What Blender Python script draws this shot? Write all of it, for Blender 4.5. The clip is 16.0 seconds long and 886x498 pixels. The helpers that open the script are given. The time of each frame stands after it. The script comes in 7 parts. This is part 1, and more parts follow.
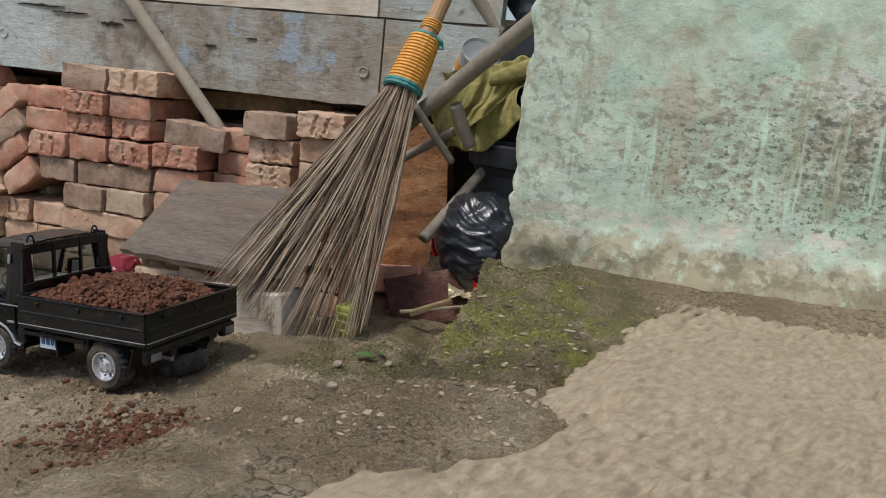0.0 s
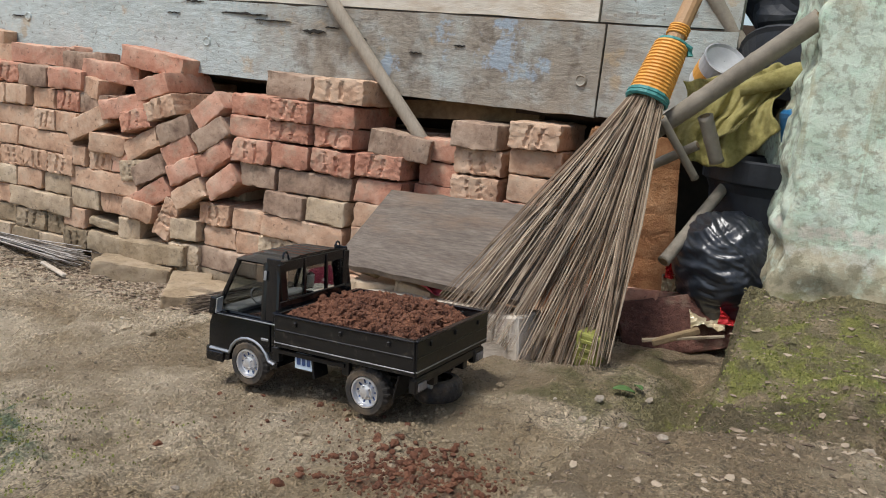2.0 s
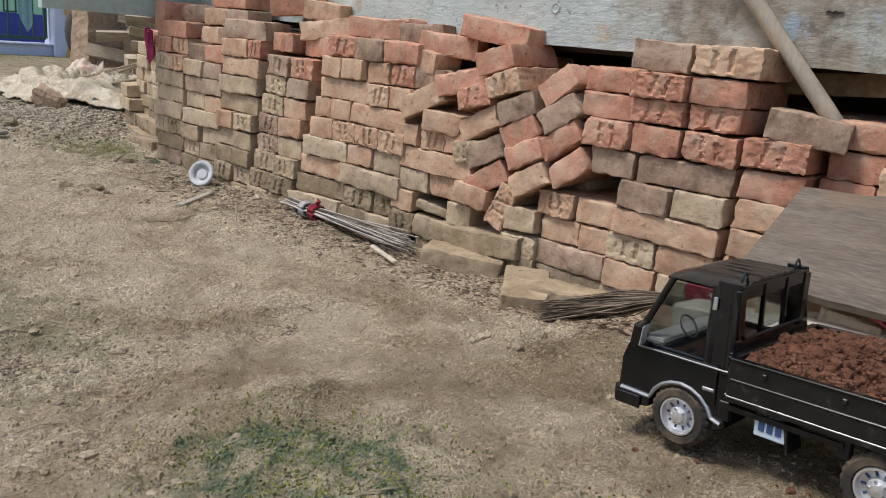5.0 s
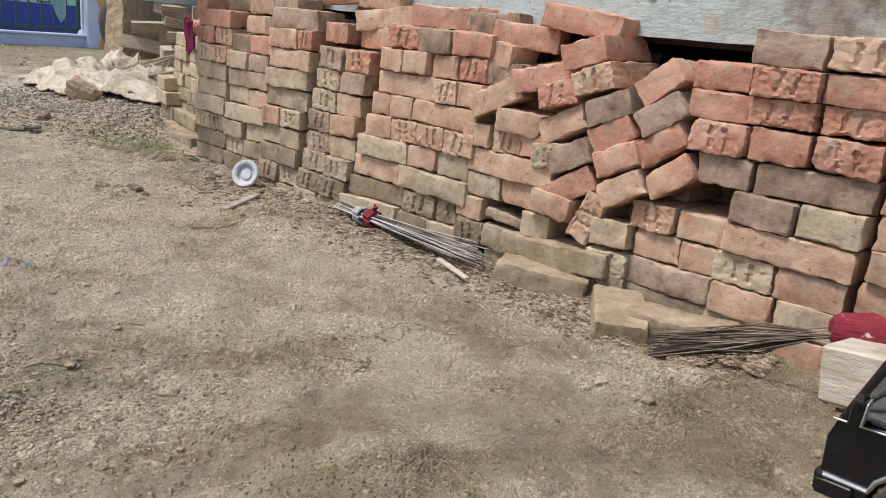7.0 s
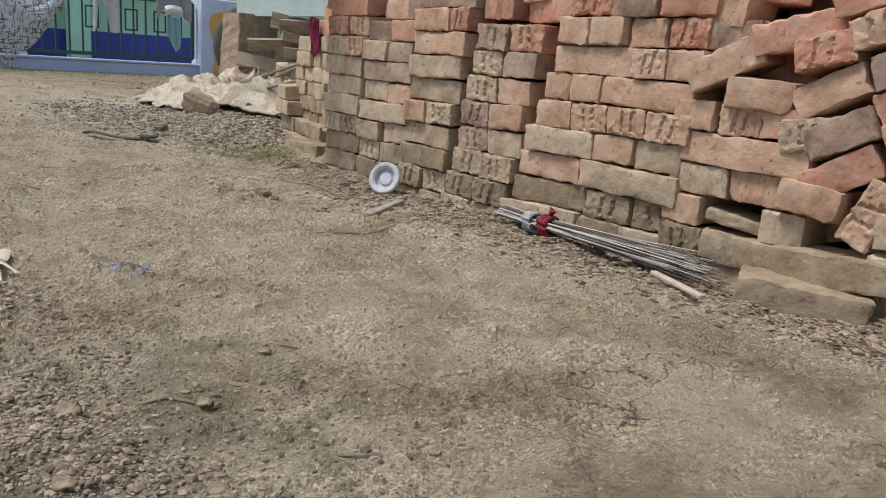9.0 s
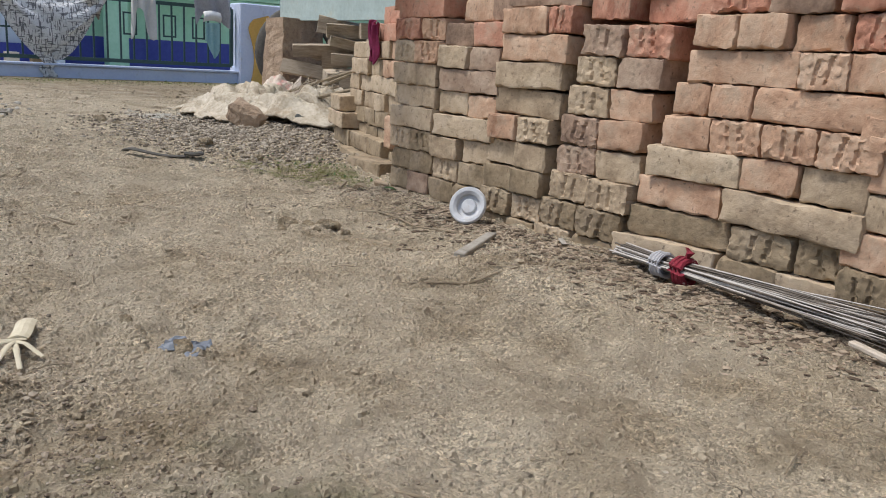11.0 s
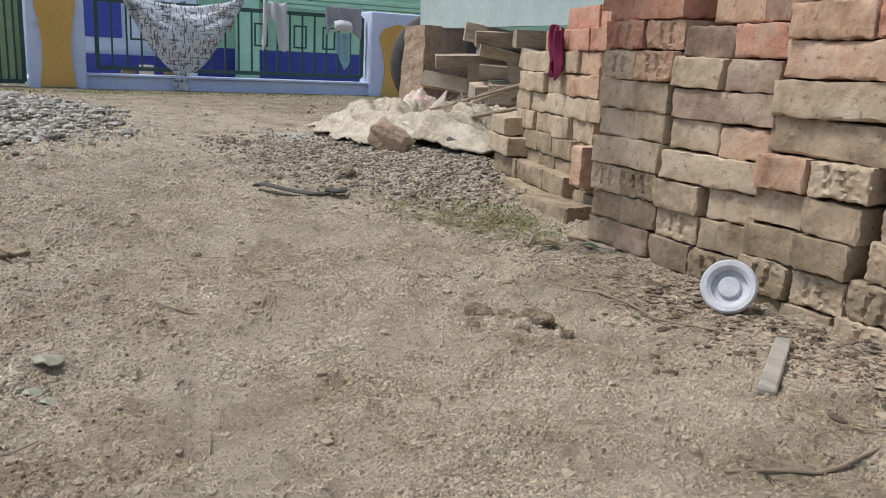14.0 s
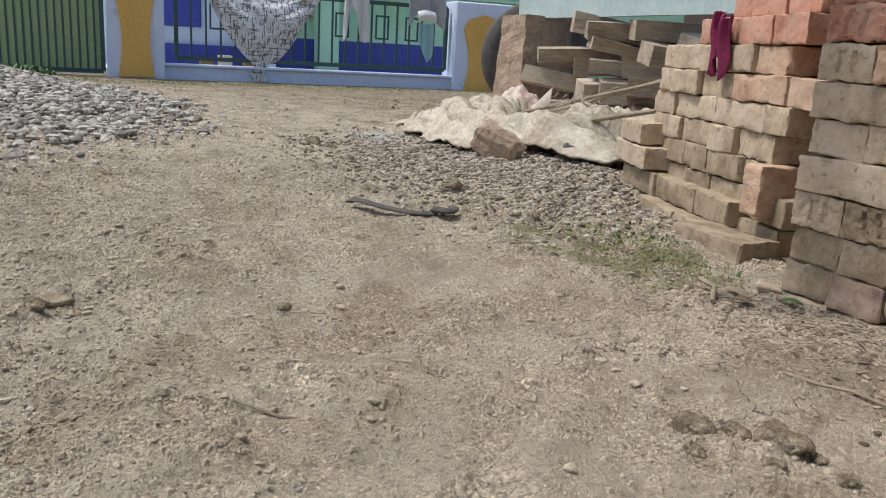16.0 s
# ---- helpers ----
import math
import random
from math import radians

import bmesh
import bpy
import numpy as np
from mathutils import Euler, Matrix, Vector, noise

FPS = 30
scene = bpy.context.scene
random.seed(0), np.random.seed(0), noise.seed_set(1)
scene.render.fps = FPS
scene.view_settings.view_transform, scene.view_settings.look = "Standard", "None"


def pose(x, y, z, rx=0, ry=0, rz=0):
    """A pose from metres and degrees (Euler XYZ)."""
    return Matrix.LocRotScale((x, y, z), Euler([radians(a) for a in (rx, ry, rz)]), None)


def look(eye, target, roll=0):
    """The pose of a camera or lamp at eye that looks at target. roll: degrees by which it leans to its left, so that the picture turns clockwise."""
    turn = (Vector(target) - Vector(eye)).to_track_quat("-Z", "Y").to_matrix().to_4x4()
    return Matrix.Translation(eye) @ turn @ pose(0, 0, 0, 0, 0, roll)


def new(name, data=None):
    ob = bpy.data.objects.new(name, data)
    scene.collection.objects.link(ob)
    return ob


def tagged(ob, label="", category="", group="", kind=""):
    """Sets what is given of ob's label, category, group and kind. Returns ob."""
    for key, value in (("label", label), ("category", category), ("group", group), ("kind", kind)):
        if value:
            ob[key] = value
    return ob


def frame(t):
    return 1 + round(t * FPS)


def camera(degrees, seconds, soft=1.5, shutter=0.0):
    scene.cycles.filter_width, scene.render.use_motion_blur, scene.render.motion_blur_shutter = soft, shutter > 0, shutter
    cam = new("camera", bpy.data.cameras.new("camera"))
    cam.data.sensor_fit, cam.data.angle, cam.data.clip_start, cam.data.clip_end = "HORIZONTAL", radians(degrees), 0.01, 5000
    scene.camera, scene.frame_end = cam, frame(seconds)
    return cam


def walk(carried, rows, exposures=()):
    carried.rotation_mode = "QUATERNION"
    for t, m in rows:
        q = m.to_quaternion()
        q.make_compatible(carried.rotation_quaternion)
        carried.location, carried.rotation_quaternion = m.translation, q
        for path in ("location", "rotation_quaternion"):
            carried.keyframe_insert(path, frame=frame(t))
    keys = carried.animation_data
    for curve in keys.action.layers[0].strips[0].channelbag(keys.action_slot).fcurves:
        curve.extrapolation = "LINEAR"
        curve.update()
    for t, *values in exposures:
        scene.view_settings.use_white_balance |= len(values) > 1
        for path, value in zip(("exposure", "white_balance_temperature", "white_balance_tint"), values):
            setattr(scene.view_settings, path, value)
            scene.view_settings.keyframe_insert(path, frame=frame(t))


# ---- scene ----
cam = camera(57.7, 16.0, soft=1.0)
METRES, EYE, TILT, LEAN, TURN = 2.778, 0.645, 0.0, 0.0, 8.7
ROWS = [
    (0.0, 0.0, 0.0, 0.0, 1.14, -11.38, -5.69),
    (0.5, -0.0307, 0.0083, -0.0032, 1.65, -11.41, -5.79),
    (1.0, -0.0532, 0.0159, -0.0044, 3.59, -11.59, -5.79),
    (1.5, -0.0719, 0.022, -0.0036, 6.44, -11.86, -5.72),
    (2.0, -0.0885, 0.0274, -0.0035, 8.95, -11.99, -5.6),
    (2.5, -0.1043, 0.0327, -0.0038, 11.1, -12.18, -5.54),
    (3.0, -0.1213, 0.0411, -0.0037, 13.57, -12.45, -5.48),
    (3.5, -0.1429, 0.0566, -0.0109, 17.2, -12.75, -5.17),
    (4.0, -0.1673, 0.0734, -0.0156, 21.5, -13.69, -4.72),
    (4.5, -0.1874, 0.0916, -0.0198, 25.6, -14.43, -4.54),
    (7.0, -0.2784, 0.1568, -0.0305, 29.01, -15.42, -5.2),
    (7.5, -0.3102, 0.1784, -0.0378, 30.11, -15.45, -5.1),
    (8.0, -0.3459, 0.201, -0.057, 31.84, -14.78, -5.07),
    (8.5, -0.3818, 0.2223, -0.0831, 33.53, -13.85, -4.54),
    (9.0, -0.4121, 0.2413, -0.095, 35.45, -13.36, -4.01),
    (11.5, -0.5492, 0.3198, -0.0937, 38.04, -13.37, -3.31),
    (12.0, -0.576, 0.3356, -0.0922, 39.01, -13.46, -3.2),
    (12.5, -0.6137, 0.3613, -0.0888, 41.06, -13.61, -2.98),
    (13.0, -0.6509, 0.3835, -0.0871, 43.47, -13.44, -2.51),
    (13.5, -0.681, 0.4001, -0.0892, 44.49, -13.18, -2.48),
    (14.0, -0.7123, 0.4152, -0.0917, 45.76, -13.24, -2.75),
    (14.5, -0.7467, 0.4292, -0.0928, 47.03, -13.37, -3.24),
    (15.0, -0.7801, 0.4403, -0.0913, 48.5, -13.44, -3.19),
    (15.5, -0.8122, 0.454, -0.0923, 49.48, -13.78, -3.37),
    (16.0, -0.8521, 0.4771, -0.0936, 50.75, -14.02, -3.23),
]
EXPOSURES = [(0.0, -0.16, 6480, 9), (0.5, 0.16, 6480, 9), (1.5, 0.2, 6480, 9), (2.0, 0.18, 6480, 9), (2.5, 0.06, 6480, 9), (3.5, 0.06, 6480, 9), (4.5, 0.06, 6480, 9), (7.0, 0.28, 6480, 9), (8.0, 0.05, 6450, 9), (9.0, 0.0, 6450, 9), (11.5, 0.06, 6380, 9), (13.0, 0.08, 6320, 9), (16.0, 0.18, 6320, 9)]
walk(cam, [(t, pose(0, 0, EYE, TILT, LEAN, TURN) @ pose(METRES * x, METRES * y, METRES * z, 90 + pitch, roll, yaw)) for t, x, y, z, yaw, pitch, roll in ROWS],
     exposures=EXPOSURES)

# ---- world and light: a bright overcast sky ----
world = bpy.data.worlds.new("overcast_sky")
scene.world = world
world.use_nodes = True
wn = world.node_tree
sky = wn.nodes.new("ShaderNodeTexSky")
sky.sky_type = "NISHITA"
sky.sun_disc = False
sky.sun_elevation = radians(62)
sky.sun_rotation = radians(218)
sky.air_density = 1.0
sky.dust_density = 2.5
sky.ozone_density = 1.0
wn.nodes["Background"].inputs["Strength"].default_value = 0.145
wn.links.new(sky.outputs["Color"], wn.nodes["Background"].inputs["Color"])
sun_data = bpy.data.lights.new("sun", "SUN")
sun_data.energy = 2.6
sun_data.angle = radians(13)
sun_data.color = (1.0, 0.985, 0.96)
sun = new("sun", sun_data)
sun.matrix_basis = look((-4.2, -1.7, 8.0), (-1.6, 1.6, 0.0))


# ---- materials ----
def shade(name, stops, scale=8.0, fine=60.0, rough=0.8, bump=0.3, bump_scale=80.0, metal=0.0, spread=0.0, stretch=(1, 1, 1),
          island=False, depth=0.01, blotch=0.5, spec=0.5, relief=None, spin=0.0):
    """Procedural surface: colour from two scales of noise (plus a spread from piece to piece) and a bump of its own."""
    m = bpy.data.materials.new(name)
    m.use_nodes = True
    nt = m.node_tree
    N, L = nt.nodes.new, nt.links.new
    bsdf = nt.nodes["Principled BSDF"]
    co = N("ShaderNodeTexCoord")
    vec = co.outputs["Object"]
    info = N("ShaderNodeObjectInfo")
    if spread and not island:
        add = N("ShaderNodeVectorMath")
        add.operation = "ADD"
        mul = N("ShaderNodeVectorMath")
        mul.operation = "SCALE"
        mul.inputs[0].default_value = (7.3, 11.9, 5.1)
        L(info.outputs["Random"], mul.inputs["Scale"])
        L(vec, add.inputs[0])
        L(mul.outputs[0], add.inputs[1])
        vec = add.outputs[0]
    mp = N("ShaderNodeMapping")
    mp.inputs["Scale"].default_value = stretch
    if spin:
        mp.vector_type = "TEXTURE"
        mp.inputs["Rotation"].default_value = (0, 0, radians(spin))
        mp.inputs["Scale"].default_value = [1 / k for k in stretch]
    L(vec, mp.inputs["Vector"])
    big, small = N("ShaderNodeTexNoise"), N("ShaderNodeTexNoise")
    for node, s, d in ((big, scale, 4.0), (small, fine, 6.0)):
        node.inputs["Scale"].default_value = s
        node.inputs["Detail"].default_value = d
        node.inputs["Roughness"].default_value = 0.62
        L(mp.outputs["Vector"], node.inputs["Vector"])
    mix = N("ShaderNodeMix")
    mix.inputs["Factor"].default_value = 1.0 - blotch
    L(big.outputs["Fac"], mix.inputs["A"])
    L(small.outputs["Fac"], mix.inputs["B"])
    fac = mix.outputs["Result"]
    if spread:
        geo = N("ShaderNodeNewGeometry")
        src = geo.outputs["Random Per Island"] if island else info.outputs["Random"]
        ma = N("ShaderNodeMath")
        ma.operation = "MULTIPLY_ADD"
        ma.inputs[1].default_value = spread
        ma.inputs[2].default_value = -spread / 2
        L(src, ma.inputs[0])
        ad = N("ShaderNodeMath")
        ad.operation = "ADD"
        L(fac, ad.inputs[0])
        L(ma.outputs[0], ad.inputs[1])
        fac = ad.outputs[0]
    ramp = N("ShaderNodeValToRGB")
    cr = ramp.color_ramp
    lo, hi = (0.32, 0.68) if len(stops) > 1 else (0.0, 1.0)
    while len(cr.elements) < len(stops):
        cr.elements.new(0.5)
    for i, c in enumerate(stops):
        cr.elements[i].position = lo + (hi - lo) * i / max(1, len(stops) - 1)
        cr.elements[i].color = (*c, 1)
    if len(stops) == 1:
        cr.elements[1].color = (*stops[0], 1)
    L(fac, ramp.inputs["Fac"])
    L(ramp.outputs["Color"], bsdf.inputs["Base Color"])
    bsdf.inputs["Roughness"].default_value = rough
    bsdf.inputs["Metallic"].default_value = metal
    bsdf.inputs["Specular IOR Level"].default_value = spec
    if bump:
        bn = N("ShaderNodeTexNoise")
        bn.inputs["Scale"].default_value = bump_scale
        bn.inputs["Detail"].default_value = 8.0
        bn.inputs["Roughness"].default_value = 0.7
        L(mp.outputs["Vector"], bn.inputs["Vector"])
        b = N("ShaderNodeBump")
        b.inputs["Strength"].default_value = bump
        b.inputs["Distance"].default_value = depth
        L(bn.outputs["Fac"], b.inputs["Height"])
        if relief:
            vo = N("ShaderNodeTexNoise")
            vo.inputs["Scale"].default_value = relief[0]
            vo.inputs["Detail"].default_value = 5.0
            vo.inputs["Roughness"].default_value = 0.6
            L(mp.outputs["Vector"], vo.inputs["Vector"])
            b2 = N("ShaderNodeBump")
            b2.inputs["Strength"].default_value = relief[2] if len(relief) > 2 else 0.8
            b2.inputs["Distance"].default_value = relief[1]
            L(vo.outputs["Fac"], b2.inputs["Height"])
            L(b2.outputs["Normal"], b.inputs["Normal"])
        L(b.outputs["Normal"], bsdf.inputs["Normal"])
    return m


def layer(m, colour, scale, low, high, detail=6.0, stretch=(1, 1, 1), centre=None, radius=1.0, rough=None, amount=1.0, offset=0.0):
    """A second colour (moss, stain, peeled paint) over a material, in patches cut from noise, if wished inside a soft ellipse."""
    nt = m.node_tree
    N, L = nt.nodes.new, nt.links.new
    bsdf = nt.nodes["Principled BSDF"]
    old = bsdf.inputs["Base Color"].links[0].from_socket
    co = N("ShaderNodeTexCoord")
    mp = N("ShaderNodeMapping")
    mp.inputs["Scale"].default_value = stretch
    mp.inputs["Location"].default_value = (offset, offset * 1.7, offset * 0.6)
    L(co.outputs["Object"], mp.inputs["Vector"])
    nz = N("ShaderNodeTexNoise")
    nz.inputs["Scale"].default_value = scale
    nz.inputs["Detail"].default_value = detail
    nz.inputs["Roughness"].default_value = 0.65
    L(mp.outputs["Vector"], nz.inputs["Vector"])
    fac = nz.outputs["Fac"]
    if centre is not None:
        dist = N("ShaderNodeVectorMath")
        dist.operation = "SUBTRACT"
        L(co.outputs["Object"], dist.inputs[0])
        dist.inputs[1].default_value = centre
        sc = N("ShaderNodeVectorMath")
        sc.operation = "DIVIDE"
        L(dist.outputs[0], sc.inputs[0])
        sc.inputs[1].default_value = radius
        ln = N("ShaderNodeVectorMath")
        ln.operation = "LENGTH"
        L(sc.outputs[0], ln.inputs[0])
        fall = N("ShaderNodeMapRange")
        fall.inputs["From Min"].default_value = 0.3
        fall.inputs["From Max"].default_value = 1.0
        fall.inputs["To Min"].default_value = 0.0
        fall.inputs["To Max"].default_value = -0.6
        L(ln.outputs["Value"], fall.inputs["Value"])
        ad = N("ShaderNodeMath")
        ad.operation = "ADD"
        L(fac, ad.inputs[0])
        L(fall.outputs["Result"], ad.inputs[1])
        fac = ad.outputs[0]
    mr = N("ShaderNodeMapRange")
    mr.inputs["From Min"].default_value = low
    mr.inputs["From Max"].default_value = high
    mr.inputs["To Max"].default_value = amount
    L(fac, mr.inputs["Value"])
    mx = N("ShaderNodeMix")
    mx.data_type = "RGBA"
    L(mr.outputs["Result"], mx.inputs["Factor"])
    L(old, mx.inputs["A"])
    mx.inputs["B"].default_value = (*colour, 1)
    L(mx.outputs["Result"], bsdf.inputs["Base Color"])
    if rough is not None:
        rr = N("ShaderNodeMix")
        L(mr.outputs["Result"], rr.inputs["Factor"])
        rr.inputs["A"].default_value = bsdf.inputs["Roughness"].default_value
        rr.inputs["B"].default_value = rough
        L(rr.outputs["Result"], bsdf.inputs["Roughness"])
    return m


def cracks(m, scale, width, colour, seed=0.0):
    """Fine drying cracks: the edges of warped cells, kept to patches."""
    nt = m.node_tree
    N, L = nt.nodes.new, nt.links.new
    bsdf = nt.nodes["Principled BSDF"]
    old = bsdf.inputs["Base Color"].links[0].from_socket
    co = N("ShaderNodeTexCoord")
    warp = N("ShaderNodeTexNoise")
    warp.inputs["Scale"].default_value = 14.0
    warp.inputs["Detail"].default_value = 5.0
    L(co.outputs["Object"], warp.inputs["Vector"])
    mixv = N("ShaderNodeMix")
    mixv.data_type = "VECTOR"
    mixv.inputs["Factor"].default_value = 0.112
    L(co.outputs["Object"], mixv.inputs["A"])
    L(warp.outputs["Color"], mixv.inputs["B"])
    vo = N("ShaderNodeTexVoronoi")
    vo.feature = "DISTANCE_TO_EDGE"
    vo.inputs["Scale"].default_value = scale
    L(mixv.outputs["Result"], vo.inputs["Vector"])
    mr = N("ShaderNodeMapRange")
    mr.inputs["From Min"].default_value = width
    mr.inputs["From Max"].default_value = 0.0
    L(vo.outputs["Distance"], mr.inputs["Value"])
    where = N("ShaderNodeTexNoise")
    where.inputs["Scale"].default_value = 2.6
    where.inputs["Detail"].default_value = 4.0
    L(co.outputs["Object"], where.inputs["Vector"])
    wr = N("ShaderNodeMapRange")
    wr.inputs["From Min"].default_value = 0.50
    wr.inputs["From Max"].default_value = 0.62
    L(where.outputs["Fac"], wr.inputs["Value"])
    mul = N("ShaderNodeMath")
    mul.operation = "MULTIPLY"
    L(mr.outputs["Result"], mul.inputs[0])
    L(wr.outputs["Result"], mul.inputs[1])
    mx = N("ShaderNodeMix")
    mx.data_type = "RGBA"
    L(mul.outputs[0], mx.inputs["Factor"])
    L(old, mx.inputs["A"])
    mx.inputs["B"].default_value = (*colour, 1)
    L(mx.outputs["Result"], bsdf.inputs["Base Color"])


def gritty(m, scale, low, high, amount, depth, seed=0.0):
    """Grains trodden into a surface: cells of uneven tone with rounded tops, kept to patches."""
    nt = m.node_tree
    N, L = nt.nodes.new, nt.links.new
    bsdf = nt.nodes["Principled BSDF"]
    old = bsdf.inputs["Base Color"].links[0].from_socket
    normal = bsdf.inputs["Normal"].links[0].from_socket
    co = N("ShaderNodeTexCoord")
    mp = N("ShaderNodeMapping")
    mp.inputs["Location"].default_value = (seed, seed * 0.6, 0.0)
    L(co.outputs["Object"], mp.inputs["Vector"])
    wob = N("ShaderNodeTexNoise")
    wob.inputs["Scale"].default_value = scale * 0.8
    wob.inputs["Detail"].default_value = 2.0
    L(mp.outputs["Vector"], wob.inputs["Vector"])
    mv = N("ShaderNodeMix")
    mv.data_type = "VECTOR"
    mv.inputs["Factor"].default_value = 1.2 / scale
    L(mp.outputs["Vector"], mv.inputs["A"])
    L(wob.outputs["Color"], mv.inputs["B"])
    vo = N("ShaderNodeTexVoronoi")
    vo.inputs["Scale"].default_value = scale
    L(mv.outputs["Result"], vo.inputs["Vector"])
    where = N("ShaderNodeTexNoise")
    where.inputs["Scale"].default_value = 5.0
    where.inputs["Detail"].default_value = 7.0
    where.inputs["Roughness"].default_value = 0.7
    L(mp.outputs["Vector"], where.inputs["Vector"])
    wr = N("ShaderNodeMapRange")
    wr.inputs["From Min"].default_value = low
    wr.inputs["From Max"].default_value = high
    L(where.outputs["Fac"], wr.inputs["Value"])
    sep = N("ShaderNodeSeparateColor")
    L(vo.outputs["Color"], sep.inputs["Color"])
    tone = N("ShaderNodeMapRange")
    tone.inputs["To Min"].default_value = 1.0 - amount
    tone.inputs["To Max"].default_value = 1.0 + amount
    L(sep.outputs["Red"], tone.inputs["Value"])
    mul = N("ShaderNodeVectorMath")
    mul.operation = "SCALE"
    L(old, mul.inputs[0])
    L(tone.outputs["Result"], mul.inputs["Scale"])
    mx = N("ShaderNodeMix")
    mx.data_type = "RGBA"
    L(wr.outputs["Result"], mx.inputs["Factor"])
    L(old, mx.inputs["A"])
    L(mul.outputs[0], mx.inputs["B"])
    L(mx.outputs["Result"], bsdf.inputs["Base Color"])
    top = N("ShaderNodeMapRange")
    top.inputs["From Max"].default_value = 0.75
    top.inputs["To Min"].default_value = 1.0
    top.inputs["To Max"].default_value = 0.0
    L(vo.outputs["Distance"], top.inputs["Value"])
    up = N("ShaderNodeMath")
    up.operation = "MULTIPLY"
    L(top.outputs["Result"], up.inputs[0])
    L(wr.outputs["Result"], up.inputs[1])
    bu = N("ShaderNodeBump")
    bu.inputs["Strength"].default_value = 0.9
    bu.inputs["Distance"].default_value = depth
    L(up.outputs[0], bu.inputs["Height"])
    L(normal, bu.inputs["Normal"])
    L(bu.outputs["Normal"], bsdf.inputs["Normal"])


def glass(name, tint=(0.8, 0.85, 0.85)):
    m = bpy.data.materials.new(name)
    m.use_nodes = True
    b = m.node_tree.nodes["Principled BSDF"]
    b.inputs["Base Color"].default_value = (*tint, 1)
    b.inputs["Transmission Weight"].default_value = 1.0
    b.inputs["Roughness"].default_value = 0.04
    b.inputs["IOR"].default_value = 1.1
    return m


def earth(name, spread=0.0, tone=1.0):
    """Trodden earth: tan and grey-brown, brown by the bricks, mossy on the terrace, pale towards the gate. A tone below
    1 darkens every colour.
    """
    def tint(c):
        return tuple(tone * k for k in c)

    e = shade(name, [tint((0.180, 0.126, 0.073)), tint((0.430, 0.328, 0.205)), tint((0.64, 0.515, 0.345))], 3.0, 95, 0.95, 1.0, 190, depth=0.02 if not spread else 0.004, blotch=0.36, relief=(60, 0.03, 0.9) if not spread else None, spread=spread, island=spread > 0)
    layer(e, tint((0.54, 0.46, 0.345)), 4.0, 0.46, 0.70, amount=0.6)
    layer(e, tint((0.17, 0.12, 0.075)), 9.0, 0.54, 0.70, amount=0.5, offset=3.0)
    layer(e, tint((0.30, 0.222, 0.128)), 4.0, 0.28, 0.52, centre=(-0.7, 1.2, 0.1), radius=(2.2, 1.6, 3.0), amount=0.8, offset=51.0)
    layer(e, tint((0.72, 0.60, 0.435)), 5.0, 0.30, 0.54, centre=(-5.2, 1.2, 0.0), radius=(9.0, 5.0, 3.0), amount=0.82, offset=52.0)
    layer(e, tint((0.15, 0.105, 0.064)), 130.0, 0.55, 0.66, amount=0.5, offset=9.0)
    layer(e, tint((0.62, 0.55, 0.43)), 170.0, 0.60, 0.70, amount=0.5, offset=13.0)
    layer(e, tint((0.05, 0.125, 0.06)), 20.0, 0.38, 0.56, centre=(-1.17, 0.79, 0.1), radius=(0.40, 0.26, 2.0), amount=0.8)
    layer(e, tint((0.13, 0.145, 0.05)), 16.0, 0.43, 0.65, centre=(-1.95, 0.75, 0.0), radius=(0.9, 0.7, 2.0), amount=0.5, offset=2.0)
    layer(e, tint((0.16, 0.145, 0.055)), 14.0, 0.38, 0.54, centre=(-0.12, 1.25, 0.25), radius=(0.75, 0.55, 2.0), amount=0.8, offset=5.0)
    layer(e, tint((0.26, 0.26, 0.06)), 24.0, 0.46, 0.56, centre=(-0.05, 1.18, 0.25), radius=(0.42, 0.40, 2.0), amount=0.85, offset=6.0)
    layer(e, tint((0.25, 0.18, 0.105)), 10.0, 0.32, 0.52, centre=(-0.25, 0.76, 0.2), radius=(0.45, 0.42, 2.0), amount=0.85, offset=41.0)
    layer(e, tint((0.12, 0.092, 0.048)), 14.0, 0.34, 0.50, centre=(-0.10, 1.05, 0.25), radius=(0.34, 0.17, 2.0), amount=0.75, offset=43.0)
    layer(e, tint((0.12, 0.05, 0.025)), 30.0, 0.44, 0.60, centre=(-0.52, 0.88, 0.16), radius=(0.24, 0.16, 2.0), amount=0.8, offset=11.0)
    layer(e, tint((0.24, 0.235, 0.085)), 16.0, 0.40, 0.58, centre=(-3.72, 2.09, 0.0), radius=(0.75, 0.4, 2.0), amount=0.8, offset=7.0)
    layer(e, tint((0.24, 0.24, 0.10)), 14.0, 0.42, 0.6, centre=(-9.1, 3.5, 0.0), radius=(1.2, 6.0, 2.0), amount=0.7, offset=8.0)
    layer(e, tint((0.64, 0.62, 0.57)), 12.0, 0.40, 0.56, centre=(-5.6, 2.5, 0.0), radius=(0.8, 0.45, 2.0), amount=0.7, offset=17.0)
    return e


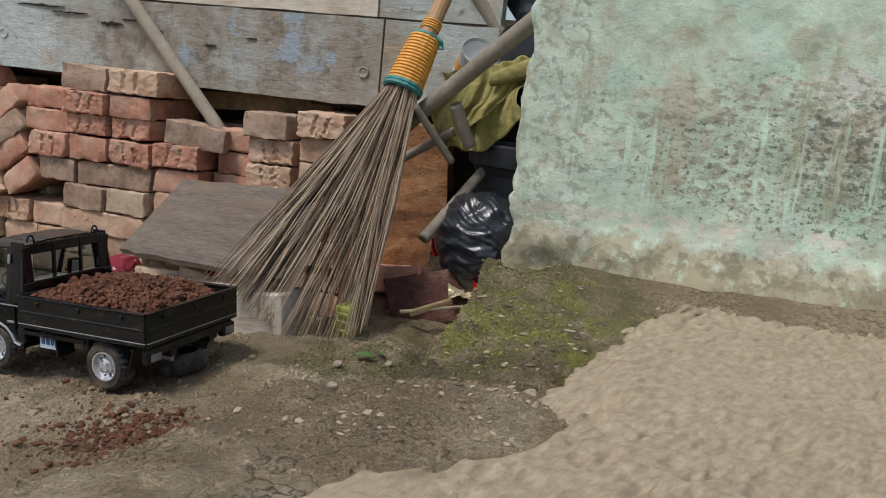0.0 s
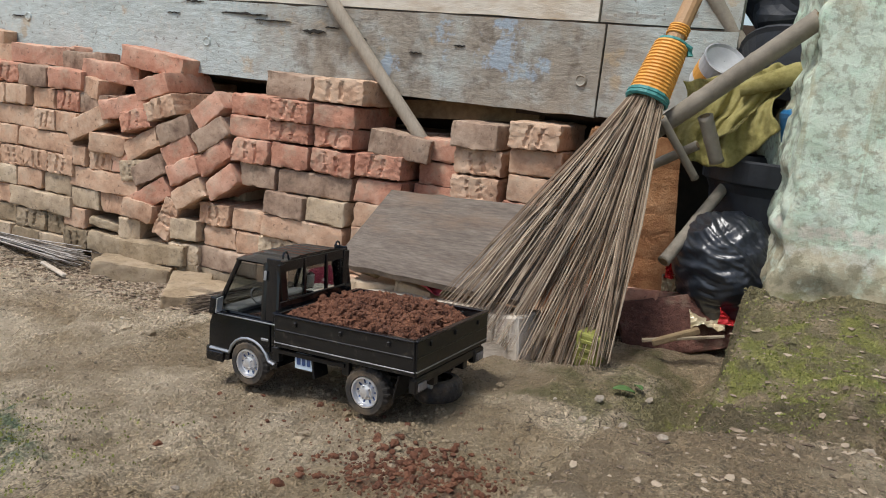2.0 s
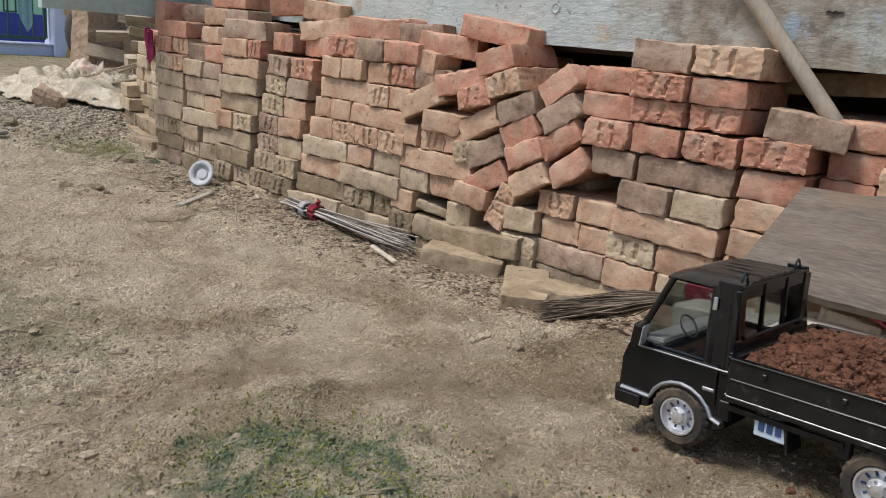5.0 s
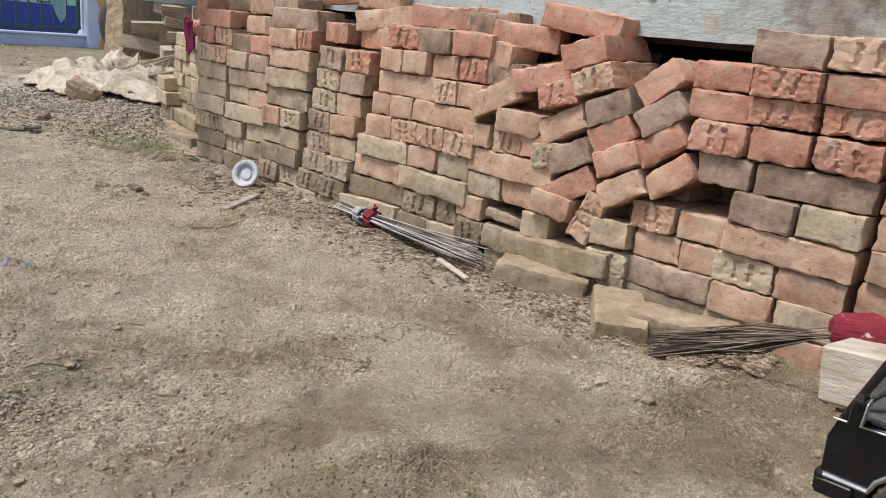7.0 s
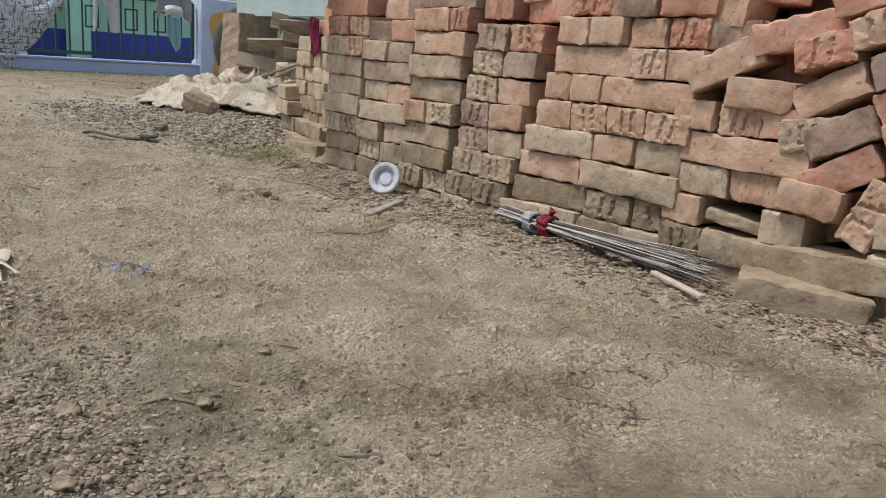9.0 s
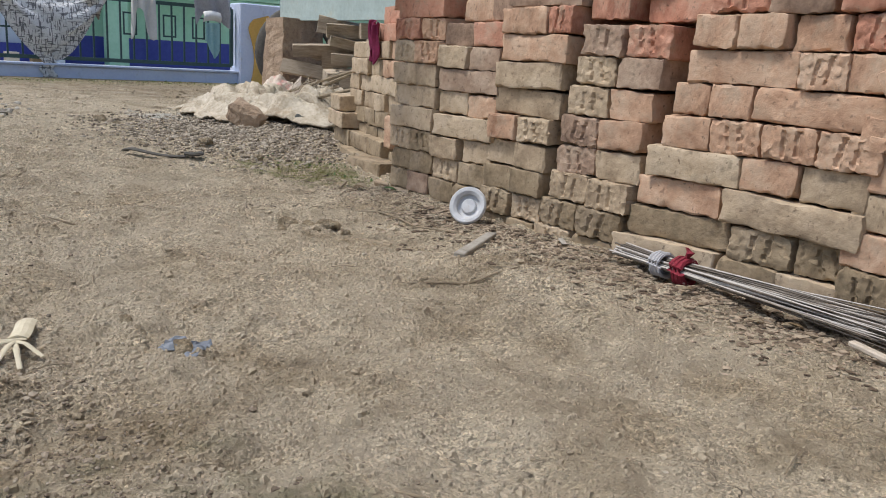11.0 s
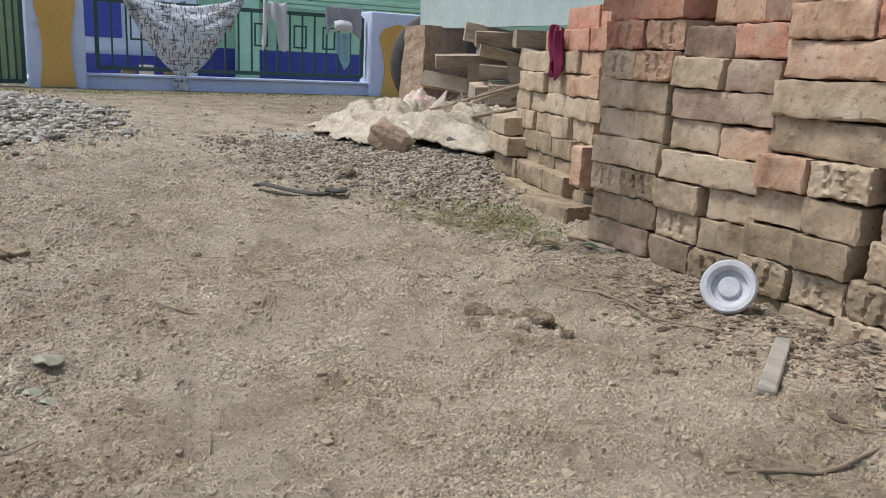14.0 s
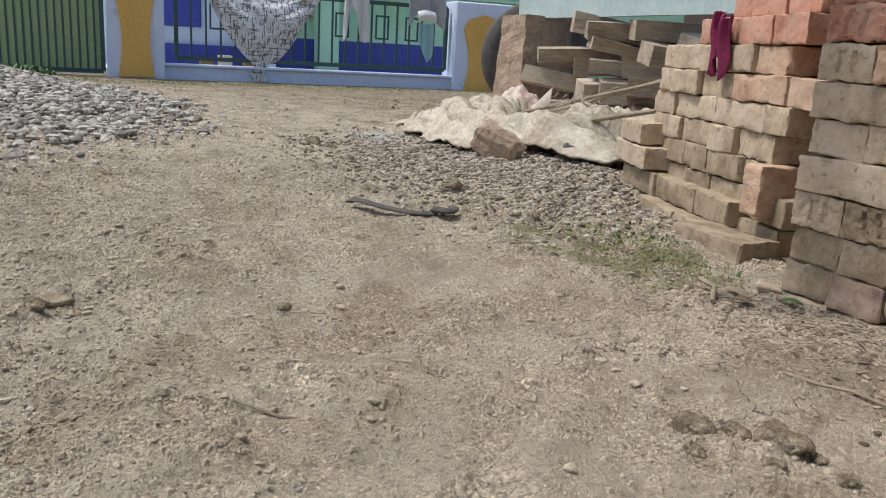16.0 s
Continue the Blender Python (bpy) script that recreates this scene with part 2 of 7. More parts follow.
EARTH = earth("trodden_earth")
gritty(EARTH, 230.0, 0.46, 0.61, 0.40, 0.005)
gritty(EARTH, 120.0, 0.54, 0.64, 0.32, 0.006, 3.0)
cracks(EARTH, 6.0, 0.0100, (0.09, 0.065, 0.042))
# darkened copy of the earth: the bumpy ground's shading is put into the colour
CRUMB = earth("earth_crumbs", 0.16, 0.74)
CEMENT = shade("brushed_cement", [(0.29, 0.222, 0.145), (0.385, 0.308, 0.208), (0.47, 0.39, 0.28)], 9.0, 120, 0.9, 0.7, 110, depth=0.011, blotch=0.15, stretch=(1, 0.42, 1), spin=-37)
layer(CEMENT, (0.22, 0.165, 0.105), 70.0, 0.50, 0.64, amount=0.3, offset=3.0)
layer(CEMENT, (0.50, 0.43, 0.32), 60.0, 0.54, 0.66, amount=0.25, offset=8.0)
layer(CEMENT, (0.13, 0.135, 0.045), 9.0, 0.42, 0.6, centre=(0.08, 1.34, 0.34), radius=(0.55, 0.2, 0.6), amount=0.85)
layer(CEMENT, (0.20, 0.145, 0.09), 12.0, 0.42, 0.62, centre=(-0.1, 0.75, 0.3), radius=(0.16, 0.4, 0.6), amount=0.8, offset=4.0)
FOOTING = shade("mossy_cement", [(0.17, 0.14, 0.085), (0.33, 0.28, 0.19), (0.50, 0.44, 0.33)], 8.0, 50, 0.95, 0.9, 70, depth=0.014, relief=(30, 0.02, 0.8))
layer(FOOTING, (0.15, 0.155, 0.045), 12.0, 0.40, 0.56, amount=0.9)
layer(FOOTING, (0.10, 0.075, 0.045), 30.0, 0.54, 0.66, amount=0.7, offset=3.0)
PLASTER = shade("peeling_green_plaster", [(0.40, 0.49, 0.365), (0.535, 0.645, 0.505), (0.63, 0.72, 0.60)], 5.0, 40, 0.9, 0.4, 70, depth=0.008, relief=(24, 0.010, 0.4))
layer(PLASTER, (0.44, 0.66, 0.52), 6.0, 0.52, 0.68, amount=0.5, offset=21.0)
layer(PLASTER, (0.50, 0.45, 0.34), 11.0, 0.46, 0.58, centre=(0.45, 1.4, 0.66), radius=(1.0, 0.5, 0.34), amount=0.8)
layer(PLASTER, (0.66, 0.64, 0.57), 26.0, 0.46, 0.54, centre=(0.62, 1.4, 0.70), radius=(0.8, 0.5, 0.22), amount=0.8, offset=31.0, stretch=(1, 1, 1.5))
layer(PLASTER, (0.30, 0.275, 0.19), 44.0, 0.47, 0.57, centre=(0.45, 1.4, 0.60), radius=(1.1, 0.5, 0.36), amount=0.75, offset=2.0, stretch=(1, 1, 1.6))
layer(PLASTER, (0.48, 0.60, 0.47), 16.0, 0.50, 0.60, centre=(0.40, 1.4, 0.56), radius=(1.1, 0.5, 0.26), amount=0.75, offset=14.0, stretch=(2.4, 1, 0.3))
layer(PLASTER, (0.14, 0.15, 0.115), 60.0, 0.46, 0.57, centre=(0.62, 1.4, 0.60), radius=(0.85, 0.5, 0.28), amount=0.8, offset=4.0, stretch=(1, 1, 1.5))
layer(PLASTER, (0.13, 0.13, 0.095), 85.0, 0.54, 0.62, centre=(0.45, 1.4, 0.56), radius=(1.1, 0.5, 0.34), amount=0.8, offset=24.0, stretch=(1, 1, 1.5))
layer(PLASTER, (0.43, 0.56, 0.42), 20.0, 0.60, 0.64, centre=(0.45, 1.4, 0.54), radius=(0.9, 0.5, 0.22), amount=0.85, offset=34.0, stretch=(2.6, 1, 0.22))
layer(PLASTER, (0.62, 0.60, 0.53), 22.0, 0.42, 0.52, centre=(-0.12, 1.4, 0.6), radius=(0.34, 2.0, 1.2), amount=0.25, offset=61.0)
layer(PLASTER, (0.20, 0.185, 0.12), 55.0, 0.50, 0.58, centre=(-0.12, 1.4, 0.55), radius=(0.45, 2.0, 1.0), amount=0.5, offset=64.0)
layer(PLASTER, (0.42, 0.345, 0.22), 14.0, 0.54, 0.66, amount=0.5, offset=6.0)
layer(PLASTER, (0.54, 0.51, 0.43), 18.0, 0.42, 0.54, centre=(0.3, 1.4, 0.42), radius=(1.2, 0.5, 0.06), amount=0.8, offset=5.0)
layer(PLASTER, (0.27, 0.225, 0.135), 30.0, 0.38, 0.52, centre=(0.3, 1.4, 0.36), radius=(1.6, 0.5, 0.085), amount=0.9, offset=9.0)
layer(PLASTER, (0.34, 0.295, 0.195), 22.0, 0.34, 0.50, centre=(0.2, 1.4, 0.36), radius=(4.0, 2.0, 0.15), amount=0.85, offset=71.0)
layer(PLASTER, (0.20, 0.18, 0.11), 45.0, 0.48, 0.58, centre=(0.2, 1.4, 0.36), radius=(4.0, 2.0, 0.16), amount=0.75, offset=74.0)
layer(PLASTER, (0.14, 0.135, 0.05), 16.0, 0.44, 0.58, centre=(0.0, 1.4, 0.335), radius=(0.7, 0.5, 0.06), amount=0.85, offset=10.0)
layer(PLASTER, (0.56, 0.72, 0.57), 26.0, 0.57, 0.63, centre=(0.5, 1.4, 0.55), radius=(1.6, 0.5, 0.3), amount=0.8, offset=44.0, stretch=(1.6, 1, 0.10))
layer(PLASTER, (0.36, 0.34, 0.22), 22.0, 0.56, 0.64, centre=(0.3, 1.4, 0.62), radius=(1.6, 0.5, 0.4), amount=0.55, offset=47.0, stretch=(1.5, 1, 0.12))
layer(PLASTER, (0.66, 0.61, 0.51), 40.0, 0.44, 0.56, centre=(0.4, 1.4, 0.455), radius=(2.2, 0.5, 0.035), amount=0.8, offset=48.0)
PLANK = shade("weathered_blue_plank", [(0.29, 0.305, 0.28), (0.43, 0.475, 0.455), (0.54, 0.60, 0.58)], 4.0, 40, 0.85, 0.6, 50, stretch=(0.6, 1.0, 1.3), depth=0.008)
layer(PLANK, (0.52, 0.50, 0.44), 46.0, 0.57, 0.63, amount=0.55, offset=22.0)
layer(PLANK, (0.13, 0.10, 0.075), 62.0, 0.60, 0.66, amount=0.7, offset=25.0)
layer(PLANK, (0.28, 0.235, 0.18), 5.0, 0.28, 0.52, centre=(0.35, 0.0, 0.68), radius=(1.15, 1.0, 0.6), amount=0.92)
layer(PLANK, (0.14, 0.11, 0.085), 24.0, 0.48, 0.64, centre=(0.4, 0.0, 0.68), radius=(1.2, 1.0, 0.5), amount=0.75, offset=3.0)
layer(PLANK, (0.31, 0.38, 0.45), 7.0, 0.56, 0.60, centre=(0.40, 0.0, 0.70), radius=(0.9, 1.0, 0.3), amount=0.8, offset=7.3)
layer(PLANK, (0.42, 0.30, 0.17), 8.0, 0.60, 0.66, amount=0.6, offset=12.0)
layer(PLANK, (0.18, 0.15, 0.12), 40.0, 0.60, 0.68, amount=0.6, offset=15.0, stretch=(0.25, 1, 1.5))
PALE = shade("flaking_white_plank", [(0.40, 0.30, 0.20), (0.58, 0.52, 0.43), (0.68, 0.63, 0.54)], 7.0, 40, 0.9, 0.5, 50, stretch=(0.4, 1, 1.2), depth=0.006)
FARPLANK = shade("pale_blue_plank", [(0.33, 0.40, 0.38), (0.46, 0.555, 0.535)], 5.0, 40, 0.8, 0.2, 40)
layer(FARPLANK, (0.5, 0.46, 0.36), 7.0, 0.55, 0.68, amount=0.5)
# near-black wood: the shade under the house is put into its colour
SHADEWOOD = shade("underfloor_shadow_wood", [(0.05, 0.035, 0.025), (0.10, 0.07, 0.05)], 6, 40, 0.9, 0.4)
BRICKS = [
    shade("red_brick", [(0.28, 0.118, 0.074), (0.49, 0.237, 0.155), (0.59, 0.35, 0.25)], 14, 90, 0.92, 0.25, 60, spread=0.13, depth=0.008, relief=(22, 0.012, 0.4), blotch=0.72),
    shade("orange_brick", [(0.30, 0.165, 0.100), (0.50, 0.315, 0.205), (0.60, 0.43, 0.305)], 14, 90, 0.92, 0.25, 60, spread=0.13, depth=0.008, relief=(22, 0.012, 0.4), blotch=0.72),
    shade("mud_splashed_brick", [(0.27, 0.198, 0.128), (0.46, 0.352, 0.236), (0.56, 0.45, 0.322)], 12, 90, 0.95, 0.25, 60, spread=0.13, depth=0.008, relief=(22, 0.012, 0.4), blotch=0.72),
    shade("burnt_brick", [(0.15, 0.095, 0.066), (0.33, 0.225, 0.158), (0.46, 0.34, 0.25)], 16, 90, 0.92, 0.25, 60, spread=0.12, depth=0.008, relief=(22, 0.012, 0.4), blotch=0.72),
    shade("mossy_brick", [(0.16, 0.118, 0.070), (0.30, 0.225, 0.140), (0.41, 0.325, 0.215)], 14, 90, 0.95, 0.25, 60, spread=0.12, depth=0.008, relief=(22, 0.012, 0.4), blotch=0.72),
]
for m_ in BRICKS[:2]:
    layer(m_, (0.40, 0.31, 0.22), 24.0, 0.52, 0.68, amount=0.65)
    layer(m_, (0.10, 0.06, 0.045), 38.0, 0.62, 0.72, amount=0.6, offset=4.0)
for m_ in BRICKS:
    layer(m_, (0.13, 0.085, 0.055), 75.0, 0.61, 0.67, amount=0.75, offset=9.0)
    layer(m_, (0.62, 0.50, 0.37), 9.0, 0.52, 0.70, amount=0.35, offset=31.0)
    layer(m_, (0.09, 0.055, 0.038), 150.0, 0.64, 0.69, amount=0.4, offset=17.0)
for m_ in BRICKS[2:]:
    layer(m_, (0.12, 0.09, 0.06), 30.0, 0.57, 0.7, amount=0.6)
DARKBRICK = shade("dark_red_brick", [(0.055, 0.024, 0.018), (0.13, 0.055, 0.04), (0.22, 0.10, 0.072)], 14, 90, 0.92, 0.7, 80, depth=0.012, relief=(26, 0.010, 0.5))
layer(DARKBRICK, (0.22, 0.17, 0.12), 20.0, 0.56, 0.68, amount=0.6)
STONE = shade("ochre_foundation_stone", [(0.19, 0.075, 0.03), (0.33, 0.155, 0.065), (0.43, 0.24, 0.12)], 9, 60, 0.9, 0.7, 60)
TAN_STONE = shade("tan_foundation_stone", [(0.20, 0.13, 0.085), (0.37, 0.265, 0.18), (0.47, 0.355, 0.255)], 8, 40, 0.9, 0.8, 50, relief=(14, 0.03, 0.8))
layer(TAN_STONE, (0.08, 0.045, 0.03), 40, 0.62, 0.68, amount=0.8)
PEBBLE = shade("grey_gravel", [(0.13, 0.102, 0.072), (0.26, 0.212, 0.16), (0.43, 0.37, 0.29)], 20, 80, 0.9, 0.3, 120, spread=0.5, island=True, depth=0.004)
GRIT = shade("grey_brown_grit", [(0.12, 0.088, 0.060), (0.225, 0.175, 0.125), (0.36, 0.295, 0.22)], 20, 80, 0.9, 0.3, 120, spread=0.5, island=True, depth=0.004)
PALEGRAVEL = shade("pale_broken_stone", [(0.17, 0.148, 0.115), (0.33, 0.295, 0.24), (0.50, 0.455, 0.385)], 20, 80, 0.9, 0.3, 120, spread=0.5, island=True, depth=0.004)
CHIP = shade("wood_chips_and_litter", [(0.09, 0.062, 0.04), (0.21, 0.155, 0.105), (0.36, 0.285, 0.205)], 20, 80, 0.95, 0.0, spread=0.5, island=True)
SOIL = shade("dark_red_soil", [(0.060, 0.021, 0.011), (0.155, 0.060, 0.030), (0.26, 0.115, 0.062)], 30, 160, 0.95, 0.9, 260, depth=0.006)
STRAW = shade("dry_straw", [(0.20, 0.15, 0.09), (0.34, 0.275, 0.18)], 12, 60, 0.9, 0.0, spread=0.4, island=True)
LEAF = shade("green_leaf", [(0.06, 0.12, 0.03), (0.13, 0.22, 0.07)], 20, 60, 0.7, 0.0, spread=0.4, island=True)
MOSS = shade("moss_tuft", [(0.13, 0.145, 0.03), (0.26, 0.27, 0.07)], 20, 60, 0.9, 0.0, spread=0.4, island=True)
BRISTLE = shade("palm_rib_bristles", [(0.15, 0.100, 0.062), (0.28, 0.205, 0.138), (0.42, 0.33, 0.235)], 6, 40, 0.8, 0.0, spread=0.55, island=True)
# darker copy of the bristles: the shade on the hand broom is painted in
DARKRIB = shade("shaded_palm_ribs", [(0.06, 0.042, 0.028), (0.14, 0.10, 0.068), (0.26, 0.20, 0.14)], 6, 40, 0.85, 0.0, spread=0.7, island=True)
RIB = shade("bleached_palm_ribs", [(0.10, 0.08, 0.062), (0.25, 0.213, 0.175), (0.45, 0.415, 0.375)], 6, 40, 0.75, 0.0, spread=0.7, island=True)
SLAT = shade("grey_weathered_slat", [(0.20, 0.175, 0.14), (0.35, 0.315, 0.265), (0.45, 0.42, 0.36)], 6, 50, 0.85, 0.5, 60, stretch=(0.5, 3, 1))
PALMSTRIP = shade("pale_dry_palm_strip", [(0.50, 0.43, 0.29), (0.68, 0.61, 0.46)], 12, 60, 0.8, 0.3, 60)
SCRAP = shade("blue_grey_plastic_scrap", [(0.14, 0.155, 0.18), (0.23, 0.25, 0.28)], 12, 60, 0.5, 0.3, 60)
PALESTONE = shade("pale_green_stone", [(0.20, 0.19, 0.13), (0.30, 0.29, 0.21), (0.40, 0.38, 0.29)], 12, 60, 0.9, 0.5, 80, depth=0.006)
STRAW = shade("dull_dry_twig", [(0.17, 0.13, 0.08), (0.28, 0.22, 0.145), (0.36, 0.30, 0.21)], 8, 50, 0.9, 0.5, 60)
BAMBOO = shade("grey_bamboo", [(0.18, 0.155, 0.12), (0.30, 0.262, 0.205)], 10, 60, 0.7, 0.3, 80)
layer(BAMBOO, (0.12, 0.08, 0.05), 12, 0.55, 0.68, amount=0.6)
TANWOOD = shade("tan_wood_handle", [(0.30, 0.17, 0.08), (0.45, 0.28, 0.14)], 10, 60, 0.6, 0.2, 80)
POLE = shade("weathered_pole", [(0.27, 0.23, 0.18), (0.42, 0.36, 0.28)], 8, 60, 0.85, 0.3, 60, stretch=(3, 3, 0.5))
BOARDWOOD = shade("grey_weathered_board", [(0.055, 0.041, 0.031), (0.135, 0.108, 0.086), (0.23, 0.195, 0.162)], 5, 50, 0.8, 0.5, 60, stretch=(0.6, 4.5, 1), depth=0.006)
layer(BOARDWOOD, (0.19, 0.12, 0.075), 4.0, 0.5, 0.62, amount=0.6, stretch=(0.5, 1.6, 1))
BOARDEDGE = shade("rotten_board_edge", [(0.11, 0.07, 0.035), (0.27, 0.19, 0.10)], 12, 60, 0.9, 0.4)
TIMBER = shade("sawn_pale_timber", [(0.37, 0.30, 0.225), (0.55, 0.475, 0.385), (0.66, 0.59, 0.49)], 6, 40, 0.9, 0.6, 60, stretch=(0.4, 2, 2), depth=0.006)
layer(TIMBER, (0.26, 0.16, 0.08), 12.0, 0.58, 0.7, amount=0.6)
LOGWOOD = shade("sawn_log_wood", [(0.19, 0.14, 0.095), (0.38, 0.30, 0.215), (0.55, 0.46, 0.35)], 8, 50, 0.85, 0.6, 50, stretch=(0.4, 2, 2), spread=0.3)
ORANGE_CORD = shade("orange_binding_cord", [(0.55, 0.24, 0.035), (0.74, 0.37, 0.07)], 20, 90, 0.6, 0.2)
TEAL_CORD = shade("teal_binding_cord", [(0.03, 0.16, 0.15), (0.06, 0.27, 0.25)], 20, 90, 0.6, 0.2)
RED_CLOTH = shade("red_rag", [(0.15, 0.01, 0.022), (0.28, 0.022, 0.04)], 30, 120, 0.9, 0.4, 150)
layer(RED_CLOTH, (0.7, 0.62, 0.6), 60.0, 0.62, 0.66, amount=0.8)
YELLOW_CLOTH = shade("mustard_cloth", [(0.15, 0.125, 0.03), (0.28, 0.245, 0.085), (0.38, 0.34, 0.14)], 14, 90, 0.95, 0.5, 200, depth=0.004)
SACKING = shade("dirty_cream_sacking", [(0.28, 0.215, 0.14), (0.51, 0.435, 0.33), (0.68, 0.61, 0.50)], 7, 60, 0.95, 0.8, 120, depth=0.008)
layer(SACKING, (0.24, 0.16, 0.09), 12.0, 0.56, 0.68, amount=0.6, offset=2.0)
# dark patches: dirt, and shadows of the folds put into the colour
layer(SACKING, (0.12, 0.095, 0.07), 30.0, 0.60, 0.70, amount=0.5, offset=5.0)
PINKSACK = shade("cream_sack_with_pink_print", [(0.42, 0.33, 0.25), (0.62, 0.52, 0.43), (0.74, 0.66, 0.57)], 8, 60, 0.95, 0.5, 90)
layer(PINKSACK, (0.50, 0.16, 0.15), 9.0, 0.50, 0.58, amount=0.7)
PURPLE = shade("magenta_cloth", [(0.13, 0.008, 0.04), (0.26, 0.02, 0.09)], 20, 90, 0.9, 0.4, 160)
BINPLASTIC = shade("dull_black_bin_plastic", [(0.012, 0.014, 0.018), (0.03, 0.034, 0.042)], 14, 60, 0.55, 0.15)
BAGFILM = shade("black_bag_film", [(0.010, 0.012, 0.016), (0.022, 0.026, 0.034)], 12, 60, 0.30, 0.2, 22, stretch=(1.0, 1.0, 0.5), depth=0.006, spec=0.65)
BLUE_PLASTIC = shade("blue_plastic", [(0.015, 0.12, 0.30), (0.03, 0.2, 0.42)], 8, 60, 0.35, 0.1)
WHITE_PLASTIC = shade("scuffed_white_plastic", [(0.42, 0.425, 0.435), (0.62, 0.625, 0.635)], 10, 60, 0.4, 0.1)
layer(WHITE_PLASTIC, (0.28, 0.24, 0.19), 14, 0.54, 0.7, amount=0.6)
RED_FOIL = shade("red_wrapper_foil", [(0.42, 0.015, 0.02), (0.62, 0.04, 0.04)], 20, 60, 0.25, 0.3, metal=0.3)
GOLD_FOIL = shade("cream_wrapper_foil", [(0.5, 0.4, 0.22), (0.7, 0.62, 0.45)], 20, 60, 0.3, 0.3, metal=0.3)
LIME = shade("faded_lime_box", [(0.17, 0.175, 0.03), (0.31, 0.305, 0.08)], 12, 60, 0.7, 0.2)
layer(LIME, (0.16, 0.11, 0.06), 30, 0.55, 0.68, amount=0.6)
RUBBER = shade("dusty_tyre_rubber", [(0.018, 0.016, 0.014), (0.05, 0.042, 0.035)], 20, 90, 0.85, 0.4, 140, depth=0.003)
layer(RUBBER, (0.16, 0.115, 0.07), 24, 0.46, 0.66, amount=0.7)
GREY_RUBBER = shade("old_grey_rubber", [(0.05, 0.045, 0.038), (0.12, 0.11, 0.095)], 12, 60, 0.9, 0.3)
GLOSSBLACK = shade("glossy_black_bodywork", [(0.003, 0.0035, 0.005), (0.006, 0.007, 0.009)], 8, 60, 0.14, 0.0, spec=0.6)
layer(GLOSSBLACK, (0.06, 0.05, 0.04), 50, 0.60, 0.74, amount=0.22, rough=0.5)
DUSTBLACK = shade("dusty_black_bodywork", [(0.005, 0.005, 0.006), (0.012, 0.0115, 0.011)], 12, 80, 0.32, 0.05, 90)
layer(DUSTBLACK, (0.10, 0.08, 0.06), 60, 0.58, 0.70, amount=0.45, rough=0.8)
CHROME = shade("chrome_plastic", [(0.72, 0.72, 0.73), (0.85, 0.85, 0.86)], 30, 90, 0.3, 0.0, metal=0.75)
TRIM = shade("silver_trim_line", [(0.30, 0.31, 0.32), (0.5, 0.5, 0.5)], 30, 90, 0.35, 0.0, metal=0.7)
LAMPGREY = shade("dusty_lamp_lens", [(0.14, 0.12, 0.11), (0.30, 0.27, 0.25)], 40, 90, 0.35, 0.1)
PLATE = shade("pale_blue_plate", [(0.42, 0.52, 0.62), (0.55, 0.63, 0.7)], 40, 90, 0.5, 0.0)
INK = shade("dark_blue_ink", [(0.03, 0.06, 0.16), (0.05, 0.09, 0.22)], 40, 90, 0.6, 0.0)
WINDOW = glass("car_window", (0.5, 0.54, 0.55))
SEATGREY = shade("grey_interior", [(0.10, 0.095, 0.09), (0.2, 0.19, 0.18)], 20, 60, 0.8, 0.1)
PERIWINKLE = shade("periwinkle_wall_paint", [(0.54, 0.60, 0.79), (0.68, 0.74, 0.88)], 4, 40, 0.7, 0.2)
layer(PERIWINKLE, (0.42, 0.42, 0.44), 12, 0.58, 0.70, amount=0.5)
OCHRE = shade("ochre_orange_paint", [(0.60, 0.34, 0.07), (0.76, 0.47, 0.13)], 3, 40, 0.7, 0.15)
GATEGREEN = shade("dark_green_gate_paint", [(0.025, 0.06, 0.055), (0.05, 0.095, 0.085)], 8, 60, 0.4, 0.1)
# sunlit green between the side gate bars, its light put into the colour
GATESHEET = shade("sunlit_yellow_green_sheet", [(0.34, 0.46, 0.22), (0.50, 0.62, 0.33)], 6, 50, 0.6, 0.1)
HOUSEGREEN = shade("bright_green_wall_paint", [(0.38, 0.64, 0.42), (0.52, 0.76, 0.55)], 2, 30, 0.8, 0.1)
HOUSEBLUE = shade("deep_blue_wall_paint", [(0.04, 0.05, 0.27), (0.07, 0.085, 0.38)], 3, 30, 0.5, 0.1)
HOUSEWHITE = shade("pale_wall_paint", [(0.66, 0.71, 0.78), (0.78, 0.82, 0.86)], 3, 30, 0.7, 0.1)
WEAVE = shade("grey_patterned_cloth", [(0.50, 0.50, 0.50), (0.70, 0.69, 0.68), (0.80, 0.79, 0.77)], 8, 70, 0.95, 0.4, 60, blotch=0.5)
layer(WEAVE, (0.07, 0.07, 0.08), 24.0, 0.57, 0.60, detail=1.0, stretch=(3.2, 1, 0.5), amount=0.8)
layer(WEAVE, (0.09, 0.09, 0.10), 24.0, 0.58, 0.61, detail=1.0, stretch=(0.45, 1, 3.0), amount=0.8, offset=4.0)
GREYCLOTH = shade("grey_washing", [(0.28, 0.27, 0.28), (0.48, 0.47, 0.48)], 8, 50, 0.95, 0.3)
PALECLOTH = shade("pale_washing", [(0.58, 0.57, 0.55), (0.76, 0.75, 0.72)], 8, 50, 0.95, 0.3)
AQUACLOTH = shade("aqua_washing", [(0.25, 0.45, 0.48), (0.4, 0.6, 0.62)], 8, 50, 0.95, 0.3)
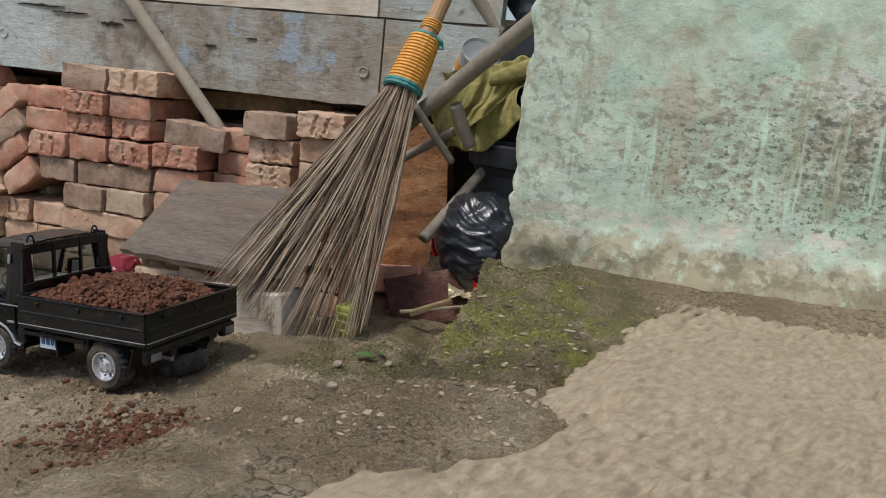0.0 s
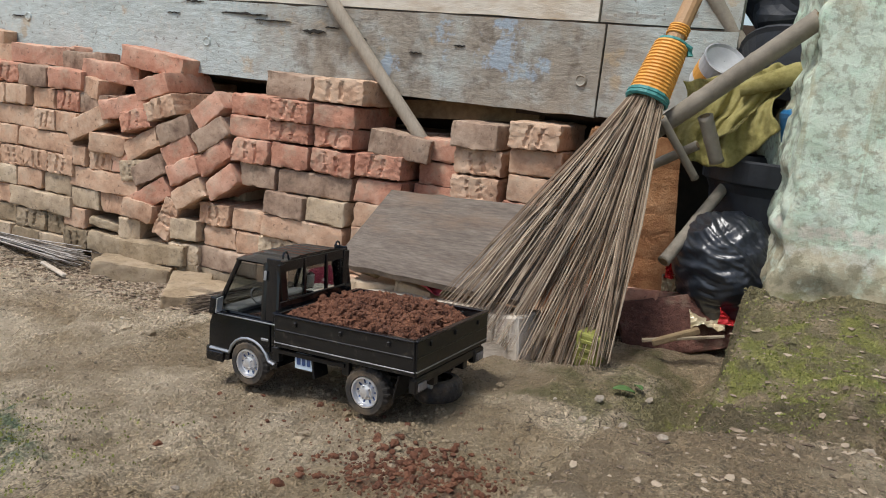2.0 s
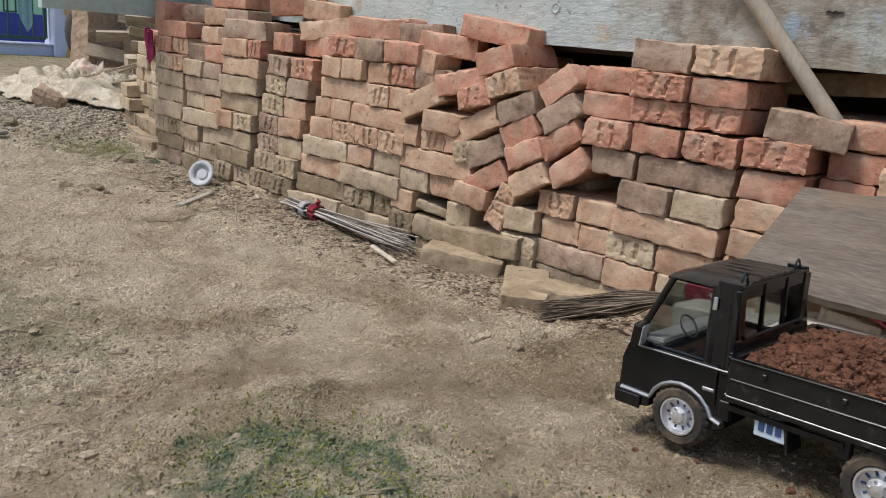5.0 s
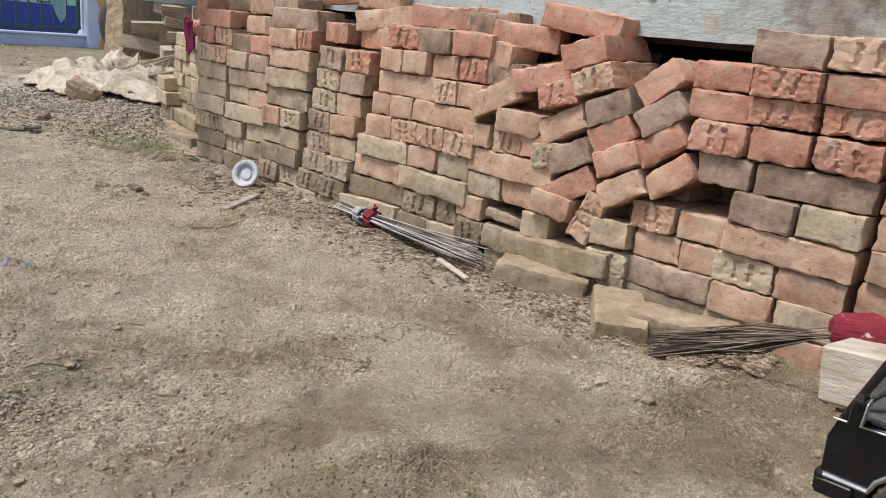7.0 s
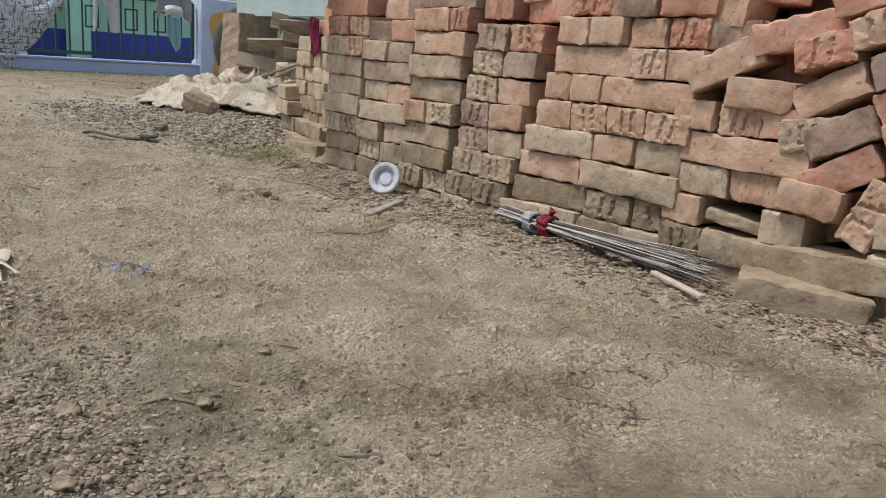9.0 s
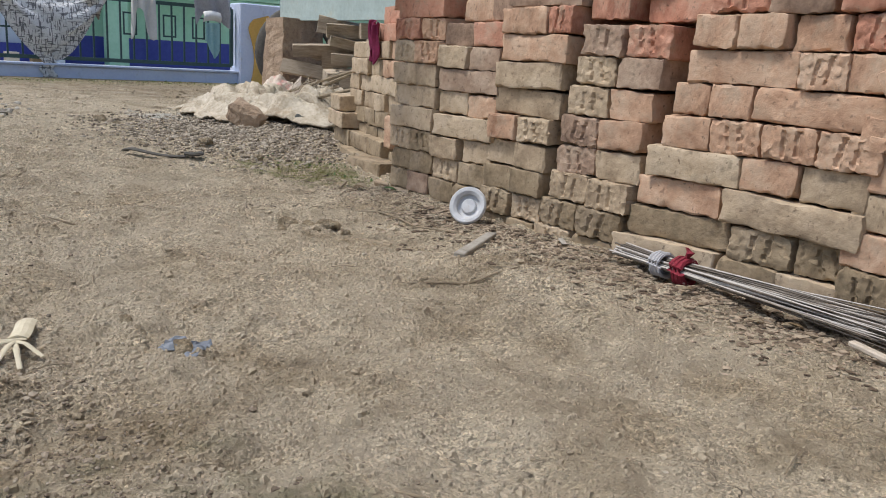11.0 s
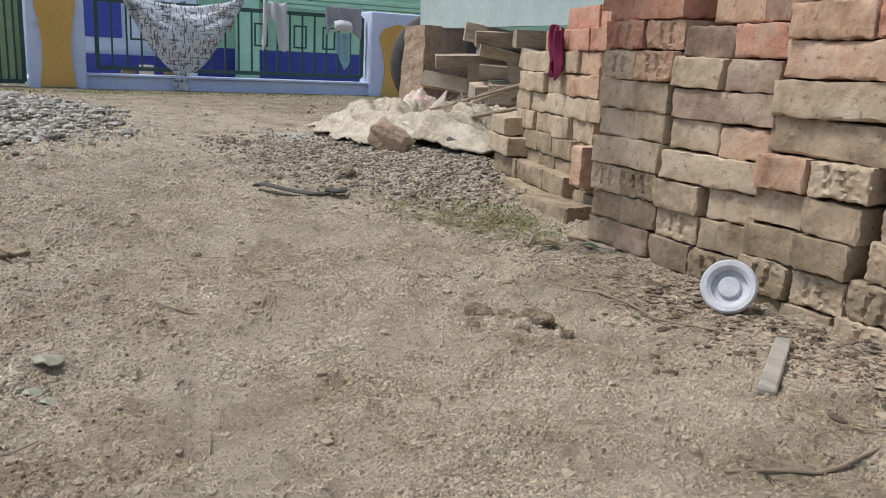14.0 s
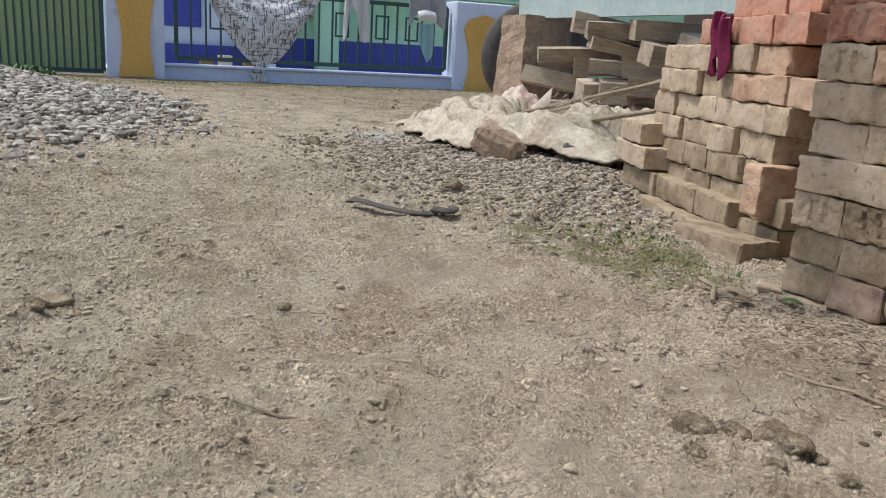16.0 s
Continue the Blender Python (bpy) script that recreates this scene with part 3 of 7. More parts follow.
DARKLEATHER = shade("worn_grey_shoe", [(0.05, 0.055, 0.05), (0.11, 0.115, 0.105)], 14, 60, 0.7, 0.2)
HOLE = shade("split_in_wood", [(0.012, 0.010, 0.008), (0.03, 0.025, 0.02)], 20, 60, 0.95, 0.0)


# ---- building helpers ----
rng = np.random.default_rng(7)
rnd = random.Random(11)


def raw(name, verts, faces, material, parent=None, label="", smooth=False):
    me = bpy.data.meshes.new(name)
    me.from_pydata([tuple(v) for v in verts], [], [tuple(int(i) for i in f) for f in faces])
    me.materials.append(material)
    if smooth:
        me.polygons.foreach_set("use_smooth", [True] * len(me.polygons))
    me.update()
    ob = new(name, me)
    if parent is not None:
        ob.parent = parent
    if label:
        ob["label"] = label
    return ob


def part(name, bm, material, parent=None, label="", smooth=False):
    me = bpy.data.meshes.new(name)
    bmesh.ops.recalc_face_normals(bm, faces=bm.faces)
    bm.to_mesh(me)
    bm.free()
    me.materials.append(material)
    if smooth:
        me.polygons.foreach_set("use_smooth", [True] * len(me.polygons))
    ob = new(name, me)
    if parent is not None:
        ob.parent = parent
    if label:
        ob["label"] = label
    return ob


def thing(name, label, category, m=None, group="", kind=""):
    e = new(name)
    e.empty_display_size = 0.05
    if m is not None:
        e.matrix_basis = m
    return tagged(e, label, category, group, kind)


def box(sx, sy, sz, m=None, bevel=0.0, bm=None, seg=1):
    """A box of that size round the origin of m."""
    bm = bm or bmesh.new()
    got = bmesh.ops.create_cube(bm, size=1.0, matrix=(m or Matrix()) @ Matrix.Diagonal((sx, sy, sz, 1)))
    if bevel:
        edges = list({e for v in got["verts"] for e in v.link_edges})
        bmesh.ops.bevel(bm, geom=edges, offset=bevel, segments=seg, affect="EDGES", profile=0.6)
    return bm


def rod(a, b, r, r2=None, seg=8, bm=None, caps=True):
    """A round bar from a to b."""
    bm = bm or bmesh.new()
    a, b = Vector(a), Vector(b)
    m = Matrix.Translation((a + b) / 2) @ (b - a).to_track_quat("Z", "Y").to_matrix().to_4x4()
    bmesh.ops.create_cone(bm, cap_ends=caps, segments=seg, radius1=r, radius2=r if r2 is None else r2, depth=(b - a).length, matrix=m)
    return bm


def sweep(pts, radii, seg=8, bm=None, flat=1.0):
    """A tube along points."""
    bm = bm or bmesh.new()
    pts = [Vector(p) for p in pts]
    rings = []
    for i, p in enumerate(pts):
        d = (pts[min(i + 1, len(pts) - 1)] - pts[max(i - 1, 0)]).normalized()
        up = Vector((0, 0, 1)) if abs(d.z) < 0.9 else Vector((0, 1, 0))
        s = d.cross(up).normalized()
        u = s.cross(d)
        r = radii[i] if isinstance(radii, (list, tuple)) else radii
        rings.append([bm.verts.new(p + r * (math.cos(a) * s + flat * math.sin(a) * u)) for a in np.linspace(0, 2 * math.pi, seg, endpoint=False)])
    for a, b in zip(rings, rings[1:]):
        for k in range(seg):
            bm.faces.new((a[k], a[(k + 1) % seg], b[(k + 1) % seg], b[k]))
    bm.faces.new(rings[0][::-1])
    bm.faces.new(rings[-1])
    return bm


def lathe(profile, seg=24, bm=None, m=None):
    """A turned body round z from (radius, height) pairs."""
    bm = bm or bmesh.new()
    m = m or Matrix()
    rings = [[bm.verts.new(m @ Vector((r * math.cos(a), r * math.sin(a), z))) for a in np.linspace(0, 2 * math.pi, seg, endpoint=False)] for r, z in profile]
    for a, b in zip(rings, rings[1:]):
        for k in range(seg):
            bm.faces.new((a[k], a[(k + 1) % seg], b[(k + 1) % seg], b[k]))
    return bm


def prism(outline, y0, y1, bm=None, m=None):
    """An outline in x and z pulled along y."""
    bm = bm or bmesh.new()
    m = m or Matrix()
    a = [bm.verts.new(m @ Vector((x, y0, z))) for x, z in outline]
    b = [bm.verts.new(m @ Vector((x, y1, z))) for x, z in outline]
    n = len(outline)
    for k in range(n):
        bm.faces.new((a[k], a[(k + 1) % n], b[(k + 1) % n], b[k]))
    bm.faces.new(a)
    bm.faces.new(b[::-1])
    return bm


def rough_up(bm, amount, scale, seed=0.0):
    for v in bm.verts:
        v.co += amount * noise.noise_vector(v.co * scale + Vector((seed, seed * 0.7, -seed)))
    return bm


def sheet(nu, nv, fn, bm=None):
    """A cloth-like sheet: fn(u, v) with u and v from 0 to 1 gives the place."""
    bm = bm or bmesh.new()
    g = [[bm.verts.new(fn(i / nu, j / nv)) for j in range(nv + 1)] for i in range(nu + 1)]
    for i in range(nu):
        for j in range(nv):
            bm.faces.new((g[i][j], g[i + 1][j], g[i + 1][j + 1], g[i][j + 1]))
    return bm


def thicken(bm, t):
    bmesh.ops.recalc_face_normals(bm, faces=bm.faces)
    bmesh.ops.solidify(bm, geom=list(bm.faces), thickness=t)
    return bm


# ---- the lie of the land ----
def sstep(x):
    x = np.clip(x, 0, 1)
    return x * x * (3 - 2 * x)


def wavy(x, y, f, seed):
    """Smooth value noise on a lattice, made from sums of sines."""
    r = np.random.default_rng(seed)
    out = 0
    for _ in range(9):
        a, p, k = r.uniform(0, 2 * np.pi), r.uniform(0, 2 * np.pi), f * r.uniform(0.55, 1.6)
        out = out + np.sin(k * (x * np.cos(a) + y * np.sin(a)) + p)
    return out / 9


def grain(x, y, cell, seed):
    """Value noise from a table of random numbers, from -1 to 1, with lumps about as large as cell."""
    t = np.random.default_rng(seed).uniform(-1, 1, (128, 128))
    u_, v_ = np.asarray(x, float) / cell, np.asarray(y, float) / cell
    i, j = np.floor(u_).astype(int), np.floor(v_).astype(int)
    f, g = u_ - i, v_ - j
    f, g = f * f * (3 - 2 * f), g * g * (3 - 2 * g)
    a, b, c, d = t[i % 128, j % 128], t[(i + 1) % 128, j % 128], t[i % 128, (j + 1) % 128], t[(i + 1) % 128, (j + 1) % 128]
    return (a * (1 - f) + b * f) * (1 - g) + (c * (1 - f) + d * f) * g


def edge_x(y):
    return np.interp(y, [-1.0, 0.3, 0.5, 0.65, 0.73, 0.83, 0.91, 1.06, 1.2, 1.4, 1.5], [-0.7, -0.55, -0.43, -0.37, -0.34, -0.305, -0.25, -0.195, -0.165, -0.145, -0.13])


def cement_x(y):
    return np.interp(y, [-1.0, 0.3, 0.58, 0.70, 0.85, 0.97, 1.1, 1.2, 1.3, 1.4], [-0.45, -0.3, -0.19, -0.06, 0.02, 0.04, 0.055, 0.08, 0.10, 0.12])


def yard(x, y):
    h = np.interp(x, [-2.5, -1.8, -1.5, -1.07, -0.7, -0.4, -0.25], [0, 0.02, 0.055, 0.115, 0.145, 0.175, 0.19])
    h = h * (1 - 0.9 * sstep((y - 1.3) / 0.5) * sstep((-0.35 - x) / 0.3))
    return h


def height(x, y):
    x, y = np.asarray(x, float), np.asarray(y, float)
    near = sstep((6.5 - np.abs(x + 3)) / 3)
    h = yard(x, y)
    h = h + near * (0.016 * wavy(x, y, 9, 1) + 0.010 * wavy(x, y, 26, 2) + 0.006 * wavy(x, y, 70, 3))
    crumbly = 0.45 + 0.55 * sstep(wavy(x, y, 5, 41) + 0.5 * wavy(x, y, 14, 42) + 0.5 + 0.4 * sstep((1.3 - y) / 0.6) * sstep((-1.4 - x) / 0.8))
    h = h + near * crumbly * (0.0090 * grain(x, y, 0.070, 51) + 0.0070 * np.maximum(-0.2, grain(x, y, 0.031, 52)) + 0.0050 * np.maximum(-0.2, grain(x, y, 0.0175, 53)))
    h = h + near * 0.0042 * np.maximum(-0.3, grain(x, y, 0.0185, 59))
    h = h + near * 0.012 * np.maximum(0, wavy(x, y, 16, 4)) * sstep((-1.6 - x) / 0.8)
    # gravel heaped before the sacks, and the heap by the fence
    h = h + 0.05 * np.exp(-(((x + 4.55) / 0.5) ** 2 + ((y - 2.55) / 0.3) ** 2))
    h = h + 0.17 * np.exp(-(((x + 7.5) / 1.3) ** 2 + ((y - 0.9) / 0.65) ** 2))
    # the trodden, mossy terrace before the cement apron, with its worn edge
    e = edge_x(y) + 0.022 * wavy(x, y, 20, 5) + 0.008 * wavy(x, y, 60, 9)
    rise = sstep((x - e) / np.maximum(cement_x(y) - e, 0.08))
    mound = sstep((0.935 + 0.02 * wavy(x, y, 18, 6) - 0.25 * np.maximum(0, -0.22 - x) - y) / 0.055)
    top = 0.256 + 0.040 * rise + 0.036 * mound + 0.085 * sstep((y - 1.06) / 0.36) + (1 - 0.6 * mound) * (0.012 * grain(x, y, 0.075, 56) + 0.009 * grain(x, y, 0.032, 57) + 0.004 * grain(x, y, 0.016, 58))
    top = np.minimum(top, 0.304 + 0.006 * mound + 0.06 * sstep((y - 1.15) / 0.25))
    # a washed-out pocket at the broken rim of the cement
    top = top - 0.045 * np.exp(-(((x - 0.035) / 0.045) ** 2 + ((y - 0.98) / 0.10) ** 2))
    h = h - 0.036 * np.exp(-(((x - e + 0.05) / 0.04) ** 2)) * sstep((y - 0.75) / 0.2) * sstep((1.5 - y) / 0.1)
    up = sstep((x - (e - 0.018)) / 0.024) * sstep((1.47 - y) / 0.06)
    return h * (1 - up) + top * up


def grid_axis(lo, hi, step, far_lo, far_hi, grow=1.22):
    mid = list(np.arange(lo, hi + step / 2, step))
    a, s = [lo], step
    while a[-1] > far_lo:
        s *= grow
        a.append(a[-1] - s)
    b, s = [mid[-1]], step
    while b[-1] < far_hi:
        s *= grow
        b.append(b[-1] + s)
    return np.array(a[:0:-1] + mid + b[1:])


gx, gy = grid_axis(-5.0, 0.6, 0.0088, -300, 300), grid_axis(0.4, 2.45, 0.0088, -300, 300)
X, Y = np.meshgrid(gx, gy, indexing="ij")
Z = height(X, Y)
nx, ny = len(gx), len(gy)
idx = np.arange(nx * ny).reshape(nx, ny)
quads = np.stack([idx[:-1, :-1], idx[1:, :-1], idx[1:, 1:], idx[:-1, 1:]], -1).reshape(-1, 4)
ground = raw("ground", np.stack([X, Y, Z], -1).reshape(-1, 3), quads, EARTH, smooth=True)
tagged(ground, "trodden brown earth yard with moss and crumbs", "ground", kind="structure")

# the cement apron: a worn slab with a broken rim
ax, ay = np.arange(-0.45, 1.15, 0.0027), np.arange(0.42, 1.415, 0.0027)
AX, AY = np.meshgrid(ax, ay, indexing="ij")
rim = AX - (cement_x(AY) + 0.03 * wavy(AX, AY, 20, 5) + 0.03 * wavy(AX, AY, 45, 8) + 0.010 * grain(AX, AY, 0.02, 66))
inside = rim > 0
BU, BV = AX * 0.80 - AY * 0.60 + 0.03 * wavy(AX, AY, 6, 12), AY * 0.80 + AX * 0.60
brushed = 0.55 + 0.45 * sstep(0.5 + wavy(AX, AY, 7, 13))
ripple = brushed * (0.0085 * np.minimum(0.12, grain(BU, BV * 0.34, 0.0085, 61)) + 0.0022 * grain(BU, BV * 0.6, 0.008, 62)) + 0.003 * grain(AX, AY, 0.06, 63)
fillet = 0.05 * np.maximum(0, (AY - 1.25) / 0.16) ** 2
AZ = 0.334 + ripple + fillet * (0.7 + 0.5 * wavy(AX, AY, 24, 15))
AZ = np.where(inside, AZ - 0.034 * (1 - sstep(rim / 0.075)), 0.20)
keep = inside[:-1, :-1] | inside[1:, :-1] | inside[1:, 1:] | inside[:-1, 1:]
aid = np.arange(AX.size).reshape(AX.shape)
aq = np.stack([aid[:-1, :-1], aid[1:, :-1], aid[1:, 1:], aid[:-1, 1:]], -1)[keep]
pavement = raw("pavement", np.stack([AX, AY, AZ], -1).reshape(-1, 3), aq, CEMENT, smooth=True)
tagged(pavement, "worn tan cement apron with brush marks and mossy edge", "pavement", kind="structure")

# ---- the green plastered wall ----
u, v = np.arange(-0.10, 2.6, 0.01), np.arange(0.30, 2.45, 0.01)
UU, VV = np.meshgrid(u, v, indexing="ij")
front = 1.40 + 0.006 * wavy(UU, VV, 16, 21) + 0.004 * wavy(UU, VV, 50, 22) + 0.003 * grain(UU, VV, 0.05, 72) + 0.010 * grain(UU, VV, 0.04, 73) * sstep((0.5 - VV) / 0.15) - 0.05 * sstep((0.45 - VV) / 0.14) * sstep((UU + 0.02) / 0.15)
left = 0.006 * wavy(UU * 0, VV, 14, 23) + 0.004 * wavy(UU * 0, VV, 60, 24)
UX = np.where(UU < -0.095, UU + 0.9 * left + 0.007 * grain(UU * 0, VV, 0.03, 71), UU)
verts = np.stack([UX, front, VV], -1).reshape(-1, 3)
pid = np.arange(UU.size).reshape(UU.shape)
pq = np.stack([pid[:-1, :-1], pid[1:, :-1], pid[1:, 1:], pid[:-1, 1:]], -1).reshape(-1, 4)
n0 = len(verts)
sy = np.linspace(1.41, 2.3, 70)
SY, SV = np.meshgrid(sy, v, indexing="ij")
SX = UX[0][None, :] + 0.010 * grain(SY, SV, 0.05, 81) + 0.006 * grain(SY, SV, 0.022, 82)
side = np.stack([SX, SY, SV], -1).reshape(-1, 3)
verts = np.concatenate([verts, side])
sid = n0 + np.arange(SY.size).reshape(SY.shape)
sq = np.stack([sid[:-1, :-1], sid[:-1, 1:], sid[1:, 1:], sid[1:, :-1]], -1).reshape(-1, 4)
edge_q = np.stack([pid[0, :-1], pid[0, 1:], sid[0, 1:], sid[0, :-1]], -1)
sq = np.concatenate([sq, edge_q])
wall_east = raw("wall_east", verts, np.concatenate([pq, sq]), PLASTER, smooth=True)
tagged(wall_east, "pale green plaster wall, stained and peeling at its foot", "wall", kind="structure")

# rough cement footing under its corner
bm = box(0.90, 0.18, 0.30, pose(0.355, 1.41, 0.155), 0.03, seg=2)
bmesh.ops.subdivide_edges(bm, edges=[e for e in bm.edges if e.calc_length() > 0.1], cuts=18, use_grid_fill=True)
rough_up(bm, 0.03, 11, 2.0)
rough_up(bm, 0.016, 34, 5.0)
rough_up(bm, 0.007, 80, 7.0)
footing = part("wall_footing", bm, FOOTING, None, smooth=True)
tagged(footing, "crumbling mossy cement footing under the green wall", "footing", kind="structure")

# ---- the raised plank house ----
HOUSE = pose(-0.5, 1.885, 0, 0, 0, 170.1)     # local x runs along the wall, y towards the yard
house = thing("wall_north", "raised timber house wall with weathered blue-grey planks", "wall", HOUSE, kind="structure")


def plank(x0, x1, z0, z1, y, mat_, name="plank", parent=None, thick=0.035, seed=0.0, dx=0.06):
    n, k = max(2, int((x1 - x0) / dx)), 5
    bm = bmesh.new()
    rows = []
    for i in range(n + 1):
        x = x0 + (x1 - x0) * i / n
        ring = []
        for j in range(k + 1):
            z = z0 + (z1 - z0) * j / k
            w = 0.004 * noise.noise(Vector((x * 6, z * 6, seed)))
            e = 0.005 * noise.noise(Vector((x * 14, seed, j))) if j in (0, k) else 0
            ring.append(bm.verts.new((x, y + w, z + e)))
        ring.append(bm.verts.new((x, y - thick, z1)))
        ring.append(bm.verts.new((x, y - thick, z0)))
        rows.append(ring)
    m_ = k + 3
    for a, b in zip(rows, rows[1:]):
        for j in range(m_):
            bm.faces.new((a[j], a[(j + 1) % m_], b[(j + 1) % m_], b[j]))
    bm.faces.new(rows[0])
    bm.faces.new(rows[-1][::-1])
    return part(name, bm, mat_, parent or house)


plank(-0.02, 3.05, 0.582, 0.785, 0.0, PLANK, seed=1)
plank(-0.30, -0.025, 0.585, 0.785, 0.0, PLANK, seed=2)
plank(0.0, 3.05, 0.79, 1.02, -0.004, PALE, seed=3)
plank(-0.30, -0.005, 0.79, 1.02, -0.006, PLANK, seed=4)
for k_ in range(5):
    plank(-0.30, 3.05, 1.025 + 0.24 * k_, 1.26 + 0.24 * k_, -0.002 * (k_ % 2), PALE, seed=5 + k_)
# splits and knots in the lowest plank
for x_, z_, l_, h_ in ((0.76, 0.722, 0.075, 0.012), (0.62, 0.714, 0.05, 0.005), (1.0, 0.755, 0.16, 0.007), (0.9, 0.742, 0.12, 0.004), (1.26, 0.745, 0.05, 0.004),
                       (1.18, 0.78, 0.07, 0.006), (0.33, 0.715, 0.03, 0.004), (0.45, 0.69, 0.035, 0.004), (1.95, 0.70, 0.06, 0.005), (0.70, 0.735, 0.05, 0.004)):
    bm = bmesh.new()
    n = 9
    top = [bm.verts.new((x_ + l_ * (i / n - 0.5), 0.004, z_ + h_ * math.sin(math.pi * i / n) * rnd.uniform(0.1, 0.7) + 0.0012 * math.sin(i * 1.9))) for i in range(n + 1)]
    bot = [bm.verts.new((x_ + l_ * (i / n - 0.5), 0.004, z_ - h_ * math.sin(math.pi * i / n) * rnd.uniform(0.1, 0.5) - 0.0006 + 0.0012 * math.sin(i * 1.9))) for i in range(n + 1)]
    for i in range(n):
        bm.faces.new((bot[i], bot[i + 1], top[i + 1], top[i]))
    got = bmesh.ops.extrude_face_region(bm, geom=list(bm.faces))
    bmesh.ops.translate(bm, verts=[g for g in got["geom"] if isinstance(g, bmesh.types.BMVert)], vec=(0, -0.012, 0))
    part("crack", bm, HOLE, house, "black split in the plank")
for x_, z_ in ((1.13, 0.672), (1.9, 0.70), (0.02, 0.66)):
    part("knot", lathe([(0.001, 0.0025), (0.009, 0.003), (0.0115, 0.005), (0.0135, 0.003), (0.014, -0.004)], 14, m=pose(x_, 0, z_, -90)), PLANK, house, "ring of an old knot")
# sill beam, joist, floor and back sheet; under-house shade is painted into the near-black wood
part("sill_beam", box(3.3, 0.10, 0.10, pose(1.4, -0.14, 0.62)), SHADEWOOD, house)
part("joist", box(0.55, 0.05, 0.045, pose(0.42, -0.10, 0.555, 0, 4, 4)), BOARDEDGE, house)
part("crawl_space_back", box(4.2, 0.04, 1.2, pose(1.6, -1.1, 0.3)), SHADEWOOD, house)
part("floor_boards", box(3.5, 1.6, 0.03, pose(1.45, -0.85, 0.70)), SHADEWOOD, house)

# stone posts that carry it
def stone_post(name, m, w0, w1, d0, d1, h, mat_, label, seed):
    bm = bmesh.new()
    n = 8
    for j in range(n + 1):
        t = j / n
        for cx, cy in ((-1, -1), (1, -1), (1, 1), (-1, 1)):
            bm.verts.new((cx * (w0 + (w1 - w0) * t) / 2, cy * (d0 + (d1 - d0) * t) / 2, h * t))
    bm.verts.ensure_lookup_table()
    for j in range(n):
        for k in range(4):
            bm.faces.new([bm.verts[i] for i in (4 * j + k, 4 * j + (k + 1) % 4, 4 * j + 4 + (k + 1) % 4, 4 * j + 4 + k)])
    bm.faces.new([bm.verts[4 * n + k] for k in range(4)])
    bm.faces.new([bm.verts[k] for k in (3, 2, 1, 0)])
    bmesh.ops.subdivide_edges(bm, edges=list(bm.edges), cuts=1, use_grid_fill=True)
    rough_up(bm, 0.012, 14, seed)
    ob = part(name, bm, mat_, None)
    ob.matrix_basis = m
    return tagged(ob, label, "foundation stone", kind="structure")


stone_post("foundation_stone_1", pose(-0.375, 1.82, 0.06, 0, 0, 4), 0.23, 0.185, 0.2, 0.17, 0.50, STONE, "rough ochre foundation stone under the plank house", 1.0)

# the set-back far end of the house
far_house = thing("wall_west", "pale blue plank wall set back beyond the brick stacks", "wall", pose(-4.3, 3.25, 0, 0, 0, 170.1), kind="structure")
plank(-0.9, 1.95, 0.56, 0.80, 0.0, FARPLANK, parent=far_house, seed=20, dx=0.2)
plank(-0.9, 1.95, 0.805, 1.05, -0.004, FARPLANK, parent=far_house, seed=21, dx=0.2)
for k_ in range(4):
    plank(-0.9, 1.95, 1.055 + 0.26 * k_, 1.31 + 0.26 * k_, 0, FARPLANK, parent=far_house, seed=22 + k_, dx=0.3)
# dark sheet added for the shade under this end of the house
part("crawl_space_back", box(3.2, 0.04, 1.2, pose(0.5, -1.2, 0.3)), SHADEWOOD, far_house)
part("return_wall", box(0.04, 1.5, 1.55, pose(-1.0, 0.55, 1.33)), FARPLANK, far_house)
stone_post("foundation_stone_2", pose(-6.05, 3.58, 0.0, 0, 0, -10), 0.36, 0.28, 0.3, 0.26, 0.57, TAN_STONE, "tall tan foundation stone with pitted face", 2.0)

# ---- the fence and gate across the yard, and the painted house behind ----
GATE = pose(-9.4, 5.0, -0.02, 0, 0, -99.1)     # local x runs along the fence, y towards the yard
curb = part("fence_curb", box(2.66, 0.16, 0.13, pose(1.24, 0, 0.065), 0.008), PERIWINKLE)
curb.matrix_basis = GATE
tagged(curb, "low periwinkle painted kerb under the gate", "kerb", kind="structure")
part("coping", box(2.66, 0.20, 0.02, pose(1.24, 0.012, 0.140), 0.004), PERIWINKLE, curb)


def gate_pillar(x0, x1, h, curve):
    t = thing("gate_pillar", "periwinkle gate pillar with an ochre vase-shaped panel", "gate pillar", GATE @ pose((x0 + x1) / 2, 0, 0), group="gate pillars")
    w = x1 - x0
    part("pillar_body", box(w, 0.30, h, pose(0, 0, h / 2), 0.01), PERIWINKLE, t)
    pts = []
    for k in range(17):
        z = curve[0] + (curve[1] - curve[0]) * k / 16
        f = k / 16
        half = w * (0.31 - 0.085 * math.sin(math.pi * min(1, f / 0.78)) + 0.05 * f)
        if f > 0.8:
            half = w * 0.35 * math.sqrt(max(0.0, 1 - ((f - 0.8) / 0.2) ** 2))
        pts.append((half, z))
    outline = [(a, z) for a, z in pts] + [(-a, z) for a, z in pts[::-1] if a > 1e-4]
    part("panel", prism(outline, 0.152, 0.172), OCHRE, t, "ochre vase-shaped panel")
    return t


gate_pillar(-0.64, -0.06, 0.84, (0.02, 0.73))
gate_pillar(2.54, 2.99, 0.98, (0.03, 0.90))


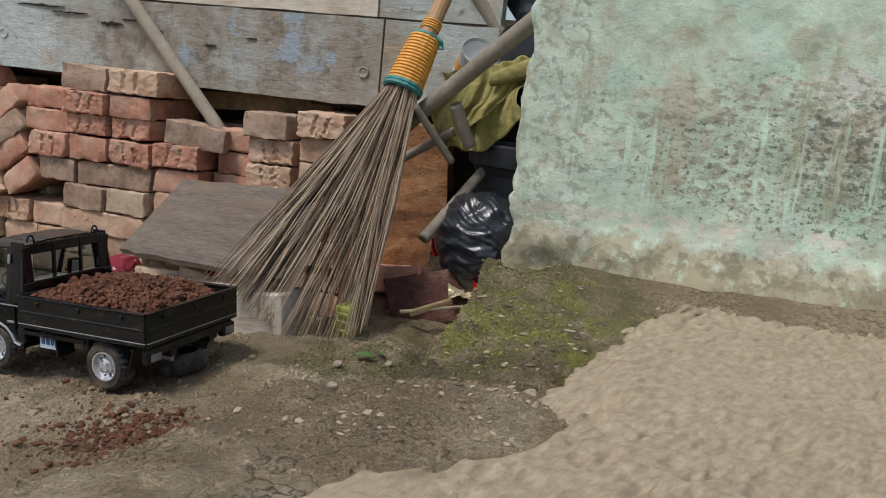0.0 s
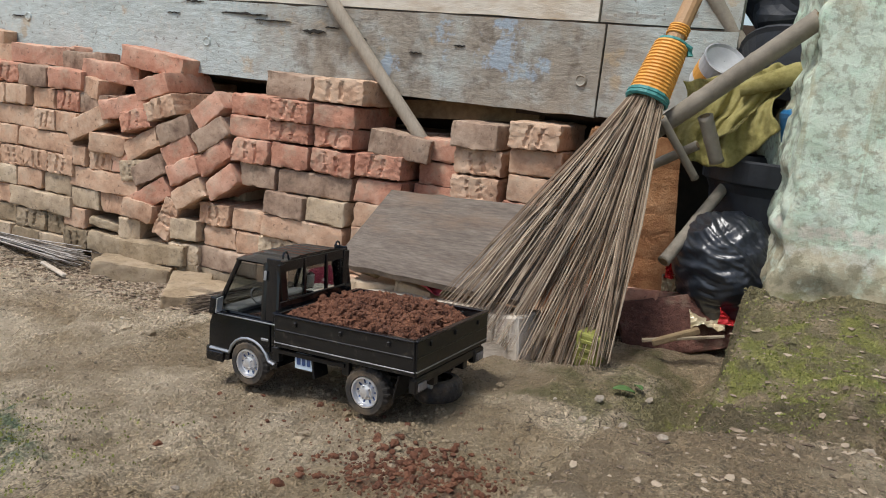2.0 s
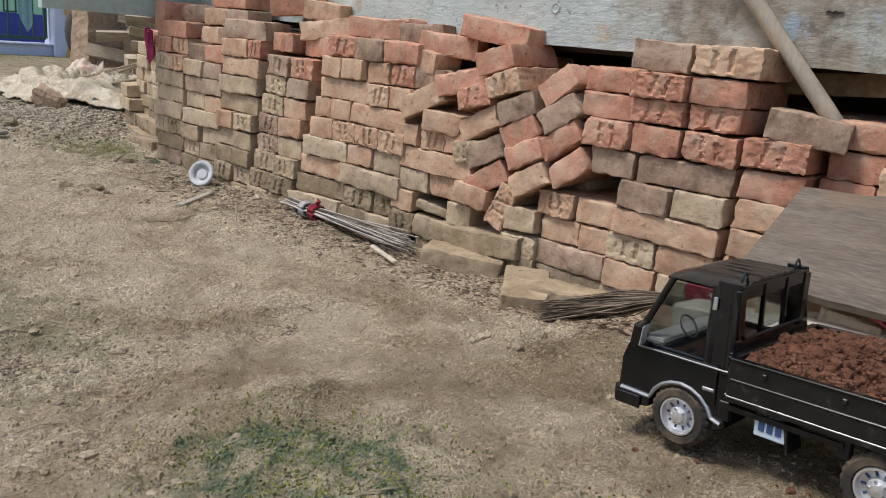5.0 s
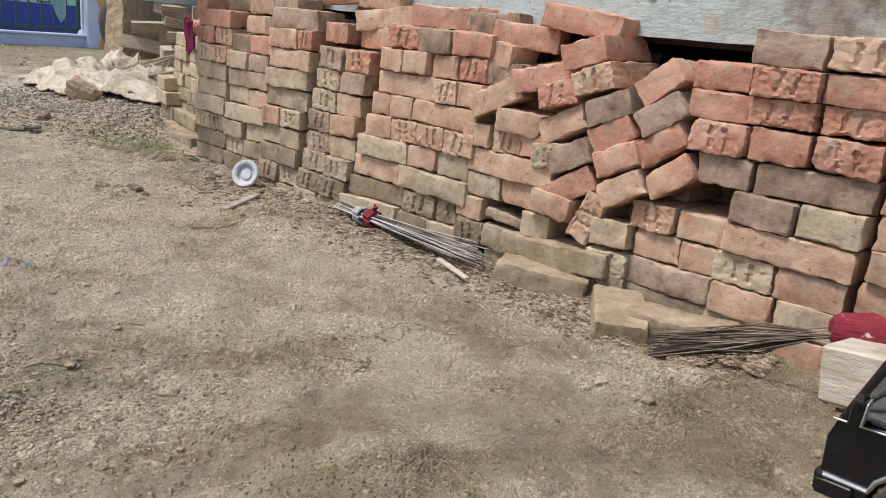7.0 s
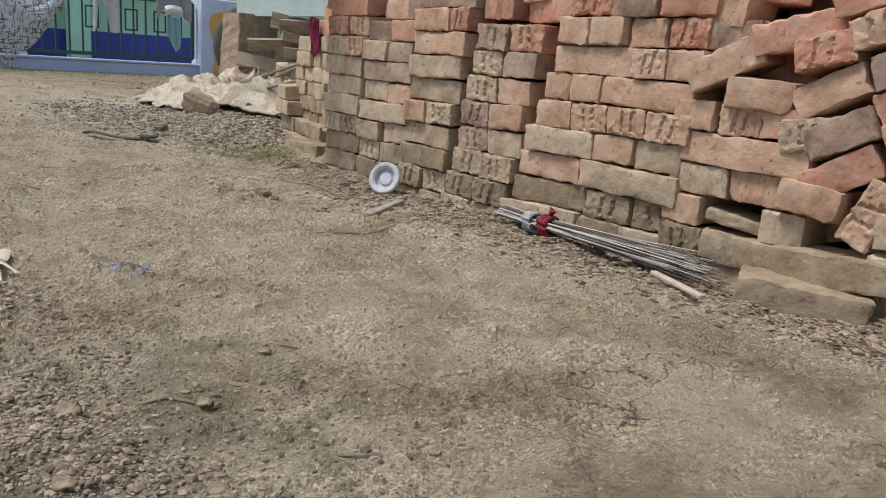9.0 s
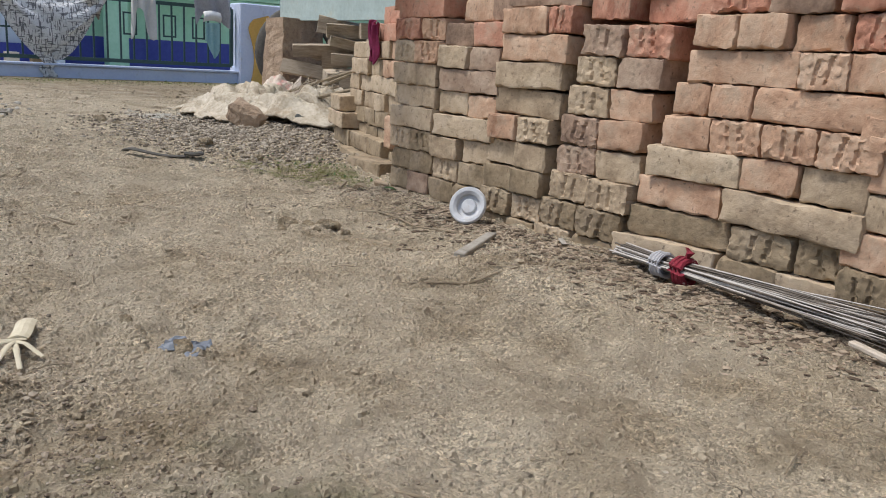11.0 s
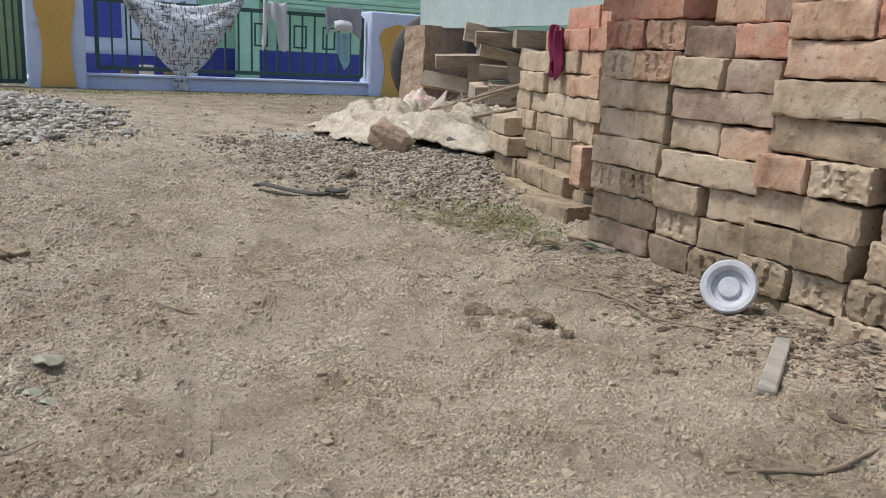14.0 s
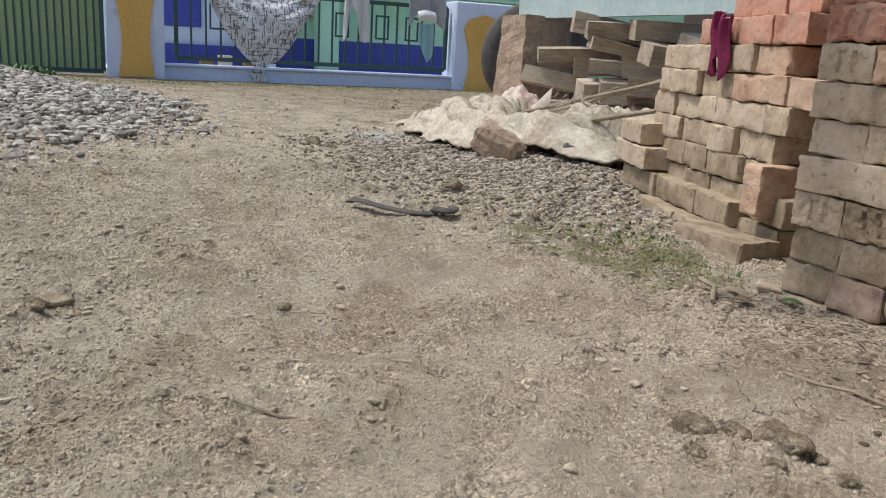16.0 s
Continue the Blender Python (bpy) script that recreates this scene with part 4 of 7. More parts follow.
def gate_leaf(name, x0, x1, z0, z1, bars, label, square=()):
    t = thing(name, label, "gate", GATE)
    for z in (z0, z1):
        part("rail", box(x1 - x0, 0.025, 0.035, pose((x0 + x1) / 2, 0, z)), GATEGREEN, t)
    for x in (x0, x1):
        part("stile", box(0.035, 0.03, z1 - z0, pose(x, 0, (z0 + z1) / 2)), GATEGREEN, t)
    for k in range(bars):
        x = x0 + (x1 - x0) * (k + 1) / (bars + 1)
        part("bar", box(0.016, 0.016, z1 - z0, pose(x, 0, (z0 + z1) / 2)), GATEGREEN, t)
    for x in square:
        bm = bmesh.new()
        for dz in (-0.10, 0.10):
            box(0.13, 0.014, 0.016, pose(x, 0.012, (z0 + z1) / 2 + 0.07 + dz), bm=bm)
        for dx in (-0.058, 0.058):
            box(0.014, 0.014, 0.2, pose(x + dx, 0.012, (z0 + z1) / 2 + 0.07), bm=bm)
        part("square_ornament", bm, GATEGREEN, t)
    return t


gate_leaf("sliding_gate", -0.02, 2.44, 0.20, 0.775, 19, "dark green steel bar gate hung with washing", (0.33, 0.62, 1.0, 2.1))
gate_leaf("side_gate", 3.02, 3.95, 0.06, 1.05, 15, "dark green close-barred side gate beside the pillar")

# sheet added in place of the sunlit green wall behind the bars
side_ = part("side_gate_sheet", box(0.93, 0.012, 0.97, pose(3.485, -0.02, 0.56)), GATESHEET)
side_.matrix_basis = GATE
tagged(side_, "added sheet standing in for the sunlit green wall behind the side gate bars", "sheet metal")

home = thing("painted_house", "green and deep blue painted house behind the gate", "house", GATE @ pose(0, -1.5, 0))
part("dado", box(2.3, 0.1, 0.42, pose(0.30, 0, 0.21)), HOUSEBLUE, home)
part("green_wall", box(2.3, 0.1, 2.2, pose(0.30, 0.0, 1.522)), HOUSEGREEN, home)
part("pale_wall", box(2.2, 0.1, 2.6, pose(2.55, -0.02, 1.3)), HOUSEWHITE, home)
part("pale_dado", box(1.05, 0.1, 0.30, pose(2.0, 0.06, 0.15)), HOUSEBLUE, home)
part("far_wall", box(6.0, 0.1, 2.6, pose(-3.9, -0.3, 1.3)), HOUSEGREEN, home)
part("left_wall", box(5.0, 0.1, 2.6, pose(6.1, -0.3, 1.3)), HOUSEGREEN, home)
part("column", box(0.22, 0.22, 2.4, pose(0.85, 0.3, 1.2), 0.01), HOUSEGREEN, home)
part("column", box(0.26, 0.26, 2.4, pose(1.55, 0.4, 1.2), 0.01), HOUSEWHITE, home)
for k_ in range(3):
    part("cornice", box(2.4, 0.12 + 0.06 * k_, 0.045, pose(-0.5, 0.35 - 0.02 * k_, 0.90 + 0.05 * k_), 0.006), HOUSEGREEN, home)
part("plinth", box(5.0, 1.3, 0.10, pose(1.5, 0.6, 0.03)), HOUSEWHITE, home)
part("window_frame", box(0.5, 0.06, 0.5, pose(2.35, 0.05, 0.72), 0.01), HOUSEBLUE, home)
for k_, x_ in enumerate((1.72, 1.95, 2.12)):
    part("porch_box", box(0.12, 0.16, 0.10 + 0.06 * (k_ % 2), pose(x_, 0.75, 0.14)), (BOARDEDGE, TIMBER, BOARDEDGE)[k_], home)


# ---- the model truck ----
def ground_at(x, y):
    return float(height(x, y))


TRUCK = pose(-0.606, 1.121, 0.159, 0, 4.2, 167.5) @ Matrix.Scale(1.033, 4)     # local x forwards, origin on the ground under the rear axle
truck = thing("toy_pickup_truck", "black scale-model flatbed pickup truck loaded with red soil", "model truck", TRUCK)
RA, WB, HALF = 0.010, 0.222, 0.098


def wheel(name, x, y, m=None, spare=False):
    side = 1 if y > 0 else -1
    tyre_r, rim_r, w = 0.0365, 0.0225, 0.031
    e = new(name)
    e.parent = truck
    e.matrix_basis = m if m is not None else pose(x, y, tyre_r, -90 * side, 0, 0)
    prof = [(rim_r, -w / 2), (tyre_r - 0.006, -w / 2 + 0.001), (tyre_r - 0.001, -w / 2 + 0.006), (tyre_r, -0.004), (tyre_r - 0.0012, -0.003), (tyre_r - 0.0012, 0.003), (tyre_r, 0.004), (tyre_r - 0.001, w / 2 - 0.006),
            (tyre_r - 0.006, w / 2 - 0.001), (rim_r + 0.001, w / 2 - 0.001), (rim_r, w / 2 - 0.005)]
    bm = lathe(prof, 96)
    bm.verts.ensure_lookup_table()
    for i, v in enumerate(bm.verts):
        ring, col = divmod(i, 96)
        if ring in (2, 3, 6, 7) and (col + (2 if ring > 4 else 0)) % 4 < 2:
            v.co.x, v.co.y = v.co.x * 0.962, v.co.y * 0.962
    part("tyre", bm, RUBBER, e, "dusty black rubber tyre")
    if not spare:
        bm = lathe([(rim_r, w / 2 - 0.005), (rim_r - 0.001, w / 2 - 0.001), (rim_r - 0.003, w / 2 - 0.001), (rim_r - 0.004, w / 2 - 0.008), (0.0115, w / 2 - 0.010), (0.0105, w / 2 - 0.004), (0.007, w / 2 - 0.003), (0.006, w / 2 + 0.001), (0.0001, w / 2 + 0.002)], 30)
        part("rim", bm, CHROME, e, "chrome steel rim", smooth=False)
        bm = bmesh.new()
        for k in range(10):
            a = 2 * math.pi * k / 10
            box(0.0055, 0.0026, 0.0016, Matrix.Rotation(a, 4, "Z") @ pose(0.0145, 0, w / 2 - 0.0085), 0.0006, bm=bm)
        part("rim_slots", bm, INK, e, "dark vent slots")
        bm = bmesh.new()
        for k in range(5):
            a = 2 * math.pi * k / 5
            rod(Matrix.Rotation(a, 4, "Z") @ Vector((0.0085, 0, w / 2 - 0.004)), Matrix.Rotation(a, 4, "Z") @ Vector((0.0085, 0, w / 2 - 0.001)), 0.0013, seg=6, bm=bm)
        part("wheel_nuts", bm, TRIM, e)
    return e


for x_ in (RA, WB):
    for y_ in (HALF - 0.016, -HALF + 0.016):
        wheel("wheel", x_, y_)
wheel("spare_wheel", 0, 0, pose(-0.046, -0.005, 0.026, 180, 4, 0), spare=True)

# chassis and running gear
bm = bmesh.new()
for s_ in (-1, 1):
    box(0.34, 0.012, 0.018, pose(0.10, s_ * 0.042, 0.058), 0.001, bm)
for x_ in (-0.05, 0.04, 0.13, 0.2):
    box(0.012, 0.10, 0.012, pose(x_, 0, 0.058), bm=bm)
box(0.09, 0.035, 0.028, pose(0.12, -0.06, 0.045), 0.003, bm)
part("chassis", bm, DUSTBLACK, truck)
for x_ in (RA, WB):
    part("axle", rod((x_, -0.08, 0.0335), (x_, 0.08, 0.0335), 0.006), DUSTBLACK, truck)
part("gearbox", box(0.035, 0.035, 0.03, pose(0.0, 0, 0.036), 0.006), DUSTBLACK, truck)
part("carrier", box(0.03, 0.085, 0.010, pose(-0.046, 0, 0.060), 0.002), DUSTBLACK, truck)
part("exhaust", rod((0.03, 0.03, 0.045), (-0.06, 0.035, 0.042), 0.004), TRIM, truck)

# bed: floor, side boards, tailgate and head board
BX0, BX1, BZ0, BZ1, BW = -0.072, 0.164, 0.076, 0.124, 0.100
part("bed_floor", box(BX1 - BX0, 2 * BW - 0.004, 0.008, pose((BX0 + BX1) / 2, 0, BZ0 + 0.002), 0.001), DUSTBLACK, truck)


def board(name, m, length):
    h = BZ1 - BZ0
    ob = part(name, box(length, 0.005, h, m @ pose(0, 0, h / 2), 0.001), DUSTBLACK, truck)
    bm = bmesh.new()
    box(length + 0.001, 0.0085, 0.0030, m @ pose(0, 0, h - 0.001), 0.0008, bm)
    part("top_lip", bm, GLOSSBLACK, ob)
    part("trim_line", box(length, 0.0065, 0.0016, m @ pose(0, 0.0, 0.006), 0.0003), TRIM, ob, "worn silver trim line")
    n = max(3, int(length / 0.06))
    for k in range(n):
        part("hook", box(0.005, 0.009, 0.007, m @ pose(-length / 2 + length * (k + 0.5) / n, 0.001, h - 0.010), 0.001), DUSTBLACK, ob)
    part("rib", box(length * 0.98, 0.0068, 0.003, m @ pose(0, 0, h * 0.52), 0.001), DUSTBLACK, ob)
    return ob


L_ = BX1 - BX0
board("side_board", pose((BX0 + BX1) / 2, BW, BZ0), L_)
board("side_board", pose((BX0 + BX1) / 2, -BW, BZ0, 0, 0, 180), L_)
board("tailgate", pose(BX0, 0, BZ0, 0, 0, 90), 2 * BW)
board("head_board", pose(BX1, 0, BZ0, 0, 0, -90), 2 * BW)
part("rear_bumper", box(0.012, 0.19, 0.016, pose(BX0 + 0.008, 0, BZ0 - 0.010), 0.003), DUSTBLACK, truck)
for s_ in (-1, 1):
    lamp = part("tail_lamp_housing", box(0.012, 0.030, 0.020, pose(BX0 + 0.006, s_ * 0.082, BZ0 - 0.016), 0.002), DUSTBLACK, truck)
    part("tail_lamp", box(0.003, 0.020, 0.011, pose(BX0 - 0.0008, s_ * 0.082, BZ0 - 0.017), 0.001), LAMPGREY, lamp, "dusty clear tail lamp")
    for x_ in (0.045, 0.185):
        part("mud_flap", box(0.003, 0.032, 0.034, pose(x_ - 0.085, s_ * 0.080, 0.054, 0, -14 if x_ < 0.1 else 10, 0), 0.001), DUSTBLACK, truck)
    part("under_rail", box(0.13, 0.004, 0.006, pose(0.11, s_ * 0.094, 0.067)), DUSTBLACK, truck)
    part("bracket", box(0.012, 0.010, 0.022, pose(0.045, s_ * 0.088, 0.064), 0.001), DUSTBLACK, truck)
    part("bracket", box(0.012, 0.010, 0.022, pose(0.17, s_ * 0.088, 0.060), 0.001), DUSTBLACK, truck)
# a tool plate hung below the bed on the driver's side
plate = part("side_plate", box(0.034, 0.003, 0.024, pose(0.118, 0.091, 0.058), 0.001), PLATE, truck, "small pale blue plate with dark bars")
for k_ in range(3):
    part("ink_bar", box(0.006, 0.001, 0.010, pose(0.109 + 0.009 * k_, 0.0930, 0.058)), INK, plate)

# cab: lower body with wheel arches, pillars, roof, panes
CX0, CX1 = 0.168, 0.304
def arch(x):
    return [(WB + 0.041 * math.cos(a), 0.034 + 0.040 * math.sin(a)) for a in np.linspace(math.pi, 0, 11)]


low = [(CX0, 0.040)] + arch(0) + [(CX1 - 0.012, 0.028), (CX1 - 0.003, 0.034), (CX1, 0.050), (CX1 - 0.002, 0.085), (CX1 - 0.010, 0.106), (CX0, 0.106)]
low = [(x, max(z, 0.028)) for x, z in low]
bm = prism(low, -0.092, 0.092)
bmesh.ops.bevel(bm, geom=[e for e in bm.edges if abs(e.verts[0].co.y - e.verts[1].co.y) < 1e-5 and e.verts[0].co.z > 0.09 and e.verts[1].co.z > 0.09], offset=0.003, segments=2, affect="EDGES")
cab = part("cab_body", bm, GLOSSBLACK, truck, "glossy black cab body")
for s_ in (-1, 1):
    y = s_ * 0.0935
    part("belt_trim", box(CX1 - CX0 - 0.006, 0.0016, 0.0018, pose((CX0 + CX1) / 2 - 0.003, s_ * 0.0950, 0.1045), 0.0004), TRIM, cab, "silver belt line")
    arc = [(p[0], y, p[1] + 0.001) for p in arch(0)]
    part("arch_trim", sweep([(CX1 - 0.004, y, 0.048)] + arc[::-1][1:-1] + [(CX0 + 0.004, y, 0.044)], 0.0026, 6), TRIM, cab, "silver wheel-arch moulding")
    part("bumper_corner", box(0.034, 0.004, 0.016, pose(CX1 - 0.014, y, 0.036), 0.0015), GLOSSBLACK, cab)
    door = part("door", box(0.094, 0.002, 0.046, pose(0.2275, y, 0.094 - 0.010), 0.0006), GLOSSBLACK, cab, "glossy black cab door")
    part("door_handle", box(0.014, 0.003, 0.004, pose(0.189, y + s_ * 0.001, 0.079), 0.0008), TRIM, door, "silver door handle")
part("front_bumper", box(0.012, 0.19, 0.022, pose(CX1 - 0.001, 0, 0.040), 0.004, seg=2), GLOSSBLACK, cab)
part("grille", box(0.003, 0.10, 0.016, pose(CX1 + 0.001, 0, 0.078), 0.001), DUSTBLACK, cab)
for s_ in (-1, 1):
    part("headlight", box(0.004, 0.036, 0.022, pose(CX1 + 0.0005, s_ * 0.068, 0.076), 0.002), LAMPGREY, cab, "clear square headlight")
# upper cab
RT = 0.194


def bar(a, b, w, name="pillar", mat_=None):
    return part(name, rod(a, b, w, seg=8), mat_ or GLOSSBLACK, truck)


for s_ in (-1, 1):
    bar((CX1 - 0.012, s_ * 0.088, 0.104), (CX1 - 0.050, s_ * 0.076, RT - 0.006), 0.0040, "windscreen_pillar")
    bar((0.196, s_ * 0.089, 0.104), (0.199, s_ * 0.078, RT - 0.004), 0.0052, "door_pillar")
    bar((CX0 + 0.004, s_ * 0.089, 0.104), (CX0 + 0.009, s_ * 0.078, RT - 0.004), 0.0045, "rear_pillar")
    part("rear_quarter", box(0.026, 0.003, 0.094, pose(0.185, s_ * 0.0842, 0.150, s_ * 6.5, 0, 0), 0.001), GLOSSBLACK, truck)
    part("vent_badge", box(0.005, 0.002, 0.014, pose(0.196, s_ * 0.0855, 0.172, s_ * 6.5, 0, 0), 0.0006), TRIM, truck, "small silver vent badge")
    q = [Vector((CX1 - 0.015, s_ * 0.0865, 0.108)), Vector((0.202, s_ * 0.0865, 0.108)), Vector((0.203, s_ * 0.0775, RT - 0.010)), Vector((CX1 - 0.050, s_ * 0.0768, RT - 0.010))]
    bm = bmesh.new()
    bm.faces.new([bm.verts.new(p) for p in q])
    part("side_window", thicken(bm, 0.0012), WINDOW, truck, "clear side window").visible_shadow = False
    bar((CX1 - 0.016, s_ * 0.088, 0.108), (0.200, s_ * 0.0885, 0.108), 0.0022, "window_sill")
    mir = part("side_mirror", box(0.010, 0.020, 0.028, pose(CX1 - 0.030, s_ * 0.106, 0.122, 0, -8, s_ * 10), 0.003, seg=2), GLOSSBLACK, truck, "black wing mirror")
    part("mirror_glass", box(0.0015, 0.016, 0.023, pose(CX1 - 0.0362, s_ * 0.1055, 0.122, 0, -8, s_ * 10), 0.0005), CHROME, mir, "mirror glass")
    part("mirror_arm", rod((CX1 - 0.030, s_ * 0.088, 0.118), (CX1 - 0.030, s_ * 0.100, 0.120), 0.002, seg=6), GLOSSBLACK, mir)
# roof: a shallow crowned shell with pressed ribs
def roof_at(u_, v_):
    x = CX0 + 0.004 + (CX1 - 0.046 - CX0) * u_
    w = 0.080 - 0.004 * u_
    y = w * (2 * v_ - 1)
    crown = 0.010 * (1 - (2 * v_ - 1) ** 4) * (1 - 0.6 * max(0, u_ - 0.75) / 0.25)
    rib = 0.0012 * (1 if abs((v_ * 9) % 1 - 0.5) < 0.25 and 0.1 < v_ < 0.9 and u_ < 0.85 else 0)
    return (x, y, RT - 0.006 + crown + rib)


roof = part("roof", thicken(sheet(10, 36, roof_at), 0.003), GLOSSBLACK, truck, "black ribbed cab roof")
# rear wall with three window openings
part("rear_panel", box(0.005, 0.170, 0.032, pose(CX0 + 0.003, 0, 0.120), 0.001), GLOSSBLACK, truck)
part("rear_header", box(0.005, 0.156, 0.016, pose(CX0 + 0.006, 0, RT - 0.008), 0.001), GLOSSBLACK, truck)
for y_, w_ in ((0.072, 0.014), (-0.072, 0.014), (0.026, 0.005), (-0.026, 0.005)):
    part("window_post", box(0.0055, w_, 0.056, pose(CX0 + 0.0045, y_ * (1.03 if abs(y_) > 0.05 else 1), 0.163, -np.sign(y_) * (5 if abs(y_) > 0.05 else 0), 0, 0), 0.001), GLOSSBLACK, truck)
part("rear_window_seal", box(0.003, 0.134, 0.003, pose(CX0 - 0.001, 0, 0.137), 0.001), DUSTBLACK, truck)
for y_, w_ in ((0.0, 0.047), (0.0455, 0.034), (-0.0455, 0.034)):
    part("rear_window", box(0.001, w_, 0.050, pose(CX0 + 0.0055, y_, 0.164)), WINDOW, truck, "clear rear window").visible_shadow = False
q = [Vector((CX1 - 0.013, 0.085, 0.108)), Vector((CX1 - 0.013, -0.085, 0.108)), Vector((CX1 - 0.050, -0.074, RT - 0.006)), Vector((CX1 - 0.050, 0.074, RT - 0.006))]
bm = bmesh.new()
bm.faces.new([bm.verts.new(p) for p in q])
part("windscreen", thicken(bm, 0.0012), WINDOW, truck, "clear windscreen").visible_shadow = False
for y_ in (0.062, -0.062):
    part("roof_hook", sweep([(CX0 + 0.010, y_ + 0.006 * math.cos(a), RT + 0.002 + 0.010 * math.sin(a)) for a in np.linspace(0, math.pi, 9)], 0.0016, 6), GLOSSBLACK, truck)
part("dashboard", box(0.03, 0.165, 0.012, pose(CX1 - 0.034, 0, 0.108), 0.003), SEATGREY, truck)
part("steering_wheel", lathe([(0.014, 0), (0.0155, 0.0015), (0.014, 0.003), (0.0125, 0.0015), (0.014, 0)], 18, m=pose(0.252, 0.04, 0.124, 0, -55, 0)), SEATGREY, truck)

# the load of soil: lumps heaped in the bed
def soil_z(x, y):
    u_, v_ = (x - BX0) / L_, (y + BW) / (2 * BW)
    e = min(u_, 1 - u_, v_, 1 - v_) * 2
    n = 0.0
    for k, (f, a) in enumerate(((40, 0.0055), (90, 0.0060), (200, 0.0050), (420, 0.0030))):
        n += a * noise.noise(Vector((x * f, y * f, 3.1 * k)))
    fall = 0.012 * max(0.0, 0.22 - u_) / 0.22
    ridge = 0.021 * math.sin(math.pi * min(1, max(0, 0.06 + 0.94 * u_))) ** 0.8 * math.sin(math.pi * v_) ** 0.7
    return BZ1 - 0.010 + ridge + 0.006 * (u_ > 0.3) * math.sin(math.pi * v_) * u_ + n - fall


nu_, nv_ = 110, 84
bm = sheet(nu_, nv_, lambda a, b: (BX0 + 0.0045 + (L_ - 0.009) * a, -BW + 0.0045 + (2 * BW - 0.009) * b, soil_z(BX0 + L_ * a, -BW + 2 * BW * b)))
bm.verts.ensure_lookup_table()
load = part("soil_load", bm, SOIL, None, smooth=False)
load.matrix_basis = TRUCK
tagged(load, "heaped crumbly dark red soil filling the truck bed", "soil", kind="stuff")


# ---- bricks ----
BL, BWID, BH = 0.212, 0.106, 0.0565


def brick_mesh(length, width, h, seed, stamp):
    """One moulded brick, long in x: worn round edges with chips, uneven faces, and on some a pressed two-stroke stamp in the ends."""
    half = (length / 2, width / 2, h / 2)

    def lines(c, n):
        return [-c, -c + 0.0045, *[(-1 + 2 * k / n) * (c - 0.0045) for k in range(1, n)], c - 0.0045, c]

    gx_, gy_, gz_ = [lines(c, n) for c, n in zip(half, (7, 26, 12) if stamp else (14, 8, 4))]
    nx_, ny_, nz_ = len(gx_) - 1, len(gy_) - 1, len(gz_) - 1
    bm = bmesh.new()
    seen = {}

    def vert(i, j, k):
        if (i, j, k) not in seen:
            seen[(i, j, k)] = bm.verts.new((gx_[i], gy_[j], gz_[k]))
        return seen[(i, j, k)]

    for k in (0, nz_):
        for i in range(nx_):
            for j in range(ny_):
                bm.faces.new((vert(i, j, k), vert(i + 1, j, k), vert(i + 1, j + 1, k), vert(i, j + 1, k)))
    for j in (0, ny_):
        for i in range(nx_):
            for k in range(nz_):
                bm.faces.new((vert(i, j, k), vert(i + 1, j, k), vert(i + 1, j, k + 1), vert(i, j, k + 1)))
    for i in (0, nx_):
        for j in range(ny_):
            for k in range(nz_):
                bm.faces.new((vert(i, j, k), vert(i, j + 1, k), vert(i, j + 1, k + 1), vert(i, j, k + 1)))
    lean_, off_ = 0.25 * math.sin(seed * 2.3), 0.004 * math.sin(seed * 1.7)
    for v in bm.verts:
        p = v.co.copy()
        on_end = abs(abs(p.x) - half[0]) < 1e-5
        chip = max(0.0, noise.noise(p * 34 + Vector((seed * 5, seed, 9))) - 0.12)
        r = max(0.0015, 0.0030 + 0.022 * chip + 0.002 * noise.noise(p * 60 + Vector((seed, 1, 4))))
        inner = Vector([max(-c + r, min(c - r, q)) for q, c in zip(p, half)])
        d = p - inner
        if d.length > 1e-7:
            v.co = inner + d.normalized() * r
        v.co += 0.0030 * noise.noise_vector(p * 11 + Vector((seed * 3.1, seed, -seed * 2))) + 0.0016 * noise.noise_vector(p * 48 + Vector((seed, 3.0, -seed)))
        v.co += (0.0011 if d.length < 0.001 else 0.0030) * noise.noise_vector(p * 120 + Vector((seed, 8.0, seed)))
        if stamp and on_end:
            y, z = p.y - off_ - lean_ * p.z, p.z + 0.3 * noise.noise(p * 30 + Vector((seed, 0, 0))) * 0.01
            cut = 0.0
            for c in (-0.0145, 0.0125):
                if abs(y - c) < 0.0036 and abs(z) < 0.0195:
                    cut = 0.0055
            v.co.x -= math.copysign(cut * (0.9 + 0.2 * noise.noise(p * 30 + Vector((0, seed, 0)))), p.x)
    me = bpy.data.meshes.new("brick")
    bmesh.ops.recalc_face_normals(bm, faces=bm.faces)
    bm.to_mesh(me)
    bm.free()
    me.polygons.foreach_set("use_smooth", [True] * len(me.polygons))
    me.set_sharp_from_angle(angle=radians(28))
    return me


VARIANTS = {}
for mi in range(len(BRICKS)):
    for k_ in range(8):
        me = brick_mesh(BL, BWID, BH, 1 + k_ % 5 * 2.3 + mi + 7 * (k_ > 4), k_ > 4)
        me.materials.append(BRICKS[mi])
        VARIANTS[(mi, k_ > 4, k_ % 5)] = me


